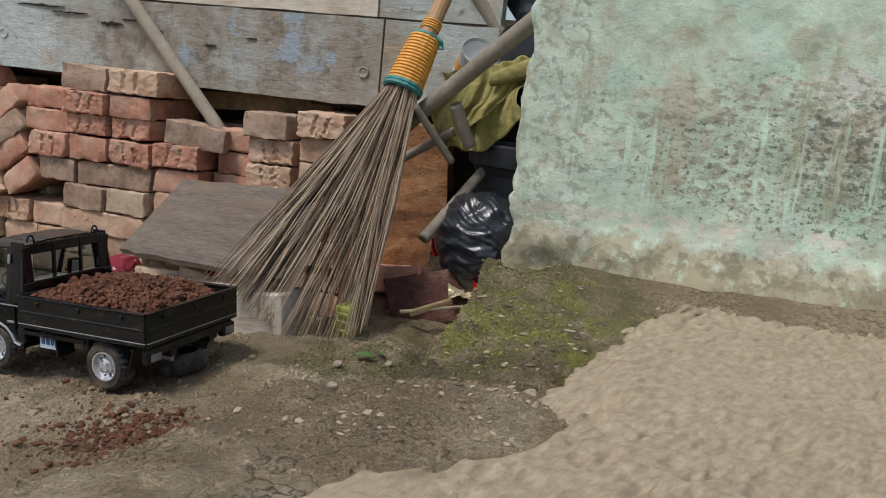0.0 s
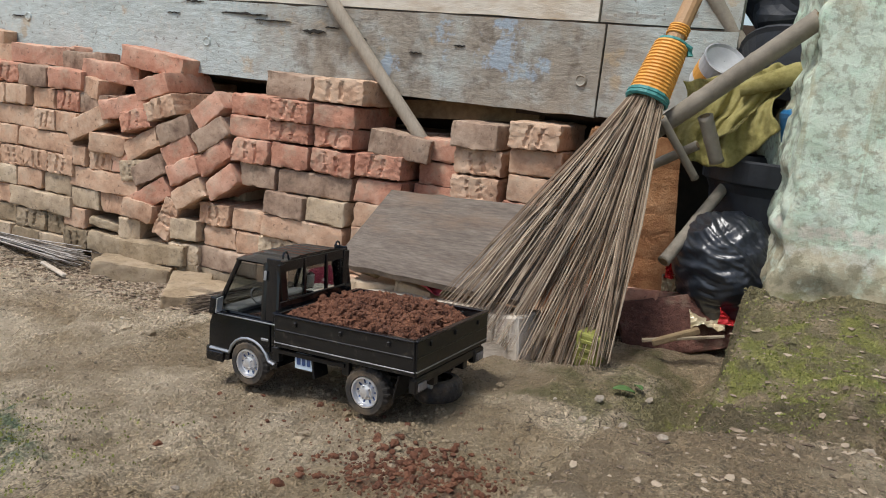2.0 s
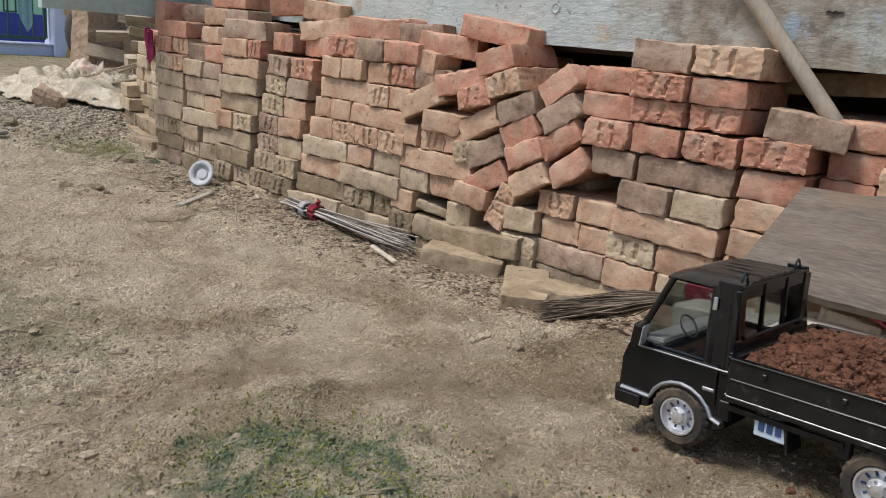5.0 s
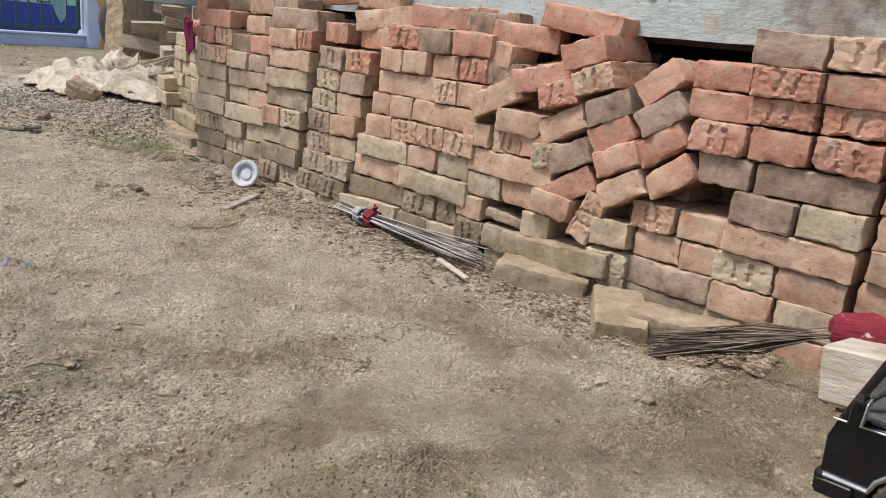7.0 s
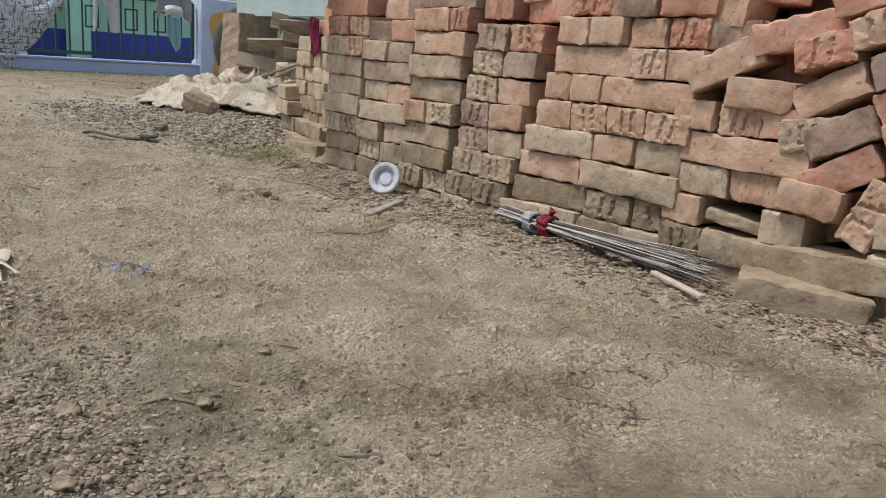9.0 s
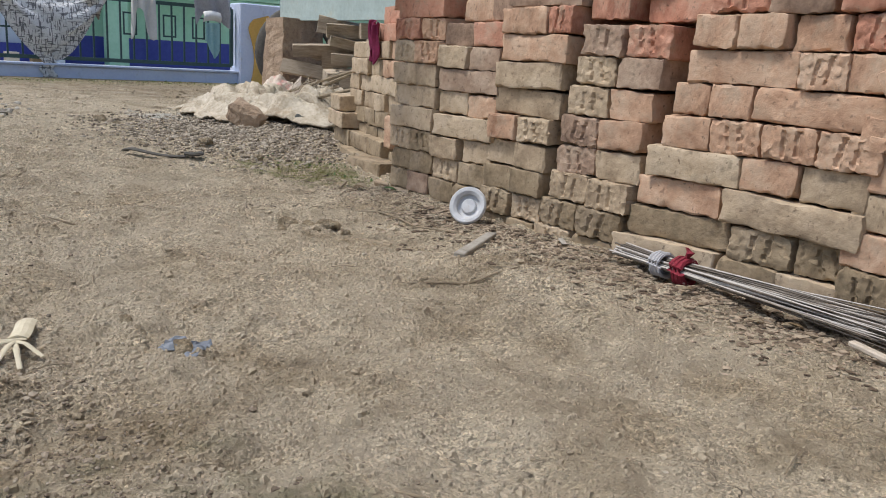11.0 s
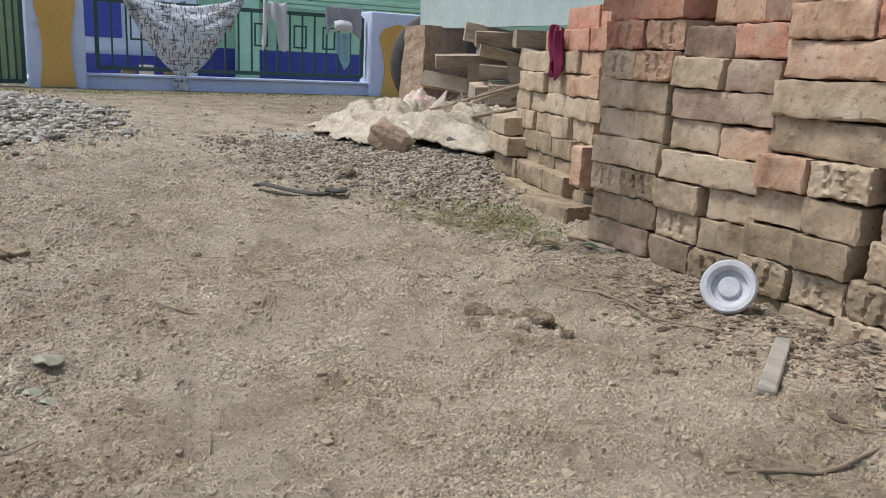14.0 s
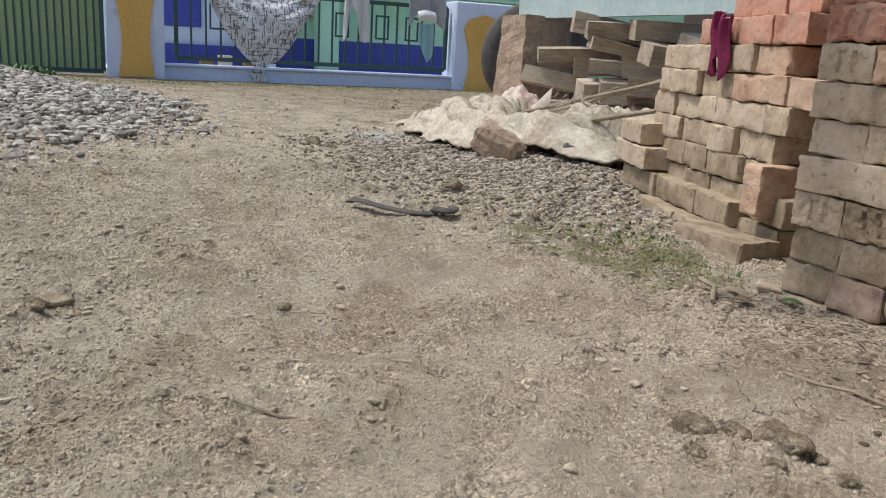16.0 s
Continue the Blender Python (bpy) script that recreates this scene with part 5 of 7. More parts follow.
def kind_of(x, z):
    """Red at the top of a stack, paler below, splashed with mud lower down and all over towards the far end."""
    t = z + rnd.gauss(0, 0.035)
    if x > 1.9:
        low, mid, high = 0.16, 0.40, 0.47
    elif x > 1.2:
        low, mid, high = 0.09, 0.22, 0.50
    else:
        low, mid, high = 0.0, 0.08, 0.30
    if rnd.random() < 0.04:
        return 3
    if t > high:
        return 0
    if t > mid:
        return 1
    if t > low:
        return 2 if rnd.random() < 0.8 else 1
    return 2 if rnd.random() < 0.45 else 4


def lay(parent, m, stamp=False, mi=None, size=(1, 1, 1)):
    """One brick, at the pose m in the stack's space."""
    mi = kind_of(m.translation.x, m.translation.z) if mi is None else mi
    ob = new("brick", VARIANTS[(mi, stamp, rnd.randrange(3 if stamp else 5))])
    ob.parent = parent
    flip = pose(0, 0, 0, 0, 0, 180) if rnd.random() < 0.5 else Matrix()
    ob.matrix_basis = m @ flip @ Matrix.Diagonal((*size, 1))
    return ob


PITCH = 0.0615
STACK = pose(-0.7, 1.83, 0, 0, 0, 172.87)     # local x runs along the face to the far end, y towards the yard
stack = thing("brick_stack", "long dry stack of old red and mud-stained bricks", "brick stack", STACK)
WIDTH = {"S": 2.0, "L": 2.6, "M": 1.5, "H": 1.0, "h": 1.0, "t": 1.3, ".": 1.0}


def tier(foot, top, rows, y=0.0, sway=0.010):
    """Courses between a foot (far x, near x, height) and a top line, from the bottom up, each read from the far end.
    S, L, M: bricks laid lengthwise; H, h: plain and stamped ends; t: a thin broken slab; '.': a gap. A digit names the brick's make."""
    rows = rows.split()
    n = len(rows)
    for r, row in enumerate(rows):
        f0, f1 = r / n, (r + 1) / n
        za, zb = foot[2] + (top[2] - foot[2]) * f0, foot[2] + (top[2] - foot[2]) * f1
        f = (f0 + f1) / 2
        a, b = foot[0] + (top[0] - foot[0]) * f, foot[1] + (top[1] - foot[1]) * f
        items = []
        for c in row:
            if c.isdigit():
                items[-1][1] = int(c)
            else:
                items.append([c, None])
        cut = [WIDTH[c] * (1 + (0 if len(items) < 2 else rnd.uniform(-0.07, 0.07))) for c, _ in items]
        x = a + rnd.uniform(-0.006, 0.006)
        tip = rnd.gauss(0, 0.5)
        for (c, mi), u_ in zip(items, cut):
            w = (a - b) * u_ / sum(cut)
            cx, x = x - w / 2, x - w
            if c == ".":
                continue
            yy = y + rnd.uniform(-sway, sway)
            z, hgt = (za + zb) / 2, (zb - za) / BH * rnd.uniform(0.94, 0.975)
            if c == "t":
                lay(stack, pose(cx, yy - BWID / 2, z - 0.008, 0, rnd.gauss(0, 4), rnd.gauss(0, 8)), False, 4, (w / BL, 0.9, 0.45))
            elif c in "SLM":
                lay(stack, pose(cx, yy - BWID / 2, z, rnd.gauss(0, 0.5), tip + rnd.gauss(0, 0.5), rnd.gauss(0, 1.2)), False, mi, (w / BL * 0.972, 1, hgt))
            else:
                lay(stack, pose(cx, yy - BL / 2, z, tip + rnd.gauss(0, 0.6), rnd.gauss(0, 0.5), 90 + rnd.gauss(0, 1.6)), c == "h", mi, (1, w / BWID * 0.945, hgt))


# far to near
tier((2.722, 2.515, -0.055), (2.710, 2.483, 0.550), "HH HH HH hh S HH S hh hh S0")
tier((2.522, 2.290, -0.055), (2.482, 2.222, 0.478), "HH Hh hH HH S HH S3 HH3 H3H0")
tier((2.300, 2.083, -0.050), (2.222, 1.985, 0.575), "HH hh HH HH Hh S S S1 Sh S3")
tier((2.082, 1.830, -0.045), (1.975, 1.735, 0.474), "hH hh hh hH h3H hH hH3 h3h0")
tier((1.836, 1.318, -0.008), (1.655, 1.288, 0.556), "SHH Sh4h4 SL SHH Hhhh HHL LhH HHHh hH3H")
tier((1.346, 1.030, -0.035), (1.348, 1.065, 0.338), ".S4 h4S4 HtH LSh L HhH")
tier((0.825, 0.625, -0.005), (0.826, 0.602, 0.242), "S4 S3 HH hH")
tier((0.640, 0.360, -0.010), (0.612, 0.360, 0.305), "HH HH h2H S H3H2")
tier((0.690, 0.360, 0.305), (0.735, 0.358, 0.432), "HS hHh")
tier((0.737, 0.356, 0.434), (0.752, 0.362, 0.545), "Hhh HhH", sway=0.014)
tier((0.632, 0.335, 0.547), (0.638, 0.340, 0.610), "H3h1")
tier((0.350, 0.230, 0.0), (0.352, 0.215, 0.440), "H H H H H H h")
tier((0.215, 0.100, 0.03), (0.205, 0.100, 0.490), "H0 H0 H0 H0 H0 H0 H0 H0", y=-0.06)
tier((0.095, -0.028, -0.015), (0.108, -0.018, 0.543), "H H H H H H h1 h1 H3", y=-0.02)
tier((-0.038, -0.172, 0.0), (-0.038, -0.165, 0.560), "H H H H H H H1 H1 h1", y=-0.02)
# the slumped part: brick ends slid over one another at a slant: place along the face, height, slant, width, make
for x_, z_, a_, w_, mi_ in ((1.056, 0.432, 15, 1.0, 0), (1.036, 0.366, 27, 1.25, 1), (1.003, 0.303, 27, 1.15, 3), (0.996, 0.241, 28, 1.3, 0), (0.939, 0.172, 66, 1.1, 1),
                            (0.922, 0.429, 24, 1.08, 3), (0.904, 0.375, 28, 1.06, 0), (0.872, 0.317, 26, 1.06, 0), (0.858, 0.257, 30, 1.06, 1),
                            (0.806, 0.486, 39, 0.98, 0), (0.792, 0.424, 34, 1.04, 3), (0.782, 0.366, 36, 1.08, 0), (0.749, 0.306, 34, 1.04, 0),
                            (1.009, 0.535, 19, 1.05, 0), (0.968, 0.480, 19, 1.0, 1), (1.172, 0.356, -3, 1.25, 1), (1.060, 0.300, 6, 1.0, 2), (1.035, 0.182, -6, 1.1, 1), (0.868, 0.030, 0, 1.0, 4), (0.872, 0.092, 2, 1.0, 2), (0.868, 0.150, 3, 0.9, 2)):
    lay(stack, pose(x_, rnd.uniform(0.008, 0.024) - BL / 2, z_, a_ + rnd.gauss(0, 1), rnd.gauss(0, 2), 90 + rnd.gauss(0, 3)), w_ == 1.0 or a_ == 66, mi_, (1, w_, 1.02))
# bricks behind the slump that close its gaps
for x_, z_ in ((0.80, 0.26), (0.90, 0.20), (1.0, 0.17), (0.95, 0.12), (1.08, 0.22), (1.10, 0.30), (0.88, 0.40), (1.0, 0.46), (1.12, 0.40), (0.84, 0.12), (1.2, 0.47), (1.28, 0.42), (1.19, 0.41), (1.10, 0.36), (0.88, 0.05), (0.88, 0.11), (0.95, 0.20), (1.05, 0.12)):
    lay(stack, pose(x_, -0.10 - BL / 2, z_, rnd.gauss(14, 6), 0, 90 + rnd.gauss(0, 4)), False, rnd.choice((0, 1, 2)))
# bricks thrown on top or lying at the foot, lengthwise: place, height, slant, turn, length, depth, make
for x_, z_, a_, t_, l_, y_, mi_ in ((1.069, 0.600, -7, 6, 1.0, -0.05, 0), (1.120, 0.470, 14, 10, 0.80, 0.0, 0), (1.254, 0.408, 26, 8, 0.72, 0.015, 1), (1.243, 0.556, -4, 22, 0.80, -0.05, 0), (1.348, 0.578, 2, 14, 0.68, -0.06, 3),
                                    (1.545, 0.585, 0, 26, 0.85, -0.06, 0), (1.750, 0.567, 6, 4, 1.08, -0.05, 1), (1.756, 0.512, 2, -6, 0.85, -0.05, 0), (1.640, 0.53, 1, 6, 0.62, -0.05, 0), (1.824, 0.622, -5, 20, 0.65, -0.08, 1), (1.986, 0.634, 6, 40, 0.9, -0.09, 0),
                                    (1.93, 0.515, 0, 0, 0.5, -0.03, 0), (2.316, 0.640, 0, -4, 1.15, -0.07, 0), (2.505, 0.584, 2, 30, 0.8, -0.07, 3), (2.370, 0.577, 1, 8, 0.62, -0.05, 1), (2.240, 0.577, 1, 4, 0.62, -0.05, 3), (2.375, 0.512, 1, 2, 0.64, -0.04, 1), (2.265, 0.513, 1, 2, 0.6, -0.04, 3),
                                    (2.640, 0.582, 0, 10, 0.7, -0.09, 0), (1.267, 0.462, 0, 8, 0.55, -0.02, 3), (1.290, 0.512, -8, 0, 0.55, -0.02, 1), (0.972, 0.072, 4, 3, 1.05, 0.035, 4), (1.003, 0.010, 3, -3, 1.05, 0.045, 4), (0.247, 0.464, -6, 12, 0.72, -0.01, 3), (1.42, 0.592, 0, 30, 0.8, -0.16, 0)):
    lay(stack, pose(x_, y_ - BWID / 2, z_, 0, a_, t_), False, mi_, (l_, 1, 1.03))
# a brick stood on its side at the far corner
lay(stack, pose(2.70, -0.12, 0.565, 90, 0, 86), False, 0, (1, 1, 1.5))

# the low end of the stack, turned away from the yard
TAIL = pose(-3.62, 2.40, 0, 0, 0, 158.2)
tail = thing("brick_stack", "low stepped end of the dry brick stack, mossy at its foot", "brick stack", TAIL)
def course(z, s0, items, y=0.0, mi=None):
    """A run of bricks of the low end from s0 on towards its near end."""
    s = s0
    for c in items:
        w = {"S": 0.225, "H": 0.125, "h": 0.125, "n": 0.09, "m": 0.16}[c]
        kind = mi if mi is not None else (4 if z < 0.20 else 0 if z > 0.43 else rnd.choice((0, 1)) if s < 0.26 and z > 0.33 else 2)
        if c in "Sm":
            lay(tail, pose(s - w / 2, y - BWID / 2 + rnd.uniform(-0.008, 0.008), z, 0, rnd.gauss(0, 0.6), rnd.gauss(0, 1.2)), False, mi=kind, size=(w / BL * 0.98, 1, 1.04))
        else:
            lay(tail, pose(s - w / 2, y - BL / 2 + rnd.uniform(-0.008, 0.008), z, 0, 0, 90 + rnd.gauss(0, 1.2)), c == "h", mi=kind, size=(1, w / BWID * 0.97, 1.06))
        s -= w


course(0.03, 0.62, "SSS", 0.0)
course(0.095, 0.62, "SHSH", 0.0)
course(0.158, 0.66, "HHHmH", 0.0)
course(0.218, 0.61, "mmHm", 0.0)
course(0.278, 0.63, "HSSn", 0.0)
course(0.338, 0.60, "SmSH", 0.0)
course(0.400, 0.607, "SnmH", 0.0)
course(0.462, 0.42, "HSH", 0.0)
course(0.522, 0.30, "SH", -0.02)
course(0.062, 0.70, "SSm", 0.04, 4)
course(0.002, 0.50, "SS", 0.075, 4)
course(0.128, 0.73, "S", 0.065, 2)
course(0.190, 0.71, "m", 0.06, 2)
lay(tail, pose(-0.005, 0.0, 0.135, 0, 90, 4), False, mi=1, size=(0.50, 0.9, 1.1))
lay(tail, pose(0.02, 0.075, 0.012, 0, 0, 14), False, mi=4)

# bricks behind the faces, out of reach, so that no light comes through
def filler(name, parent, cells, mats, label):
    bm = bmesh.new()
    for x, y, z in cells:
        box(BL * 0.98, BWID * 1.9, BH * 1.02, pose(x, y, z, rnd.gauss(0, 1), rnd.gauss(0, 1), rnd.gauss(0, 2)), 0.004, bm)
    ob = part(name, bm, mats, parent, label)
    ob["kind"] = "stuff"


filler("brick_core", stack, [(0.10 + 0.214 * i, -0.335, PITCH * (j + 0.5)) for i in range(13) for j in range(9 if i > 4 else 8)], BRICKS[1], "bricks behind the face of the stack")
filler("brick_core", tail, [(-0.02 + 0.214 * i, -0.32, PITCH * (j + 0.5)) for i in range(3) for j in range(7)], BRICKS[2], "bricks behind the face of the stack")


def loose_brick(m, mi, label, stamp=False):
    ob = new("loose_brick", VARIANTS[(mi, stamp, 1)])
    ob.matrix_basis = m
    return tagged(ob, label, "brick", group="loose bricks")


# ---- things by the corner and before the stack ----
loose_brick(pose(-1.46, 1.80, ground_at(-1.46, 1.80) + 0.012, 2, -3, 118), 4, "single mossy brick lying on the earth")
dark_brick = loose_brick(pose(-0.235, 1.565, 0.228, 74, -15, 8), 0, "dark red brick leaning in the rubbish corner")
dark_brick.data = dark_brick.data.copy()
dark_brick.data.materials[0] = DARKBRICK
loose_brick(pose(-0.34, 1.64, 0.235, 8, 10, 150), 0, "broken red brick under the broom")
loose_brick(pose(-0.34, 1.66, 0.17, 0, 0, 170), 1, "broken red brick under the broom")
loose_brick(pose(-1.34, 1.83, 0.02, 0, 0, 10), 4, "half-buried mossy brick lying on the earth")
loose_brick(pose(-0.86, 1.66, 0.17, 0, 4, 100), 2, "muddy brick propping the grey board")
loose_brick(pose(-0.70, 1.62, 0.185, 0, 4, 60), 2, "muddy brick propping the grey board")
loose_brick(pose(-1.70, 1.90, 0.02, 0, 3, 20), 4, "half-buried mossy brick lying on the earth")

# squared timber lying on the earth
tb = pose(-0.745, 1.487, 0.163, 0, -8.6, -21.5)
bm = box(0.585, 0.085, 0.088, None, 0.004)
bmesh.ops.subdivide_edges(bm, edges=[e for e in bm.edges if e.calc_length() > 0.3], cuts=14, use_grid_fill=True)
rough_up(bm, 0.004, 18, 3.0)
timber = part("timber_beam", bm, TIMBER)
timber.matrix_basis = tb
tagged(timber, "pale sawn square timber lying before the bricks", "timber")

# weathered board leaning on the timber
o_, ex_, ey_ = Vector((-0.95, 1.575, 0.232)), Vector((0.445, -0.207, 0.041)), Vector((0.05, 0.185, 0.142))
nz_ = ex_.cross(ey_).normalized()
bm = bmesh.new()
n_ = 16
rows_ = []
for i in range(n_ + 1):
    a = o_ + ex_ * (i / n_)
    j0, j1 = 0.006 * noise.noise(Vector((i * 0.7, 1, 0))), 0.008 * noise.noise(Vector((i * 0.9, 5, 0)))
    rows_.append([bm.verts.new(a + ey_ * j0 * 5), bm.verts.new(a + ey_ * (1 + j1 * 3)), bm.verts.new(a + ey_ * (1 + j1 * 3) - nz_ * 0.016), bm.verts.new(a + ey_ * j0 * 5 - nz_ * 0.016)])
for a, b in zip(rows_, rows_[1:]):
    for k in range(4):
        bm.faces.new((a[k], a[(k + 1) % 4], b[(k + 1) % 4], b[k]))
bm.faces.new(rows_[0])
bm.faces.new(rows_[-1][::-1])
lie = Matrix.Translation(o_) @ Matrix((ex_.normalized(), nz_.cross(ex_).normalized(), nz_)).transposed().to_4x4()
bmesh.ops.transform(bm, matrix=lie.inverted(), verts=bm.verts)
wood_board = part("wooden_board", bm, BOARDWOOD)
wood_board.matrix_basis = lie
tagged(wood_board, "grey weathered wooden board propped on timber", "board")
part("batten", box(0.06, 0.20, 0.035, lie.inverted() @ Matrix.Translation(o_ + ex_ * 0.16 + ey_ * 0.5 - nz_ * 0.036) @ pose(0, 0, 0, 36, 0, -25), 0.003), BOARDEDGE, wood_board, "rough batten nailed under the board")
part("batten", box(0.05, 0.20, 0.03, lie.inverted() @ Matrix.Translation(o_ + ex_ * 0.55 + ey_ * 0.5 - nz_ * 0.036) @ pose(0, 0, 0, 36, 0, -25), 0.003), BOARDEDGE, wood_board, "rough batten nailed under the board")


# brooms of palm ribs
def bristles(bm, root, tips, r_root, n, thick=0.0014, bend=0.02, seg=4, spread_fn=None):
    for k in range(n):
        a = 2 * math.pi * rnd.random()
        q = r_root * math.sqrt(rnd.random())
        p0 = root + Vector((q * math.cos(a), q * math.sin(a), 0))
        f = 0.5 + 0.5 * math.cos(a) * q / r_root
        f = min(1.0, max(0.0, 0.5 + 0.5 * math.copysign(abs(2 * f - 1) ** 0.75, f - 0.5) + rnd.gauss(0, 0.05)))
        p2 = tips(f, rnd.random())
        mid = (p0 + p2) / 2 + Vector((rnd.gauss(0, bend), rnd.gauss(0, bend), rnd.gauss(0, bend * 0.6)))
        r = thick * rnd.uniform(0.6, 1.3)
        sweep([p0, p0.lerp(mid, 0.5), mid, mid.lerp(p2, 0.55), p2], [r, r, r, r * 0.8, r * 0.45], seg, bm)
    return bm


broom = thing("yard_broom", "big palm-rib yard broom standing on its bristles, orange cord binding", "broom")
neck = Vector((-0.348, 1.562, 0.640))
top_ = Vector((-0.262, 1.70, 0.955))
axis_ = (top_ - neck).normalized()


def big_tip(a, b):
    s = a * 2 - 1
    x = min(-0.335, -0.469 + 0.162 * s + rnd.gauss(0, 0.010))
    y = 1.355 + 0.05 * (b - 0.5) + rnd.gauss(0, 0.006)
    z = float(np.interp(x, [-0.66, -0.57, -0.50, -0.44, -0.39, -0.30], [0.25, 0.225, 0.18, 0.162, 0.172, 0.21]))
    return Vector((x, y, z + abs(rnd.gauss(0, 0.012))))


part("bristles", bristles(bmesh.new(), neck, big_tip, 0.033, 250, 0.0016, 0.008), BRISTLE, broom, "grey-brown palm-rib bristles")


def along(t):
    return neck + axis_ * t


def coil(t0, t1, r0, r1, turns, wire, bm):
    n = turns * 14
    s = axis_.cross(Vector((1, 0, 0))).normalized()
    w = axis_.cross(s)
    pts = []
    for i in range(n + 1):
        f = i / n
        a = 2 * math.pi * turns * f
        r = r0 + (r1 - r0) * f
        pts.append(along(t0 + (t1 - t0) * f) + r * (math.cos(a) * s + math.sin(a) * w))
    return sweep(pts, wire, 6, bm)


part("binding_core", sweep([along(-0.004), along(0.03), along(0.095), along(0.112)], [0.034, 0.033, 0.028, 0.022], 16), ORANGE_CORD, broom)
part("orange_binding", coil(0.0, 0.105, 0.035, 0.028, 15, 0.0038, bmesh.new()), ORANGE_CORD, broom, "wound orange cord")
part("teal_binding", coil(-0.012, 0.002, 0.035, 0.035, 2, 0.0055, bmesh.new()), TEAL_CORD, broom, "teal cord round the neck")
part("teal_knot", sweep([along(0.108) + Vector((0.02, -0.012, 0)), along(0.115) + Vector((0.03, -0.008, -0.012)), along(0.10) + Vector((0.036, -0.004, -0.012))], 0.006, 6), TEAL_CORD, broom, "teal cord knot")
part("teal_binding", coil(0.103, 0.112, 0.026, 0.025, 1, 0.0045, bmesh.new()), TEAL_CORD, broom, "teal cord round the neck")
part("handle", sweep([along(0.10), along(0.16), along(0.33)], [0.017, 0.0165, 0.016], 14), TANWOOD, broom, "tan wooden handle")
part("handle_cord", coil(0.125, 0.145, 0.018, 0.018, 4, 0.0022, bmesh.new()), ORANGE_CORD, broom)

small = thing("hand_broom", "small palm-rib broom with a red dotted rag tied round its head", "broom")
sb = Vector((-1.03, 1.66, 0.155))
part("bristles", bristles(bmesh.new(), sb, lambda a, b: Vector((-1.275 + 0.07 * (b - 0.5), 1.57 + 0.13 * b, ground_at(-1.25, 1.62) + 0.006 + 0.055 * a)), 0.022, 260, 0.0013, 0.012), DARKRIB, small, "dry palm-rib bristles")
bm = sweep([sb + Vector((-0.012, 0.003, 0)), sb + Vector((0.0, 0, 0.004)), sb + Vector((0.04, -0.012, 0.012)), sb + Vector((0.075, -0.02, 0.018)), sb + Vector((0.085, -0.022, 0.02))], [0.016, 0.028, 0.033, 0.029, 0.016], 20)
bmesh.ops.subdivide_edges(bm, edges=list(bm.edges), cuts=1, use_grid_fill=True)
part("rag", rough_up(bm, 0.006, 45, 2.0), RED_CLOTH, small, "red rag with white dots")

bundle = thing("stick_bundle", "thin bundle of dry palm ribs tied with red and white", "stick bundle")
b0, b1 = Vector((-2.46, 1.985, 0.022)), Vector((-1.84, 1.865, 0.020))
bm = bmesh.new()
for k_ in range(110):
    off = Vector((0, rnd.gauss(0, 0.011), abs(rnd.gauss(0.004, 0.010))))
    t0 = rnd.uniform(0, 0.05)
    fan = Vector((0, rnd.gauss(0, 0.028), abs(rnd.gauss(0, 0.008))))
    p = [b0.lerp(b1, t0) + off * 0.9, b0.lerp(b1, 0.22) + off * 0.75, b0.lerp(b1, 0.6) + off + fan * 0.4, b0.lerp(b1, rnd.uniform(0.85, 1.0)) + off + fan]
    sweep(p, [0.0018, 0.0018, 0.0015, 0.0009], 4, bm)
part("ribs", bm, RIB, bundle)
d_ = (b1 - b0).normalized()
def tie(t, wire, turns, mat_, label):
    """Cord wound round the bundle."""
    c = b0.lerp(b1, t) + Vector((0, 0, 0.006))
    up = Vector((0, 0, 1))
    sd = d_.cross(up).normalized()
    pts = []
    for i in range(turns * 14 + 1):
        a = 2 * math.pi * i / 14
        pts.append(c + d_ * (0.028 * (i / (turns * 14) - 0.5)) + sd * 0.024 * math.cos(a) + up * 0.021 * math.sin(a))
    return part("tie", rough_up(sweep(pts, wire, 6), 0.003, 60, t * 9), mat_, bundle, label)


tie(0.20, 0.0040, 4, GREYCLOTH, "grey string tie")
tie(0.285, 0.0060, 3, RED_CLOTH, "red rag tie")
part("knot", rough_up(sweep([b0.lerp(b1, 0.285) + Vector((0, 0, 0.026)), b0.lerp(b1, 0.29) + Vector((0.004, 0, 0.040)), b0.lerp(b1, 0.28) + Vector((0.0, 0.006, 0.048))], [0.006, 0.009, 0.004], 8), 0.004, 60, 3.0), RED_CLOTH, bundle, "red rag knot")
tagged(part("split_stick", box(0.14, 0.014, 0.008, pose(-1.87, 1.775, ground_at(-1.87, 1.775) + 0.010, 0, 2, -24), 0.002), TIMBER), "pale split stick lying on the earth", "stick")

# pole leaning against the planks
bm = sweep([(-0.862, 1.935, 0.440), (-0.92, 1.945, 0.505), (-1.0, 1.955, 0.593), (-1.155, 1.972, 0.765), (-1.40, 1.985, 1.06)], [0.0165, 0.017, 0.0165, 0.0165, 0.015], 14)
tagged(part("leaning_pole", bm, POLE, smooth=True), "weathered grey pole leaning against the plank wall", "pole")

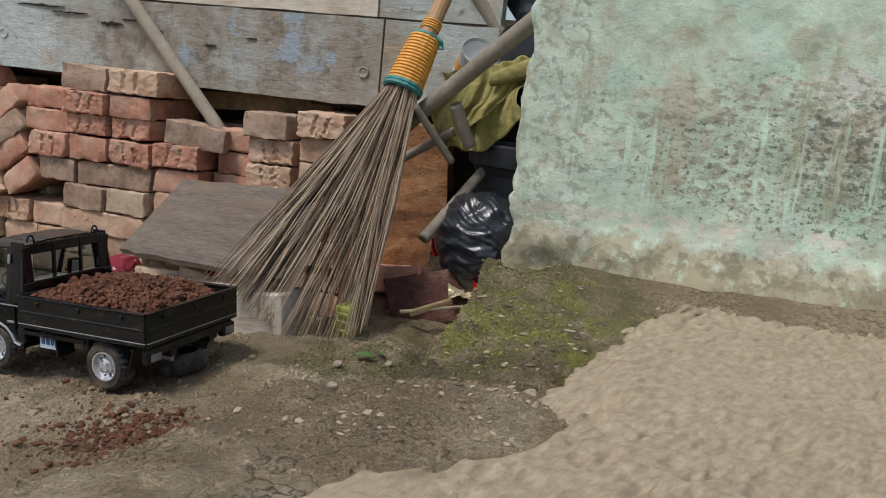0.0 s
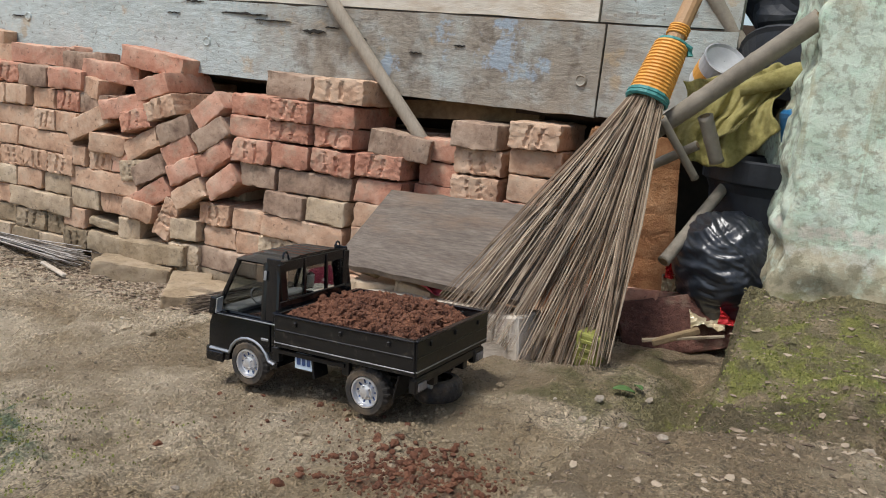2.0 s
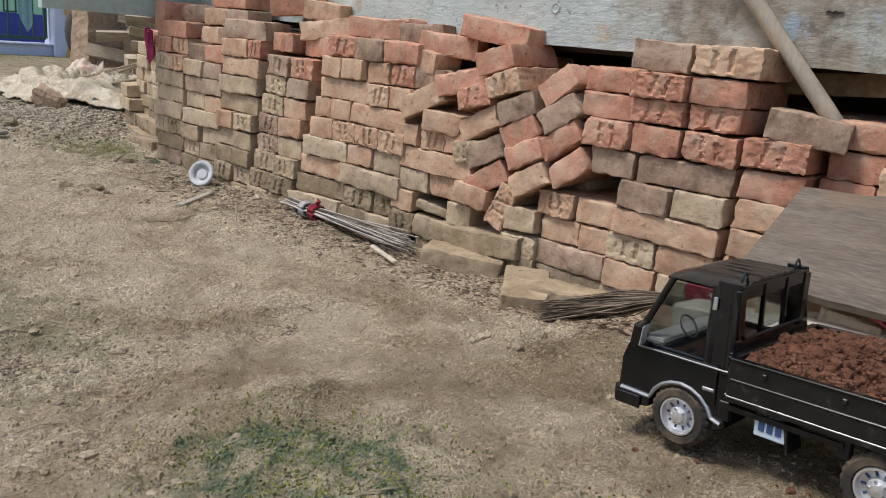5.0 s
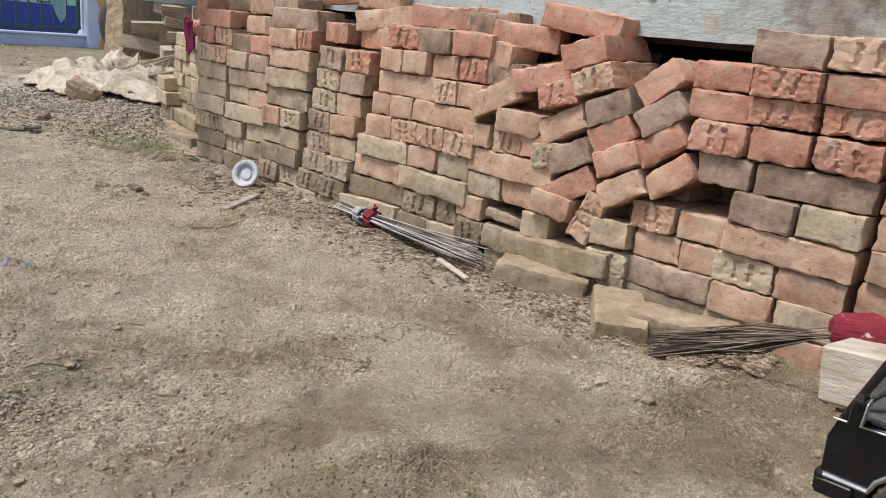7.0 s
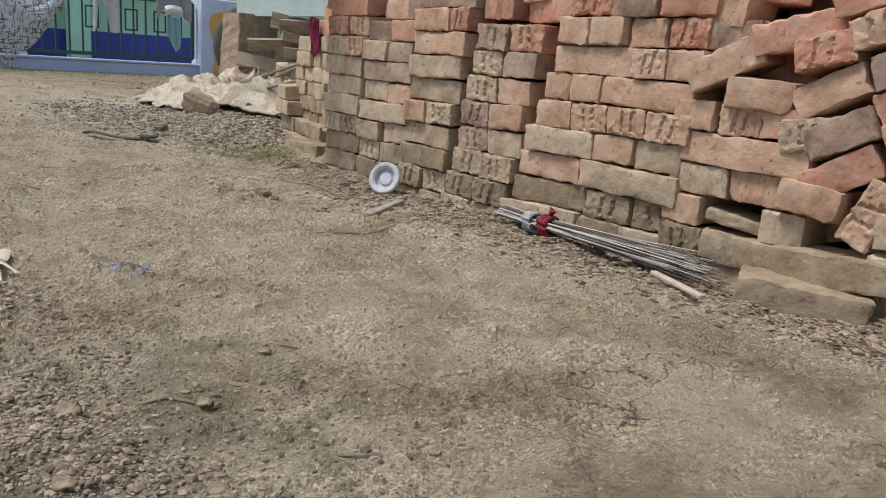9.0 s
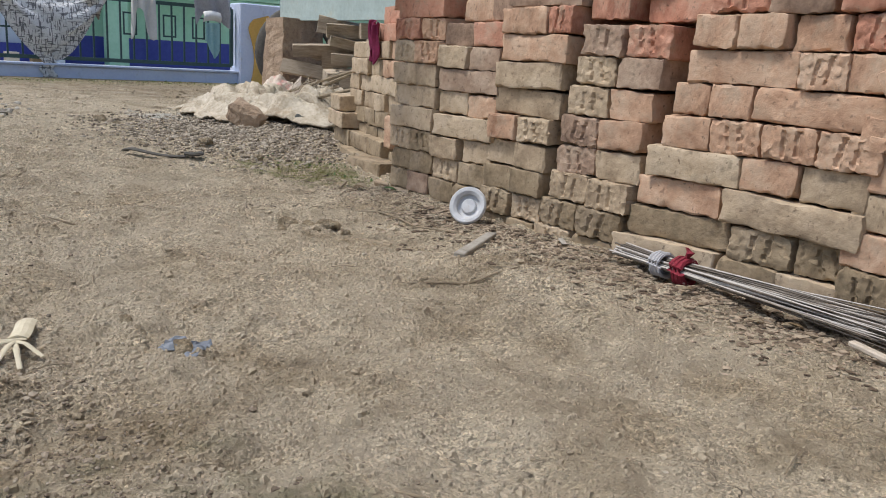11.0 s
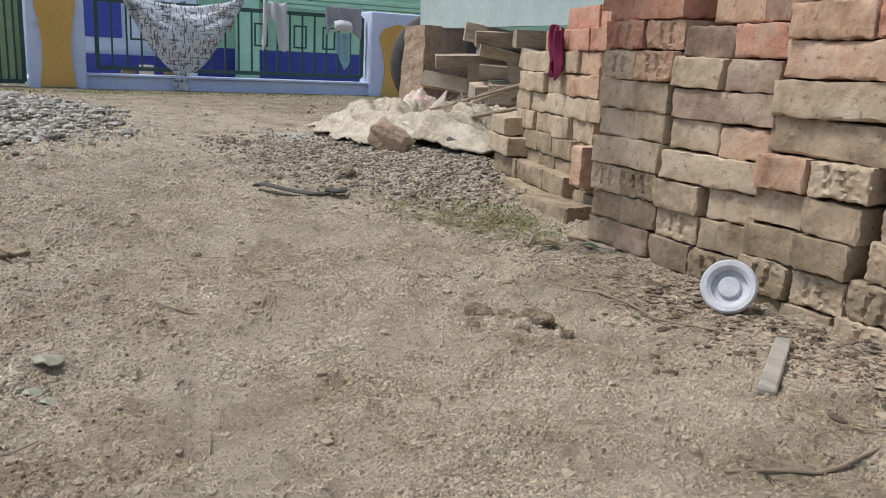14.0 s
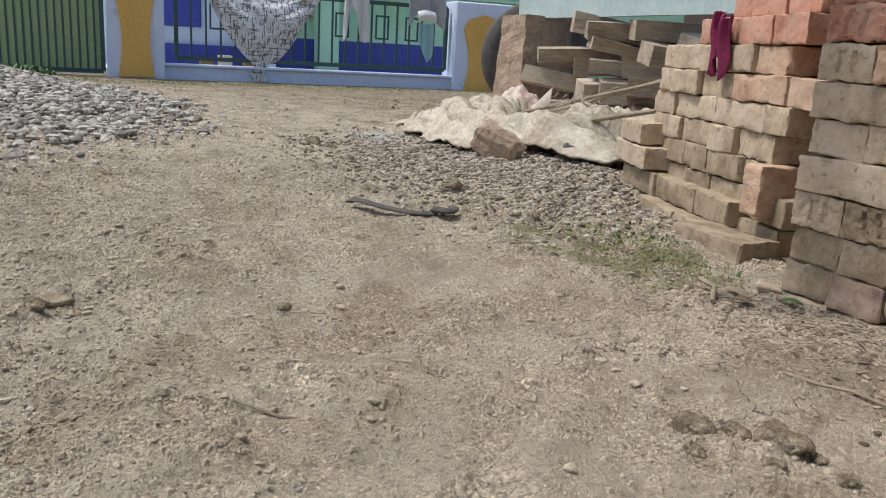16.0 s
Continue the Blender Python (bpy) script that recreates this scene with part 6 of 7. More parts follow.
# rubbish corner between broom and green wall
def bamboo(a, b, r, label, seg=14):
    a, b = Vector(a), Vector(b)
    t = thing("bamboo_pole", label, "bamboo pole")
    d = (b - a)
    bm = bmesh.new()
    pts, rad = [], []
    n = max(2, int(d.length / 0.11))
    for i in range(n + 1):
        f = i / n
        for e, k in ((-0.008, 1.0), (0.0, 1.07), (0.008, 1.0)):
            g = f + e / d.length
            if 0 <= g <= 1:
                pts.append(a + d * g)
                rad.append(r * k)
    sweep(pts, rad, seg, bm)
    part("culm", bm, BAMBOO, t, smooth=True)
    ez = d.normalized()
    part("hollow_end", rod(b - ez * 0.002, b + ez * 0.0012, r * 0.7, seg=12), BOARDEDGE, t, "cut end of the bamboo")
    return t


bamboo((-0.345, 1.60, 0.565), (-0.095, 1.488, 0.788), 0.0165, "grey bamboo pole resting across the rubbish corner")
bamboo((-0.245, 1.60, 0.500), (-0.318, 1.535, 0.605), 0.0075, "short grey bamboo stub leaning in the corner")
bamboo((-0.36, 1.66, 0.49), (-0.25, 1.62, 0.56), 0.009, "short grey bamboo stub leaning in the corner")
bamboo((-0.212, 1.60, 0.535), (-0.245, 1.57, 0.615), 0.013, "short brown bamboo stub leaning in the corner")
bamboo((-0.19, 1.85, 0.755), (-0.345, 1.86, 0.96), 0.016, "tan bamboo pole leaning behind the broom")
bamboo((-0.182, 1.70, 0.492), (-0.276, 1.535, 0.349), 0.0115, "tan wooden pole leaning low in the corner")

bin_ = thing("black_bucket", "dull black plastic bucket with a folded rim", "bucket", pose(-0.09, 1.76, 0.235))
bm = lathe([(0.10, 0.0), (0.115, 0.10), (0.125, 0.24), (0.135, 0.262), (0.137, 0.30), (0.128, 0.302), (0.122, 0.24), (0.095, 0.01)], 28)
part("pail", bm, BINPLASTIC, bin_)
part("rim_band", lathe([(0.130, 0.255), (0.142, 0.262), (0.144, 0.302), (0.138, 0.306)], 28), BINPLASTIC, bin_)
tub = thing("black_tub", "black plastic tub tipped above the bucket", "tub", pose(-0.065, 1.80, 0.715, -25, 18, 0))
part("tub_wall", lathe([(0.06, -0.10), (0.10, -0.06), (0.135, 0.0), (0.142, 0.006), (0.14, 0.012), (0.13, 0.005), (0.095, -0.05), (0.001, -0.09)], 30), BINPLASTIC, tub)
bk2 = thing("black_sack", "black plastic sheet bunched above the tub", "plastic sheet", pose(-0.05, 1.92, 0.87))
bm = bmesh.new()
bmesh.ops.create_icosphere(bm, subdivisions=4, radius=1.0, matrix=Matrix.Diagonal((0.14, 0.09, 0.10, 1)))
part("film", rough_up(bm, 0.03, 16, 4.0), BINPLASTIC, bk2)

# rubbish bag: a slack film with gathered creases
bag = thing("rubbish_bag", "creased shiny black plastic rubbish bag", "rubbish bag", pose(-0.165, 1.60, 0.350))
bm = bmesh.new()
bmesh.ops.create_icosphere(bm, subdivisions=6, radius=1.0)
for v in bm.verts:
    p = v.co.copy()
    # creases run out from the gathered corner by the wall
    ang = math.atan2(p.z + 0.05 + 0.12 * noise.noise(p * 2.0), 1.25 - p.x)
    ridge = abs(noise.noise(Vector((ang * 5.5, p.x * 0.7, p.y * 0.8))))
    fine = abs(noise.noise(Vector((ang * 27.0, p.x * 1.6, p.y * 1.2 + 7))))
    dent = abs(noise.noise(Vector((p.x * 1.5 + p.z, p.y * 1.7, p.z * 3.0 - p.x * 1.6))))
    r = 1.03 - 0.10 * ridge - 0.075 * fine - 0.12 * dent
    v.co = Vector((p.x * 0.104 * r + 0.006, p.y * 0.085 * r, (p.z * 0.112 - 0.015 * p.x) * r - 0.012))
    if p.x > 0.45:
        v.co.z = v.co.z * (1 - 0.75 * (p.x - 0.45) / 0.55) + 0.02 * (p.x - 0.45)
        v.co.x += 0.05 * (p.x - 0.45)
part("film", bm, BAGFILM, bag, smooth=True)

# mustard cloth hung over the tub
def cloth_fn(a, b):
    x = -0.295 + 0.175 * a + 0.012 * math.sin(b * 7)
    drop = 0.165 * b * (0.55 + 0.5 * math.sin(math.pi * (0.15 + 0.75 * a)))
    fold = 0.020 * abs(math.sin(a * 8 + 2.0 * b)) + 0.009 * abs(math.sin(a * 21 + 5 * b)) + 0.010 * abs(noise.noise(Vector((a * 8, b * 4, 4))))
    return (x, 1.665 - 0.04 * b + fold - 0.02 * a, 0.675 + 0.045 * a - drop + 0.012 * noise.noise(Vector((a * 6, b * 6, 1))))


tagged(part("yellow_cloth", thicken(sheet(60, 36, cloth_fn), 0.0015), YELLOW_CLOTH, smooth=True), "crumpled mustard cloth hung over the rubbish", "cloth")
tagged(part("cloth_roll", rough_up(sweep([(-0.19, 1.65, 0.668), (-0.10, 1.655, 0.705), (-0.02, 1.66, 0.722), (0.04, 1.66, 0.73)], [0.012, 0.02, 0.022, 0.018], 14), 0.007, 40, 1.0), YELLOW_CLOTH, smooth=True), "rolled end of the mustard cloth", "cloth")
tagged(part("blue_container", box(0.10, 0.08, 0.085, pose(-0.055, 1.64, 0.610, 0, -14, 10), 0.014, seg=3), BLUE_PLASTIC), "blue plastic container behind the yellow cloth", "container")
can = thing("white_can", "white paint can lying in the corner", "can", pose(-0.235, 1.735, 0.70, 40, 25, 0))
part("can_wall", lathe([(0.001, -0.04), (0.040, -0.04), (0.042, -0.036), (0.041, 0.03), (0.043, 0.034), (0.040, 0.036), (0.037, 0.030), (0.001, 0.028)], 22), WHITE_PLASTIC, can)
part("band", lathe([(0.0415, -0.02), (0.0425, -0.019), (0.0425, 0.004), (0.0415, 0.005)], 22), ORANGE_CORD, can, "orange band")


def wrapper(m, mat_, label, sx=0.05, sy=0.07):
    ob = part("wrapper", thicken(sheet(10, 12, lambda a, b: (sx * (a - 0.5), sy * (b - 0.5), 0.012 * math.sin(a * 5 + b * 3) + 0.006 * noise.noise(Vector((a * 7, b * 7, sx * 100))))), 0.001), mat_)
    ob.matrix_basis = m
    return tagged(ob, label, "wrapper", group="food wrappers")


wrapper(pose(-0.258, 1.625, 0.318, 80, 0, 10), RED_FOIL, "crumpled red foil wrapper beside the bag", 0.03, 0.035)
wrapper(pose(-0.262, 1.622, 0.285, 80, 0, 10), GOLD_FOIL, "crumpled cream foil wrapper beside the bag", 0.028, 0.045)
wrapper(pose(-0.135, 1.535, 0.262, 55, 10, 15), RED_FOIL, "crumpled red foil wrapper under the bag", 0.07, 0.035)
wrapper(pose(-0.185, 1.535, 0.256, 40, -10, 5), GOLD_FOIL, "crumpled cream foil wrapper under the bag", 0.06, 0.04)
wrapper(pose(-0.72, 1.50, 0.245, 4, 8, -20), RED_CLOTH, "strip of red rag on the timber", 0.10, 0.02)
lime = thing("lime_box", "faded lime plastic box among the bristles", "box", pose(-0.372, 1.385, 0.206, 6, 4, -10) @ Matrix.Scale(0.88, 4))
part("shell", box(0.052, 0.045, 0.075, None, 0.005, seg=2), LIME, lime)
for z_ in (-0.016, 0.004, 0.022):
    part("ridge", box(0.034, 0.003, 0.008, pose(0, -0.0235, z_), 0.001), LIME, lime)
tagged(part("stick", rod((-0.29, 1.44, 0.222), (-0.155, 1.47, 0.246), 0.004, 0.003, 6), STRAW), "thin dry twig at the foot of the corner", "twig")
tagged(part("stick", box(0.085, 0.012, 0.012, pose(-0.235, 1.455, 0.235, 0, -20, 20), 0.002), BOARDEDGE), "short splinter of wood in the corner", "splinter")

# ---- things out in the yard ----
lid = thing("plastic_disc", "scuffed white plastic lid leaning against the bricks", "disc", pose(-2.905, 2.01, 0.040, 66, 0, 24) @ Matrix.Scale(0.82, 4))
part("rim", lathe([(0.036, 0.002), (0.044, 0.008), (0.053, 0.009), (0.057, 0.004), (0.056, -0.004), (0.046, -0.004), (0.036, 0.0)], 36), WHITE_PLASTIC, lid)
part("well", lathe([(0.036, 0.001), (0.034, -0.010), (0.024, -0.012), (0.0225, -0.006), (0.020, -0.004), (0.001, -0.004)], 30), WHITE_PLASTIC, lid, "sunken middle")
tagged(part("lath", rough_up(box(0.235, 0.023, 0.010, pose(-2.695, 1.825, ground_at(-2.7, 1.83) + 0.010, 0, 0, -63), 0.002), 0.003, 30, 1.0), SLAT), "grey flat slat lying on the earth", "slat")
bm = bmesh.new()
pts_ = [(-4.27 + 0.14 * t, 1.74 + 0.15 * t - 0.05 * math.sin(math.pi * t), ground_at(-4.2, 1.8) + 0.016 + 0.01 * math.sin(5 * t)) for t in np.linspace(0, 1, 12)]
tagged(part("rubber_strip", sweep(pts_, [0.015] * 12, 8, bm, flat=0.3), GREY_RUBBER), "bent strip of dark old rubber", "rubber strip")
tagged(part("rubber_strip", sweep([(-4.13 + 0.03 * math.sin(3 * t), 1.89 + 0.05 * t, ground_at(-4.1, 1.95) + 0.014) for t in np.linspace(0, 1, 8)], 0.014, 8, None, flat=0.5), GREY_RUBBER), "bent strip of dark old rubber", "rubber strip")
palm = thing("palm_stalk", "pale dry palm strip split into fingers", "palm strip")
p0_, p1_ = Vector((-2.676, 0.942, ground_at(-2.676, 0.942) + 0.010)), Vector((-2.600, 0.906, ground_at(-2.60, 0.906) + 0.012))
sd_ = (p1_ - p0_).cross(Vector((0, 0, 1))).normalized()
part("stalk", thicken(sheet(8, 4, lambda a, b: p0_.lerp(p1_, a) + sd_ * (0.024 * (b - 0.5)) + Vector((0, 0, 0.004 * math.sin(math.pi * b) + 0.002 * math.sin(7 * a)))), 0.0025), PALMSTRIP, palm)
for k_, a_ in enumerate((-62, -38, -12, 14, 44)):
    dr = Matrix.Rotation(radians(a_), 3, "Z") @ (p1_ - p0_).normalized()
    st_ = p1_ + sd_ * (-0.009 + 0.0045 * k_)
    en_ = st_ + dr * rnd.uniform(0.055, 0.08)
    en_.z = ground_at(en_.x, en_.y) + 0.006
    part("finger", sweep([st_, st_.lerp(en_, 0.5) + Vector((0, 0, 0.006)), en_], [0.0038, 0.0036, 0.0028], 6, None, flat=0.4), PALMSTRIP, palm)

# sacks thrown over the heap, with a stone and an old shoe before them
def sack_fn(a, b, lift=0.0, seed=0.0, back=0.55, front=0.0):
    x = -4.40 - 1.80 * a
    y0 = float(np.interp(x, [-6.06, -5.4, -5.0, -4.7, -4.4], [2.86, 2.66, 2.56, 2.62, 2.74])) + front + 0.05 * noise.noise(Vector((a * 9, seed, 1)))
    y = y0 + back * b
    tall = 0.065 + 0.03 * math.sin(5.5 * a + 0.6) + 0.03 * math.sin(13 * a + seed)
    hump = tall * math.sin(math.pi * min(1.0, 0.04 + 0.75 * b)) ** 0.75 * min(1.0, 2.4 * (1 - a) + 0.05, 5 * a + 0.35)
    q = Vector((a * 11 + 1.5 * b, b * 9 - 2 * a, 5 + seed))
    fold = 0.05 * (0.35 - abs(noise.noise(Vector((a * 4 + 3 * b, b * 11 - a * 7, seed))))) + 0.028 * (0.3 - abs(noise.noise(Vector((a * 9 - 4 * b, b * 24 - a * 16, seed + 4))))) + 0.006 * noise.noise(q * 4) + 0.02 * abs(noise.noise(Vector((a * 5 + b * 4, b * 7 - a * 3, 2 + seed)))) + 0.048 * abs(math.sin(13 * b - 7 * a + 3 * noise.noise(Vector((a * 4, b * 4, seed))))) ** 1.5
    edge = min(1.0, 5 * b, 8 * a + 0.2, 9 * (1 - a))
    return (x + 0.04 * noise.noise(Vector((a * 6, b * 5, 8 + seed))), y + 0.05 * noise.noise(Vector((a * 6, b * 5, 11 + seed))), float(height(x, y)) + 0.014 + lift * edge + max(0.0, hump + 1.15 * fold * edge))


tagged(part("sacking", thicken(sheet(190, 80, lambda a, b: sack_fn(a, b, 0.0, 0.0, 0.62, -0.08)), 0.006), SACKING, smooth=True), "heap of dirty cream sacking and cloth", "sacking")
for k_ in range(18):
    a0, b0 = rnd.uniform(0.05, 0.5), rnd.uniform(0.06, 0.7)
    pts_ = [Vector(sack_fn(min(0.97, a0 + 0.45 * t), min(0.9, max(0.08, b0 + 0.25 * (t - 0.5) * (1 if k_ % 2 else -1) + 0.05 * math.sin(9 * t + k_))))) + Vector((0, 0, 0.006)) for t in np.linspace(0, 1, 22)]
    bm = sweep(pts_, [0.012 + 0.030 * math.sin(math.pi * t) * rnd.uniform(0.6, 1.2) for t in np.linspace(0, 1, 22)], 10)
    tagged(part("cloth_fold", rough_up(bm, 0.018, 20, k_), SACKING, smooth=True), "twisted strip of cream cloth on the sacking", "sacking", group="sacking strips")


def sack2(a, b):
    ang = a * math.pi
    r = 0.085 + 0.02 * noise.noise(Vector((a * 4, b * 4, 3)))
    x = -5.66 + 0.26 * (b - 0.5)
    return (x, 3.22 + r * math.cos(ang) * 1.3, 0.03 + 0.20 * math.sin(ang) * (0.5 + 0.5 * math.sin(math.pi * b)) + 0.03 * noise.noise(Vector((a * 7, b * 7, 9))) + 0.02 * (0.3 - abs(noise.noise(Vector((a * 13, b * 5, 2))))))


tagged(part("sack", thicken(sheet(40, 30, sack2), 0.006), PINKSACK, smooth=True), "slumped cream sack with a faded pink print", "sack")
for k_, (a, b, r_) in enumerate((((-5.75, 3.25, 0.05), (-4.28, 2.86, 0.36), 0.009), ((-5.5, 3.0, 0.10), (-4.32, 2.80, 0.33), 0.008), ((-5.1, 2.75, 0.08), (-4.3, 2.74, 0.24), 0.009))):
    ob = part("bamboo_cane", rod(a, b, r_, r_ * 0.8, 8), STRAW)
    tagged(ob, "dry bamboo cane lying over the sacks", "cane", group="bamboo canes")
bm = bmesh.new()
for k_ in range(170):
    p0 = Vector((-4.74 + rnd.gauss(0, 0.08), 2.82 + rnd.gauss(0, 0.05), 0.19 + rnd.gauss(0, 0.035)))
    p1 = p0 + Vector((rnd.gauss(0.02, 0.05), rnd.gauss(-0.05, 0.03), -rnd.uniform(0.06, 0.14)))
    sweep([p0, p0.lerp(p1, 0.5) + Vector((rnd.gauss(0, 0.012), -0.02, 0.02)), p1], [0.0011, 0.0012, 0.0006], 4, bm)
tagged(part("frayed_fibres", bm, SACKING), "frayed cream fibres hanging from the sacking", "fibre", kind="stuff")
bm = bmesh.new()
box(0.20, 0.09, 0.10, None, 0.02, bm)
bmesh.ops.subdivide_edges(bm, edges=list(bm.edges), cuts=2, use_grid_fill=True)
rough_up(bm, 0.012, 30, 1.0)
ob = part("stone", rough_up(bm, 0.05, 6, 4.0), TAN_STONE)
ob.matrix_basis = pose(-4.70, 2.47, 0.08, 10, 22, 20) @ Matrix.Scale(0.85, 4)
tagged(ob, "brown lump of stone before the sacks", "stone")
shoe = thing("old_shoe", "worn dark grey slip-on shoe lying on the gravel", "shoe", pose(-4.53, 2.66, ground_at(-4.53, 2.66) + 0.012, 6, 4, 62) @ Matrix.Scale(0.58, 4))
out_ = [(0.118 * math.cos(t) * 1.0, 0.042 * math.sin(t) * (1.0 + 0.15 * math.cos(t))) for t in np.linspace(0, 2 * math.pi, 28, endpoint=False)]
bm = bmesh.new()
lv = []
for z, k in ((0.0, 0.92), (0.012, 1.0), (0.03, 0.98), (0.055, 0.86), (0.062, 0.80)):
    lv.append([bm.verts.new((x * k, y * k, z + (0.018 * max(0, -x / 0.118) if z > 0.02 else 0))) for x, y in out_])
for a, b in zip(lv, lv[1:]):
    for k in range(28):
        bm.faces.new((a[k], a[(k + 1) % 28], b[(k + 1) % 28], b[k]))
bm.faces.new(lv[0][::-1])
part("upper", bm, DARKLEATHER, shoe, smooth=True)
part("toe_cap", sweep([(0.0, 0, 0.045), (0.04, 0, 0.05), (0.085, 0, 0.040), (0.105, 0, 0.022)], [0.034, 0.036, 0.030, 0.014], 14, None, flat=0.5), DARKLEATHER, shoe, smooth=True)
part("sole", prism([(x * 1.04, y * 1.06) for x, y in out_], -0.008, 0.004, m=pose(0, 0, 0, -90)), GREY_RUBBER, shoe)

# magenta cloth hung on the bricks
ob = part("magenta_cloth", thicken(sheet(14, 22, lambda a, b: (-3.825 - 0.07 * a - 0.006 * math.sin(5 * b), 2.450 + 0.025 * a + 0.012 * math.sin(a * 14 + 2 * b), 0.495 - 0.14 * b * (0.85 + 0.15 * math.sin(9 * a)) - 0.008 * math.sin(7 * a))), 0.004), PURPLE, smooth=True)
tagged(ob, "magenta cloth hung over the end of the brick stack", "cloth")

# split logs stored under the far end of the house
logs = [(-5.63, 0.245, 0.085), (-5.57, 0.40, 0.055), (-5.42, 0.347, 0.09), (-5.386, 0.50, 0.085), (-5.206, 0.41, 0.05), (-5.0, 0.505, 0.09), (-5.09, 0.35, 0.085), (-4.92, 0.39, 0.08), (-5.3, 0.25, 0.09), (-5.1, 0.245, 0.085), (-4.88, 0.27, 0.09),
        (-5.5, 0.14, 0.09), (-5.25, 0.13, 0.095), (-5.0, 0.13, 0.09), (-4.76, 0.30, 0.08), (-4.74, 0.45, 0.085), (-4.78, 0.14, 0.09), (-5.2, 0.50, 0.07), (-5.62, 0.05, 0.09), (-5.38, 0.045, 0.09), (-5.14, 0.045, 0.09), (-4.9, 0.045, 0.09), (-5.55, 0.325, 0.05), (-5.25, 0.335, 0.05)]
for x_, z_, w_ in logs:
    l_ = rnd.uniform(0.42, 0.6)
    k = 4
    bm = bmesh.new()
    wide, tall_, skew = w_ * rnd.uniform(0.75, 1.0), w_ * rnd.uniform(0.45, 0.62), rnd.uniform(-0.25, 0.25)
    rings_ = []
    for i in range(5):
        f = i / 4 - 0.5
        rings_.append([bm.verts.new((l_ * f, wide * (cy_ + skew * cz_), tall_ * cz_ * (1 + 0.2 * cy_ * skew))) for cy_, cz_ in ((1, 1), (-1, 0.9), (-0.95, -1), (1, -0.9))])
    for a, b in zip(rings_, rings_[1:]):
        for j in range(k):
            bm.faces.new((a[j], a[(j + 1) % k], b[(j + 1) % k], b[j]))
    bm.faces.new(rings_[0][::-1])
    bm.faces.new(rings_[-1])
    ob = part("split_log", rough_up(bm, 0.008, 9, x_), LOGWOOD)
    ob.matrix_basis = pose(x_, 3.33 + l_ / 2 + rnd.uniform(-0.06, 0.10), z_, rnd.uniform(-12, 12), rnd.uniform(-7, 9), 56 + rnd.gauss(0, 12))
    tagged(ob, "sawn grey-brown log stacked under the house", "log", group="firewood logs")

# washing on the gate, a tyre behind the pillar
def on_gate(name, nu, nv, fn, mat_, label, cat):
    ob = part(name, thicken(sheet(nu, nv, fn), 0.006), mat_, smooth=True)
    ob.matrix_basis = GATE
    return tagged(ob, label, cat)


def hammock_fn(a, b):
    x = 1.20 + 1.02 * a
    sag = 0.60 * math.sin(math.pi * a) ** 0.9
    top = 0.86 - 0.10 * math.sin(math.pi * a)
    z = top - (sag * b)
    return (x + 0.03 * math.sin(b * 9), 0.05 + 0.10 * math.sin(math.pi * b) * math.sin(math.pi * a) + 0.015 * math.sin(13 * a + 9 * b), z + 0.012 * math.sin(b * 30 + 4 * a))


on_gate("hung_blanket", 34, 26, hammock_fn, WEAVE, "grey patterned blanket slung over the gate", "blanket")
on_gate("blanket_tail", 6, 14, lambda a, b: (1.70 + 0.12 * a + 0.02 * math.sin(b * 12), 0.10 + 0.01 * math.sin(a * 9), 0.24 - 0.22 * b), WEAVE, "end of the patterned blanket on the kerb", "blanket")
on_gate("hung_shirt", 12, 18, lambda a, b: (0.76 + 0.23 * a + 0.03 * b * math.sin(3 * a), 0.04 + 0.03 * math.sin(a * 15 + 2 * b), 0.86 - 0.46 * b * (0.65 + 0.35 * math.sin(7 * a + 1)) + 0.01 * math.sin(a * 21)), PALECLOTH, "pale shirt hung on the gate", "shirt")
on_gate("hung_jacket", 14, 20, lambda a, b: (0.02 + 0.36 * a, 0.05 + 0.035 * math.sin(a * 12 + 2 * b), 0.86 - 0.30 * b * (0.7 + 0.3 * math.sin(5 * a + 2))), GREYCLOTH, "grey jacket hung on the gate", "jacket")
on_gate("hung_towel", 8, 16, lambda a, b: (0.12 + 0.15 * a, 0.03 + 0.02 * math.sin(a * 14 + b), 0.62 - 0.36 * b * (0.75 + 0.25 * math.sin(5 * a))), AQUACLOTH, "aqua towel hung on the gate", "towel")
on_gate("sun_hat", 10, 8, lambda a, b: (0.13 + 0.18 * a, 0.10 + 0.04 * math.sin(math.pi * b), 0.72 - 0.10 * b + 0.02 * math.sin(math.pi * a)), PALECLOTH, "white sun hat hung on the gate", "hat")
tyre_ = part("rubber_ring", lathe([(0.20, -0.06), (0.27, -0.075), (0.33, -0.06), (0.345, -0.03), (0.345, 0.03), (0.33, 0.06), (0.27, 0.075), (0.20, 0.06)], 40, m=Matrix()), GREY_RUBBER, smooth=True)
tyre_.matrix_basis = pose(-6.75, 4.12, 0.36, 90, 0, 60)
tagged(tyre_, "big old rubber tyre standing behind the stone post", "tyre")


# ---- gravel, crumbs, chips, litter and small plants ----


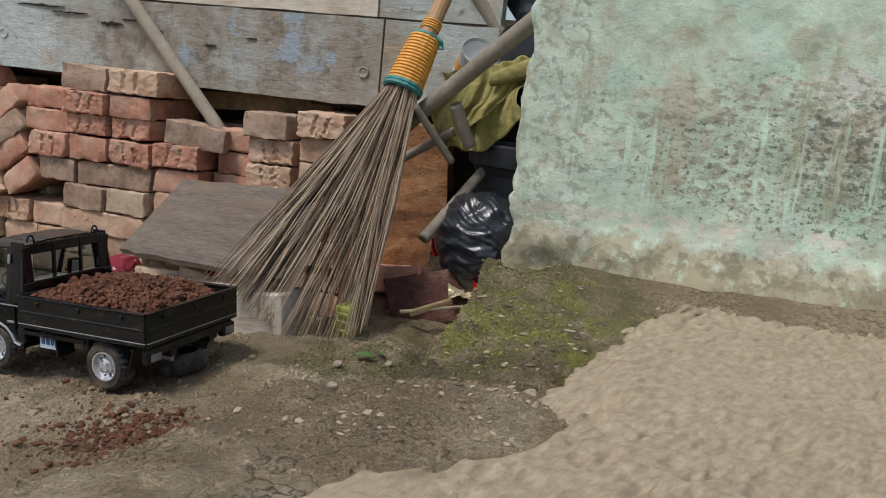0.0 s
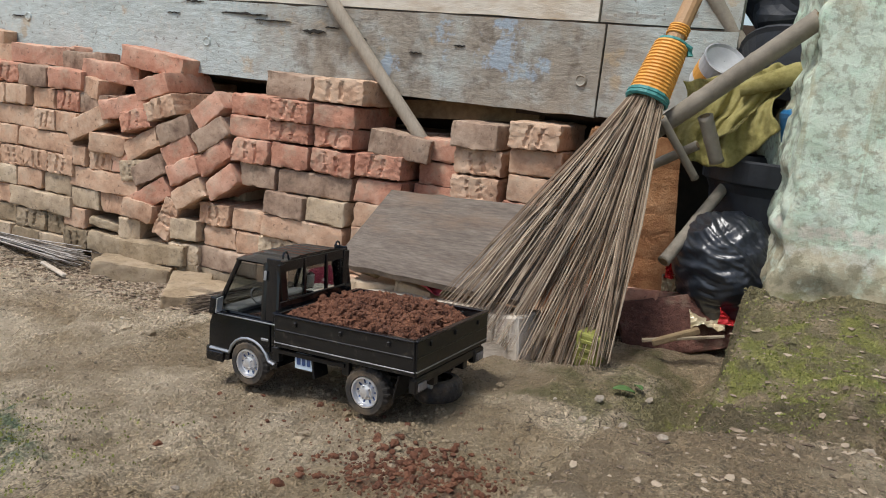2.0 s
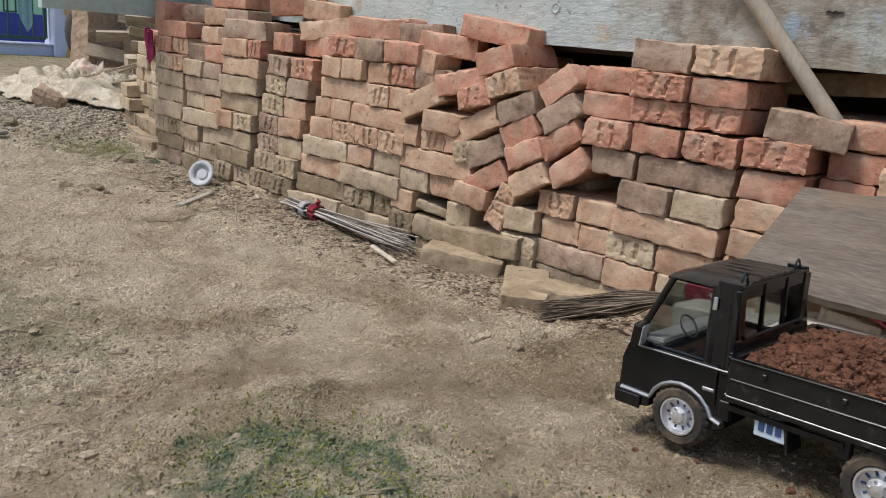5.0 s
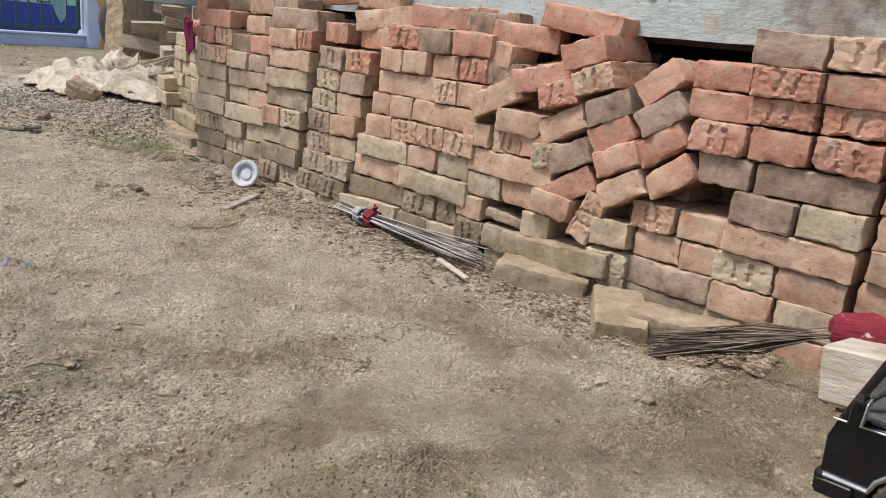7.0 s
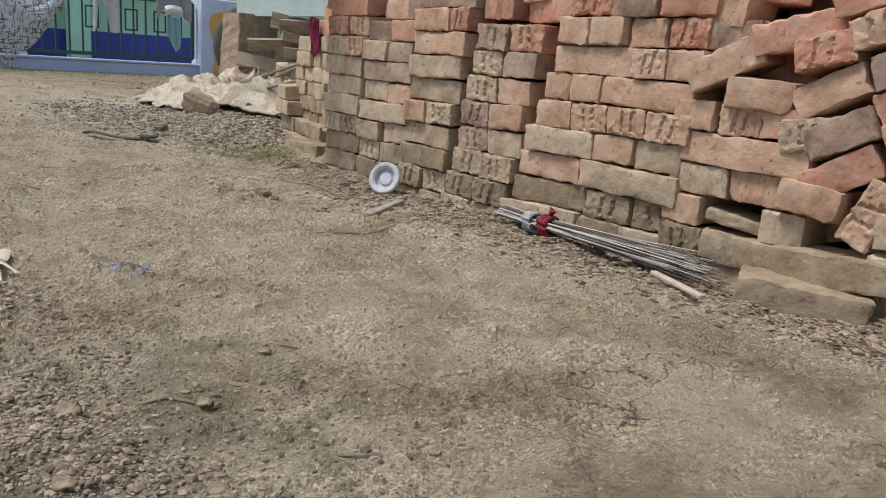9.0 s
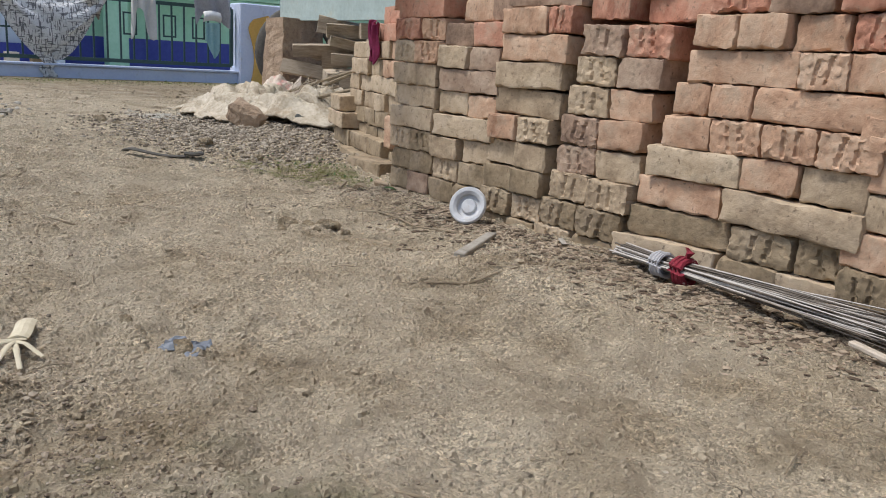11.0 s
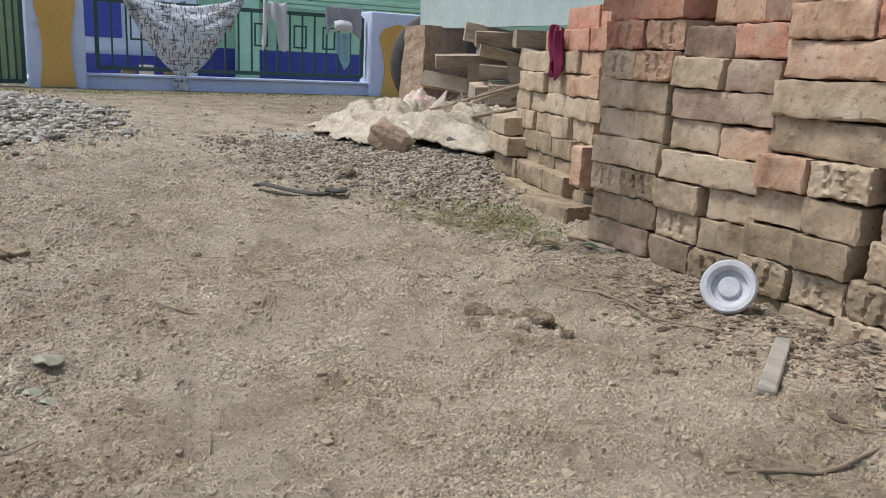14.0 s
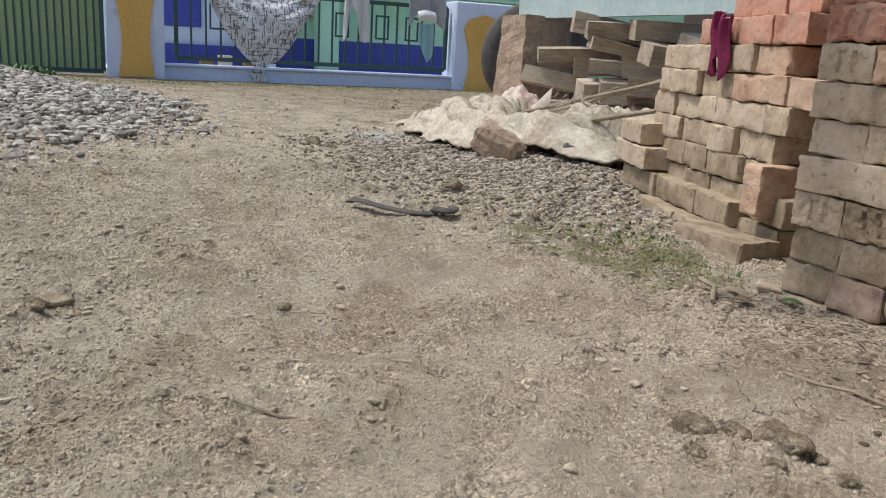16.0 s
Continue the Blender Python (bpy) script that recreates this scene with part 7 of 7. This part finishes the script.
def pebbles(name, xs, ys, sizes, mat_, label, cat, flat=0.6, lift=0.2, rough=0.25, stretch=1.0, simple=False):
    """Many small stones in one mesh, each an uneven low-poly lump sitting on the ground."""
    bm = bmesh.new()
    if simple:
        bmesh.ops.create_cone(bm, cap_ends=True, cap_tris=True, segments=4, radius1=1.0, radius2=0.45, depth=1.3)
    else:
        bmesh.ops.create_icosphere(bm, subdivisions=1, radius=1.0)
    bmesh.ops.triangulate(bm, faces=list(bm.faces))
    bm.verts.index_update()
    base = np.array([v.co[:] for v in bm.verts])
    tri = np.array([[v.index for v in f.verts] for f in bm.faces])
    bm.free()
    n = len(xs)
    v = np.repeat(base[None], n, 0)
    v = v * (1 + rough * rng.uniform(-1, 1, (n, len(base), 1)))
    v = v * sizes[:, None, None] * np.stack([rng.uniform(0.75, 1.35, n) * stretch, rng.uniform(0.7, 1.1, n), flat * rng.uniform(0.7, 1.2, n)], -1)[:, None, :]
    a = rng.uniform(0, 2 * np.pi, n)
    c, s = np.cos(a)[:, None], np.sin(a)[:, None]
    x = v[..., 0] * c - v[..., 1] * s + xs[:, None]
    y = v[..., 0] * s + v[..., 1] * c + ys[:, None]
    z = v[..., 2] + (height(xs, ys) + lift * sizes)[:, None]
    f = (tri[None] + (np.arange(n) * len(base))[:, None, None]).reshape(-1, 3)
    ob = raw(name, np.stack([x, y, z], -1).reshape(-1, 3), f, mat_)
    return tagged(ob, label, cat, kind="stuff")


def clear(xs, ys):
    """Keep stones off the apron and out of the stacks."""
    face = 1.83 + 0.125 * (-0.7 - xs) - 0.02
    return (xs < edge_x(ys) + 0.02) & ((ys < face) | (xs < -3.5))


def scatter(n, x0, x1, y0, y1):
    xs, ys = rng.uniform(x0, x1, n), rng.uniform(y0, y1, n)
    k = clear(xs, ys)
    return xs[k], ys[k]


xs, ys = scatter(250000, -5.2, -0.1, 0.3, 2.5)
dense = 0.9 * wavy(xs, ys, 6, 31) + 0.6 * wavy(xs, ys, 19, 32) + 0.35 * sstep((-1.2 - xs) / 1.2) + 0.25 * sstep((1.3 - ys) / 0.5) > rng.uniform(-0.20, 1.0, len(xs))
xs, ys = xs[dense], ys[dense]
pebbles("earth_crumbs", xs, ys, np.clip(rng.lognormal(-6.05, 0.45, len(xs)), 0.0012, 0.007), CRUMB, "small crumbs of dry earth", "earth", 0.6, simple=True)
xs, ys = scatter(6000, -5.2, -0.3, 0.3, 2.3)
dense = wavy(xs, ys, 6, 31) + 0.6 * wavy(xs, ys, 19, 33) + 0.3 * sstep((1.2 - ys) / 0.5) > rng.uniform(-0.1, 0.9, len(xs))
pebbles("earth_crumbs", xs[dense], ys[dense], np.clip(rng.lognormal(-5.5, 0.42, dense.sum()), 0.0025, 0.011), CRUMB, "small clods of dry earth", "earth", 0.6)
xs, ys = scatter(260, -6.0, -0.15, 0.3, 2.6)
pebbles("pebbles", xs, ys, np.clip(rng.lognormal(-5.6, 0.42, len(xs)), 0.002, 0.011), PEBBLE, "scattered grey and white pebbles", "pebbles", 0.6)
# stony rut ahead and to the left
xs, ys = rng.normal(-4.7, 0.9, 4200), rng.normal(0.95, 0.42, 4200)
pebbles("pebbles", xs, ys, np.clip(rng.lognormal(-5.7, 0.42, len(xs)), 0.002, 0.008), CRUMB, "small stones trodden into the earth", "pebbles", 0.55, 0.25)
# gravel spilled before the sacks and the heap by the fence
xs, ys = rng.normal(-4.65, 0.45, 13000), rng.normal(2.40, 0.22, 13000)
k_ = (ys < 2.75) & (xs < -3.75)
xs, ys = xs[k_], ys[k_]
pebbles("gravel", xs, ys, np.clip(rng.lognormal(-5.25, 0.3, len(xs)), 0.003, 0.012), PEBBLE, "grey crushed gravel spilled before the sacks", "gravel", 0.7)
xs, ys = rng.normal(-7.1, 1.05, 15000), rng.normal(1.05, 0.5, 15000)
k_ = (((xs + 7.1) / 1.05) ** 2 + ((ys - 1.05) / 0.5) ** 2) < 2.2 + 1.6 * wavy(xs, ys, 5, 77) + rng.uniform(0, 2.0, len(xs))
xs, ys = xs[k_], ys[k_]
pebbles("gravel", xs, ys, np.clip(rng.lognormal(-4.5, 0.42, len(xs)), 0.004, 0.026), PALEGRAVEL, "heap of grey broken stone by the fence", "gravel", 0.7)
xs, ys = rng.uniform(-9.2, -4.8, 9000), rng.uniform(0.2, 4.8, 9000)
k_ = rng.uniform(0, 1, 9000) < 0.35 + 0.5 * wavy(xs, ys, 3, 78)
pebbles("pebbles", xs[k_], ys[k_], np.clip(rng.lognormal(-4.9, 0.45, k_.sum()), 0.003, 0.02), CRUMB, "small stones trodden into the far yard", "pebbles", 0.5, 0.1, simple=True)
# wood chips and dry litter at the foot of the bricks
xs = -1.15 - 1.9 * rng.uniform(0, 1, 15000) ** 2.0
ys = 1.83 + 0.125 * (-0.7 - xs) - 0.03 - np.abs(rng.normal(0, 0.11, len(xs)))
pebbles("wood_chips", xs, ys, np.clip(rng.lognormal(-5.7, 0.42, len(xs)), 0.0015, 0.0085), CHIP, "brown wood chips and dry litter", "litter", 0.4, 0.15, 0.3, 1.3)
xs, ys = rng.normal(-3.2, 0.25, 2200), rng.normal(2.04, 0.08, 2200)
k_ = clear(xs, ys)
pebbles("wood_chips", xs[k_], ys[k_], np.clip(rng.lognormal(-5.95, 0.4, k_.sum()), 0.0015, 0.006), CHIP, "brown leaf crumbs at the foot of the bricks", "litter", 0.3, 0.1, 0.3, 1.8)
# spilled red soil behind the truck
xs, ys = np.concatenate([rng.normal(-0.52, 0.06, 900), rng.normal(-0.66, 0.12, 90)]), np.concatenate([rng.normal(0.89, 0.04, 900), rng.normal(0.98, 0.06, 90)])
k_ = clear(xs, ys)
pebbles("spilled_soil", xs[k_], ys[k_], np.clip(rng.lognormal(-6.1, 0.45, k_.sum()), 0.001, 0.008), SOIL, "dark red soil crumbs spilled on the earth", "soil", 0.8, 0.3, 0.35)
# crumbs over the load of the truck
n_ = 3200
lx, ly = rng.uniform(BX0 + 0.012, BX1 - 0.008, n_), rng.uniform(-BW + 0.01, BW - 0.01, n_)
bm = bmesh.new()
bmesh.ops.create_icosphere(bm, subdivisions=1, radius=1.0)
base_ = np.array([v.co[:] for v in bm.verts])
tri_ = np.array([[v.index for v in f.verts] for f in bm.faces])
bm.free()
sz_ = np.clip(rng.lognormal(-5.95, 0.42, n_), 0.0012, 0.008)
vv = base_[None] * (1 + 0.35 * rng.uniform(-1, 1, (n_, len(base_), 1))) * sz_[:, None, None]
vv = vv + np.stack([lx, ly, [soil_z(a, b) + 0.001 for a, b in zip(lx, ly)]], -1)[:, None, :]
crumbs = raw("soil_crumbs", vv.reshape(-1, 3), (tri_[None] + (np.arange(n_) * len(base_))[:, None, None]).reshape(-1, 3), SOIL)
crumbs.matrix_basis = TRUCK
tagged(crumbs, "loose crumbs on top of the red soil load", "soil", kind="stuff")


# single larger clods and stones that can be told apart
def clod(x, y, r, mat_, label, cat, flat=0.6, turn=0.0):
    bm = bmesh.new()
    bmesh.ops.create_icosphere(bm, subdivisions=3, radius=1.0, matrix=Matrix.Diagonal((r, r * 0.75, r * flat, 1)))
    rough_up(bm, r * 0.35, 1.1 / r, x + y)
    ob = part("stone" if cat == "stone" else "clod", rough_up(bm, r * 0.15, 3.5 / r, x), mat_, smooth=True)
    ob.matrix_basis = pose(x, y, ground_at(x, y) + r * flat * 0.45, 0, 0, turn)
    return tagged(ob, label, cat)


for x_, y_, r_, t_ in ((-5.39, 2.09, 0.05, 20), (-5.30, 2.13, 0.03, 60), (-3.04, 1.57, 0.022, 0), (-2.98, 1.62, 0.016, 40), (-2.93, 1.66, 0.018, 80), (-4.05, 2.12, 0.03, 10), (-3.64, 1.35, 0.02, 0), (-3.70, 1.02, 0.028, 20),
                       (-2.84, 1.36, 0.015, 0), (-3.45, 2.02, 0.024, 30), (-2.47, 1.06, 0.03, 0), (-1.83, 0.92, 0.016, 0), (-4.4, 2.1, 0.05, 30), (-2.62, 1.05, 0.02, 10), (-1.40, 1.62, 0.012, 0)):
    clod(x_, y_, r_ * 0.62, EARTH, "brown clod of earth lying in the yard", "clod", 0.55, t_)
for x_, y_, r_ in ((-0.02, 0.98, 0.013), (-0.06, 0.93, 0.008), (-0.24, 0.84, 0.006), (-0.33, 1.18, 0.009), (-0.29, 1.14, 0.008), (-0.31, 1.10, 0.010), (-0.345, 1.12, 0.008), (-0.27, 1.06, 0.007), (-0.26, 1.24, 0.011), (-0.30, 1.03, 0.007), (0.0, 0.92, 0.008), (0.03, 0.94, 0.006)):
    clod(x_, y_, r_ * rnd.uniform(0.55, 0.95), PEBBLE, "pale pebble on the mossy edge", "stone", 0.6, 30 + 900 * r_)

xs, ys = rng.uniform(-0.45, 0.05, 2600), rng.uniform(0.6, 1.42, 2600)
k_ = (xs > edge_x(ys) - 0.02) & (xs < cement_x(ys) + 0.05)
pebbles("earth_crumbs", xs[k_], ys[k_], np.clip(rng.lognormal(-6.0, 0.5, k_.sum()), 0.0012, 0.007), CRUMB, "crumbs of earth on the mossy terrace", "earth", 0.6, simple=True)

xs, ys = rng.uniform(-0.40, 0.05, 900), rng.uniform(0.7, 1.42, 900)
k_ = (xs > edge_x(ys) - 0.06) & (xs < cement_x(ys) + 0.03)
pebbles("wood_chips", xs[k_], ys[k_], np.clip(rng.lognormal(-6.05, 0.45, k_.sum()), 0.0012, 0.005), CHIP, "brown litter on the mossy terrace", "litter", 0.35, 0.15, 0.3, 1.5)

# blades and small leaves
def blades(name, pts, n_each, h, mat_, label, spread=0.02, width=0.0016, lean=0.6):
    V, F = [], []
    for x, y in pts:
        for _ in range(n_each):
            px, py = x + rnd.gauss(0, spread), y + rnd.gauss(0, spread)
            z = ground_at(px, py) - 0.001
            a = rnd.uniform(0, 2 * math.pi)
            l = h * rnd.uniform(0.5, 1.2)
            dx, dy = math.cos(a), math.sin(a)
            w = width * rnd.uniform(0.7, 1.3)
            o = len(V)
            b = lean * rnd.uniform(0.3, 1)
            V += [(px - dy * w, py + dx * w, z), (px + dy * w, py - dx * w, z), (px + dx * l * b * 0.4 + dy * w * 0.8, py + dy * l * b * 0.4 - dx * w * 0.8, z + l * 0.6), (px + dx * l * b * 0.4 - dy * w * 0.8, py + dy * l * b * 0.4 + dx * w * 0.8, z + l * 0.6),
                  (px + dx * l * b, py + dy * l * b, z + l * (1 - 0.4 * b))]
            F += [(o, o + 1, o + 2, o + 3), (o + 3, o + 2, o + 4)]
    return tagged(raw(name, V, F, mat_), label, "grass", kind="stuff")


blades("moss_tufts", [(rnd.gauss(-1.17, 0.13), rnd.gauss(0.79, 0.08)) for _ in range(420)], 6, 0.005, MOSS, "low green moss and grass sprouts", 0.012)
blades("moss_tufts", [(rnd.gauss(-0.07, 0.09), rnd.gauss(1.17, 0.13)) for _ in range(300)], 5, 0.0045, MOSS, "green moss on the broken apron edge", 0.012)
blades("grass_sprouts", [(rnd.gauss(-3.72, 0.14), rnd.gauss(2.10, 0.07)) for _ in range(260)], 6, 0.0055, MOSS, "yellow-green grass sprouts by the bricks", 0.02)
blades("grass_sprouts", [(rnd.gauss(-3.7, 0.2), rnd.gauss(2.2, 0.05)) for _ in range(26)], 4, 0.012, LEAF, "green sprouts at the foot of the bricks", 0.01, 0.003)
blades("weeds", [(rnd.gauss(-9.25, 0.10), rnd.gauss(1.2, 0.22)) for _ in range(22)], 12, 0.10, LEAF, "green weeds by the side gate", 0.05, 0.012, 1.0)
blades("weeds", [(rnd.gauss(-9.15, 0.10), rnd.uniform(1.6, 5.0)) for _ in range(70)], 7, 0.014, MOSS, "short grass along the kerb", 0.05, 0.005, 1.0)
# dry stalks lying about
bm = bmesh.new()
for k_ in range(150):
    if k_ < 85:
        x = rnd.uniform(-3.4, -1.2)
        y = 1.83 + 0.125 * (-0.7 - x) - 0.04 - abs(rnd.gauss(0, 0.10))
    elif k_ < 120:
        x, y = rnd.gauss(-3.5, 0.35), rnd.gauss(2.0, 0.1)
    else:
        x, y = rnd.uniform(-4.2, -0.4), rnd.uniform(0.6, 1.8)
    if y > 1.80 + 0.125 * (-0.7 - x):
        continue
    a, l = rnd.uniform(0, math.pi), rnd.uniform(0.015, 0.075)
    p = [Vector((x + l * t * math.cos(a), y + l * t * math.sin(a), 0)) for t in (-0.5, 0, 0.5)]
    for q in p:
        q.z = ground_at(q.x, q.y) + 0.003
    p[1].z += 0.002
    sweep(p, [0.0009, 0.0011, 0.0007], 4, bm)
tagged(part("dry_stalks", bm, STRAW), "dry straw stalks scattered on the earth", "straw", kind="stuff")


def leaf(x, y, l, mat_, label, turn):
    ob = part("leaf", thicken(sheet(6, 4, lambda a, b: (l * (a - 0.5), l * 0.5 * (b - 0.5) * math.sin(math.pi * (0.08 + 0.86 * a)), 0.25 * l * (b - 0.5) ** 2 + 0.12 * l * math.sin(3 * a))), 0.0006), mat_, smooth=True)
    ob.matrix_basis = pose(x, y, ground_at(x, y) + 0.006, 6, 8, turn)
    return tagged(ob, label, "leaf", group="fallen leaves")


leaf(-0.30, 1.235, 0.035, LEAF, "small green leaf on the mossy edge", 20)
leaf(-0.28, 1.26, 0.025, LEAF, "small green leaf on the mossy edge", 120)
leaf(-3.34, 2.13, 0.035, LEAF, "green leaf at the foot of the bricks", 40)
leaf(-3.40, 2.07, 0.045, STRAW, "curled dry brown leaf on the earth", 10)
leaf(-3.36, 2.03, 0.035, BOARDEDGE, "curled dry brown leaf on the earth", 80)
leaf(-3.30, 2.06, 0.03, STRAW, "curled dry brown leaf on the earth", 150)
for k_ in range(12):
    leaf(rnd.uniform(-2.4, -1.3), 1.83 + 0.125 * 1.6 - rnd.uniform(0.05, 0.25), rnd.uniform(0.02, 0.04), rnd.choice((STRAW, BOARDEDGE)), "curled dry leaf among the chips", rnd.uniform(0, 180))
tagged(part("twig", sweep([(-3.48, 2.06, 0.015), (-3.42, 2.03, 0.02), (-3.38, 1.98, 0.012)], 0.004, 6), STRAW), "pale twig among dry leaves", "twig")
tagged(part("stick", rough_up(box(0.20, 0.03, 0.012, pose(-6.27, 1.85, 0.012, 0, 0, 70), 0.003), 0.004, 20, 2.0), TIMBER), "pale splinter of wood by the gravel", "stick")
tagged(part("twig", sweep([(-2.02, 0.90, 0.018), (-1.96, 0.93, 0.02), (-1.90, 0.965, 0.02)], 0.003, 5), STRAW), "thin dry twig lying on the earth", "twig")


for x_, y_, r_, f_ in ((-3.079, 1.611, 0.024, 0.55), (-3.054, 1.65, 0.017, 0.6), (-3.01, 1.672, 0.030, 0.4), (-3.04, 1.70, 0.012, 0.6), (-2.98, 1.69, 0.010, 0.6)):
    clod(x_, y_, r_, EARTH, "flat stone caked with dry mud", "stone", f_, 1200 * r_)


# a long dry vine, a sunk splinter and a plastic scrap
def on_ground(pts, lift):
    return [(x, y, ground_at(x, y) + lift) for x, y in pts]


tagged(part("dry_vine", sweep(on_ground([(-3.13, 1.825), (-3.095, 1.845), (-3.05, 1.848), (-2.99, 1.862), (-2.93, 1.863), (-2.87, 1.89), (-2.82, 1.914)], 0.006), [0.0018, 0.0024, 0.0021, 0.0024, 0.0021, 0.0018, 0.0012], 6), STRAW), "thin dry brown vine lying on the earth", "vine")
tagged(part("splinter", rough_up(box(0.085, 0.018, 0.012, pose(-2.865, 1.68, ground_at(-2.865, 1.68) - 0.001, 0, 6, 43), 0.003), 0.004, 30, 4.0), STRAW), "grey splinter of wood sunk in the earth", "splinter")
tagged(part("twig", sweep(on_ground([(-2.545, 1.50), (-2.52, 1.545), (-2.495, 1.585), (-2.488, 1.61), (-2.478, 1.65), (-2.468, 1.70)], 0.004), [0.0012, 0.0020, 0.0022, 0.0024, 0.0018, 0.0010], 6), STRAW), "long thin brown twig lying on the dried mud", "twig")
tagged(part("bark_strip", sweep(on_ground([(-2.635, 2.035), (-2.62, 2.015), (-2.595, 1.995), (-2.565, 1.985)], 0.008), [0.002, 0.007, 0.006, 0.001], 8, None, flat=0.25), SLAT), "curved grey strip of bark by the bricks", "bark")
tagged(part("brick_chip", rough_up(box(0.042, 0.022, 0.012, pose(-3.401, 2.149, ground_at(-3.401, 2.149) + 0.008, 10, 8, 40), 0.003), 0.008, 40, 6.0), BRICKS[2]), "pale orange chip of brick on the earth", "brick chip")
scrap = part("plastic_scrap", thicken(sheet(12, 10, lambda a, b: (0.055 * (a - 0.5), 0.035 * (b - 0.5) * (1 + 0.4 * math.sin(9 * a)), 0.010 * abs(noise.noise(Vector((a * 5, b * 5, 1)))))), 0.0008), SCRAP)
scrap.matrix_basis = pose(-2.471, 1.062, ground_at(-2.471, 1.062) + 0.004, 4, 3, 30)
tagged(scrap, "crumpled blue-grey plastic scrap trodden into the earth", "plastic scrap")
for x_, y_, r_ in ((-3.141, 0.997, 0.021), (-3.095, 0.972, 0.014), (-3.070, 0.985, 0.012)):
    ob = clod(x_, y_, r_, PALESTONE, "flat pale greenish stone set in the earth", "stone", 0.16, 900 * r_)

# grey-brown grit washed together in the hollows of the yard, and short dry twigs
for x_, y_, sx_, sy_, n_ in ((-1.86, 0.745, 0.055, 0.035, 1500), (-2.03, 0.78, 0.07, 0.045, 1100), (-2.32, 0.86, 0.12, 0.06, 700), (-1.80, 0.93, 0.13, 0.07, 500), (-3.45, 0.95, 0.25, 0.10, 900)):
    xs, ys = rng.normal(x_, sx_, n_), rng.normal(y_, sy_, n_)
    k_ = clear(xs, ys)
    pebbles("grit", xs[k_], ys[k_], np.clip(rng.lognormal(-6.15, 0.38, k_.sum()), 0.0012, 0.0055), GRIT, "grey-brown grit and small stones gathered in a hollow", "grit", 0.65, 0.15, 0.3)
for x_, y_, l_, t_ in ((-1.744, 0.92, 0.075, 42), (-1.952, 0.858, 0.06, 38), (-2.01, 1.042, 0.04, 25), (-3.29, 1.22, 0.10, 55), (-1.70, 1.02, 0.03, 0)):
    c_, s_ = math.cos(math.radians(t_)) * l_ / 2, math.sin(math.radians(t_)) * l_ / 2
    tagged(part("twig", sweep(on_ground([(x_ - c_, y_ - s_), (x_ + s_ * 0.06, y_ - c_ * 0.06), (x_ + c_, y_ + s_)], 0.002), [0.0014, 0.0019, 0.0011], 6), STRAW), "short dry brown twig lying on the earth", "twig", group="dry twigs on the yard")
for x_, y_, r_ in ((-1.86, 0.722, 0.012), (-1.985, 0.775, 0.013), (-1.775, 0.815, 0.010), (-1.92, 0.885, 0.009), (-1.69, 0.985, 0.007), (-2.0, 1.01, 0.008), (-3.736, 1.047, 0.024)):
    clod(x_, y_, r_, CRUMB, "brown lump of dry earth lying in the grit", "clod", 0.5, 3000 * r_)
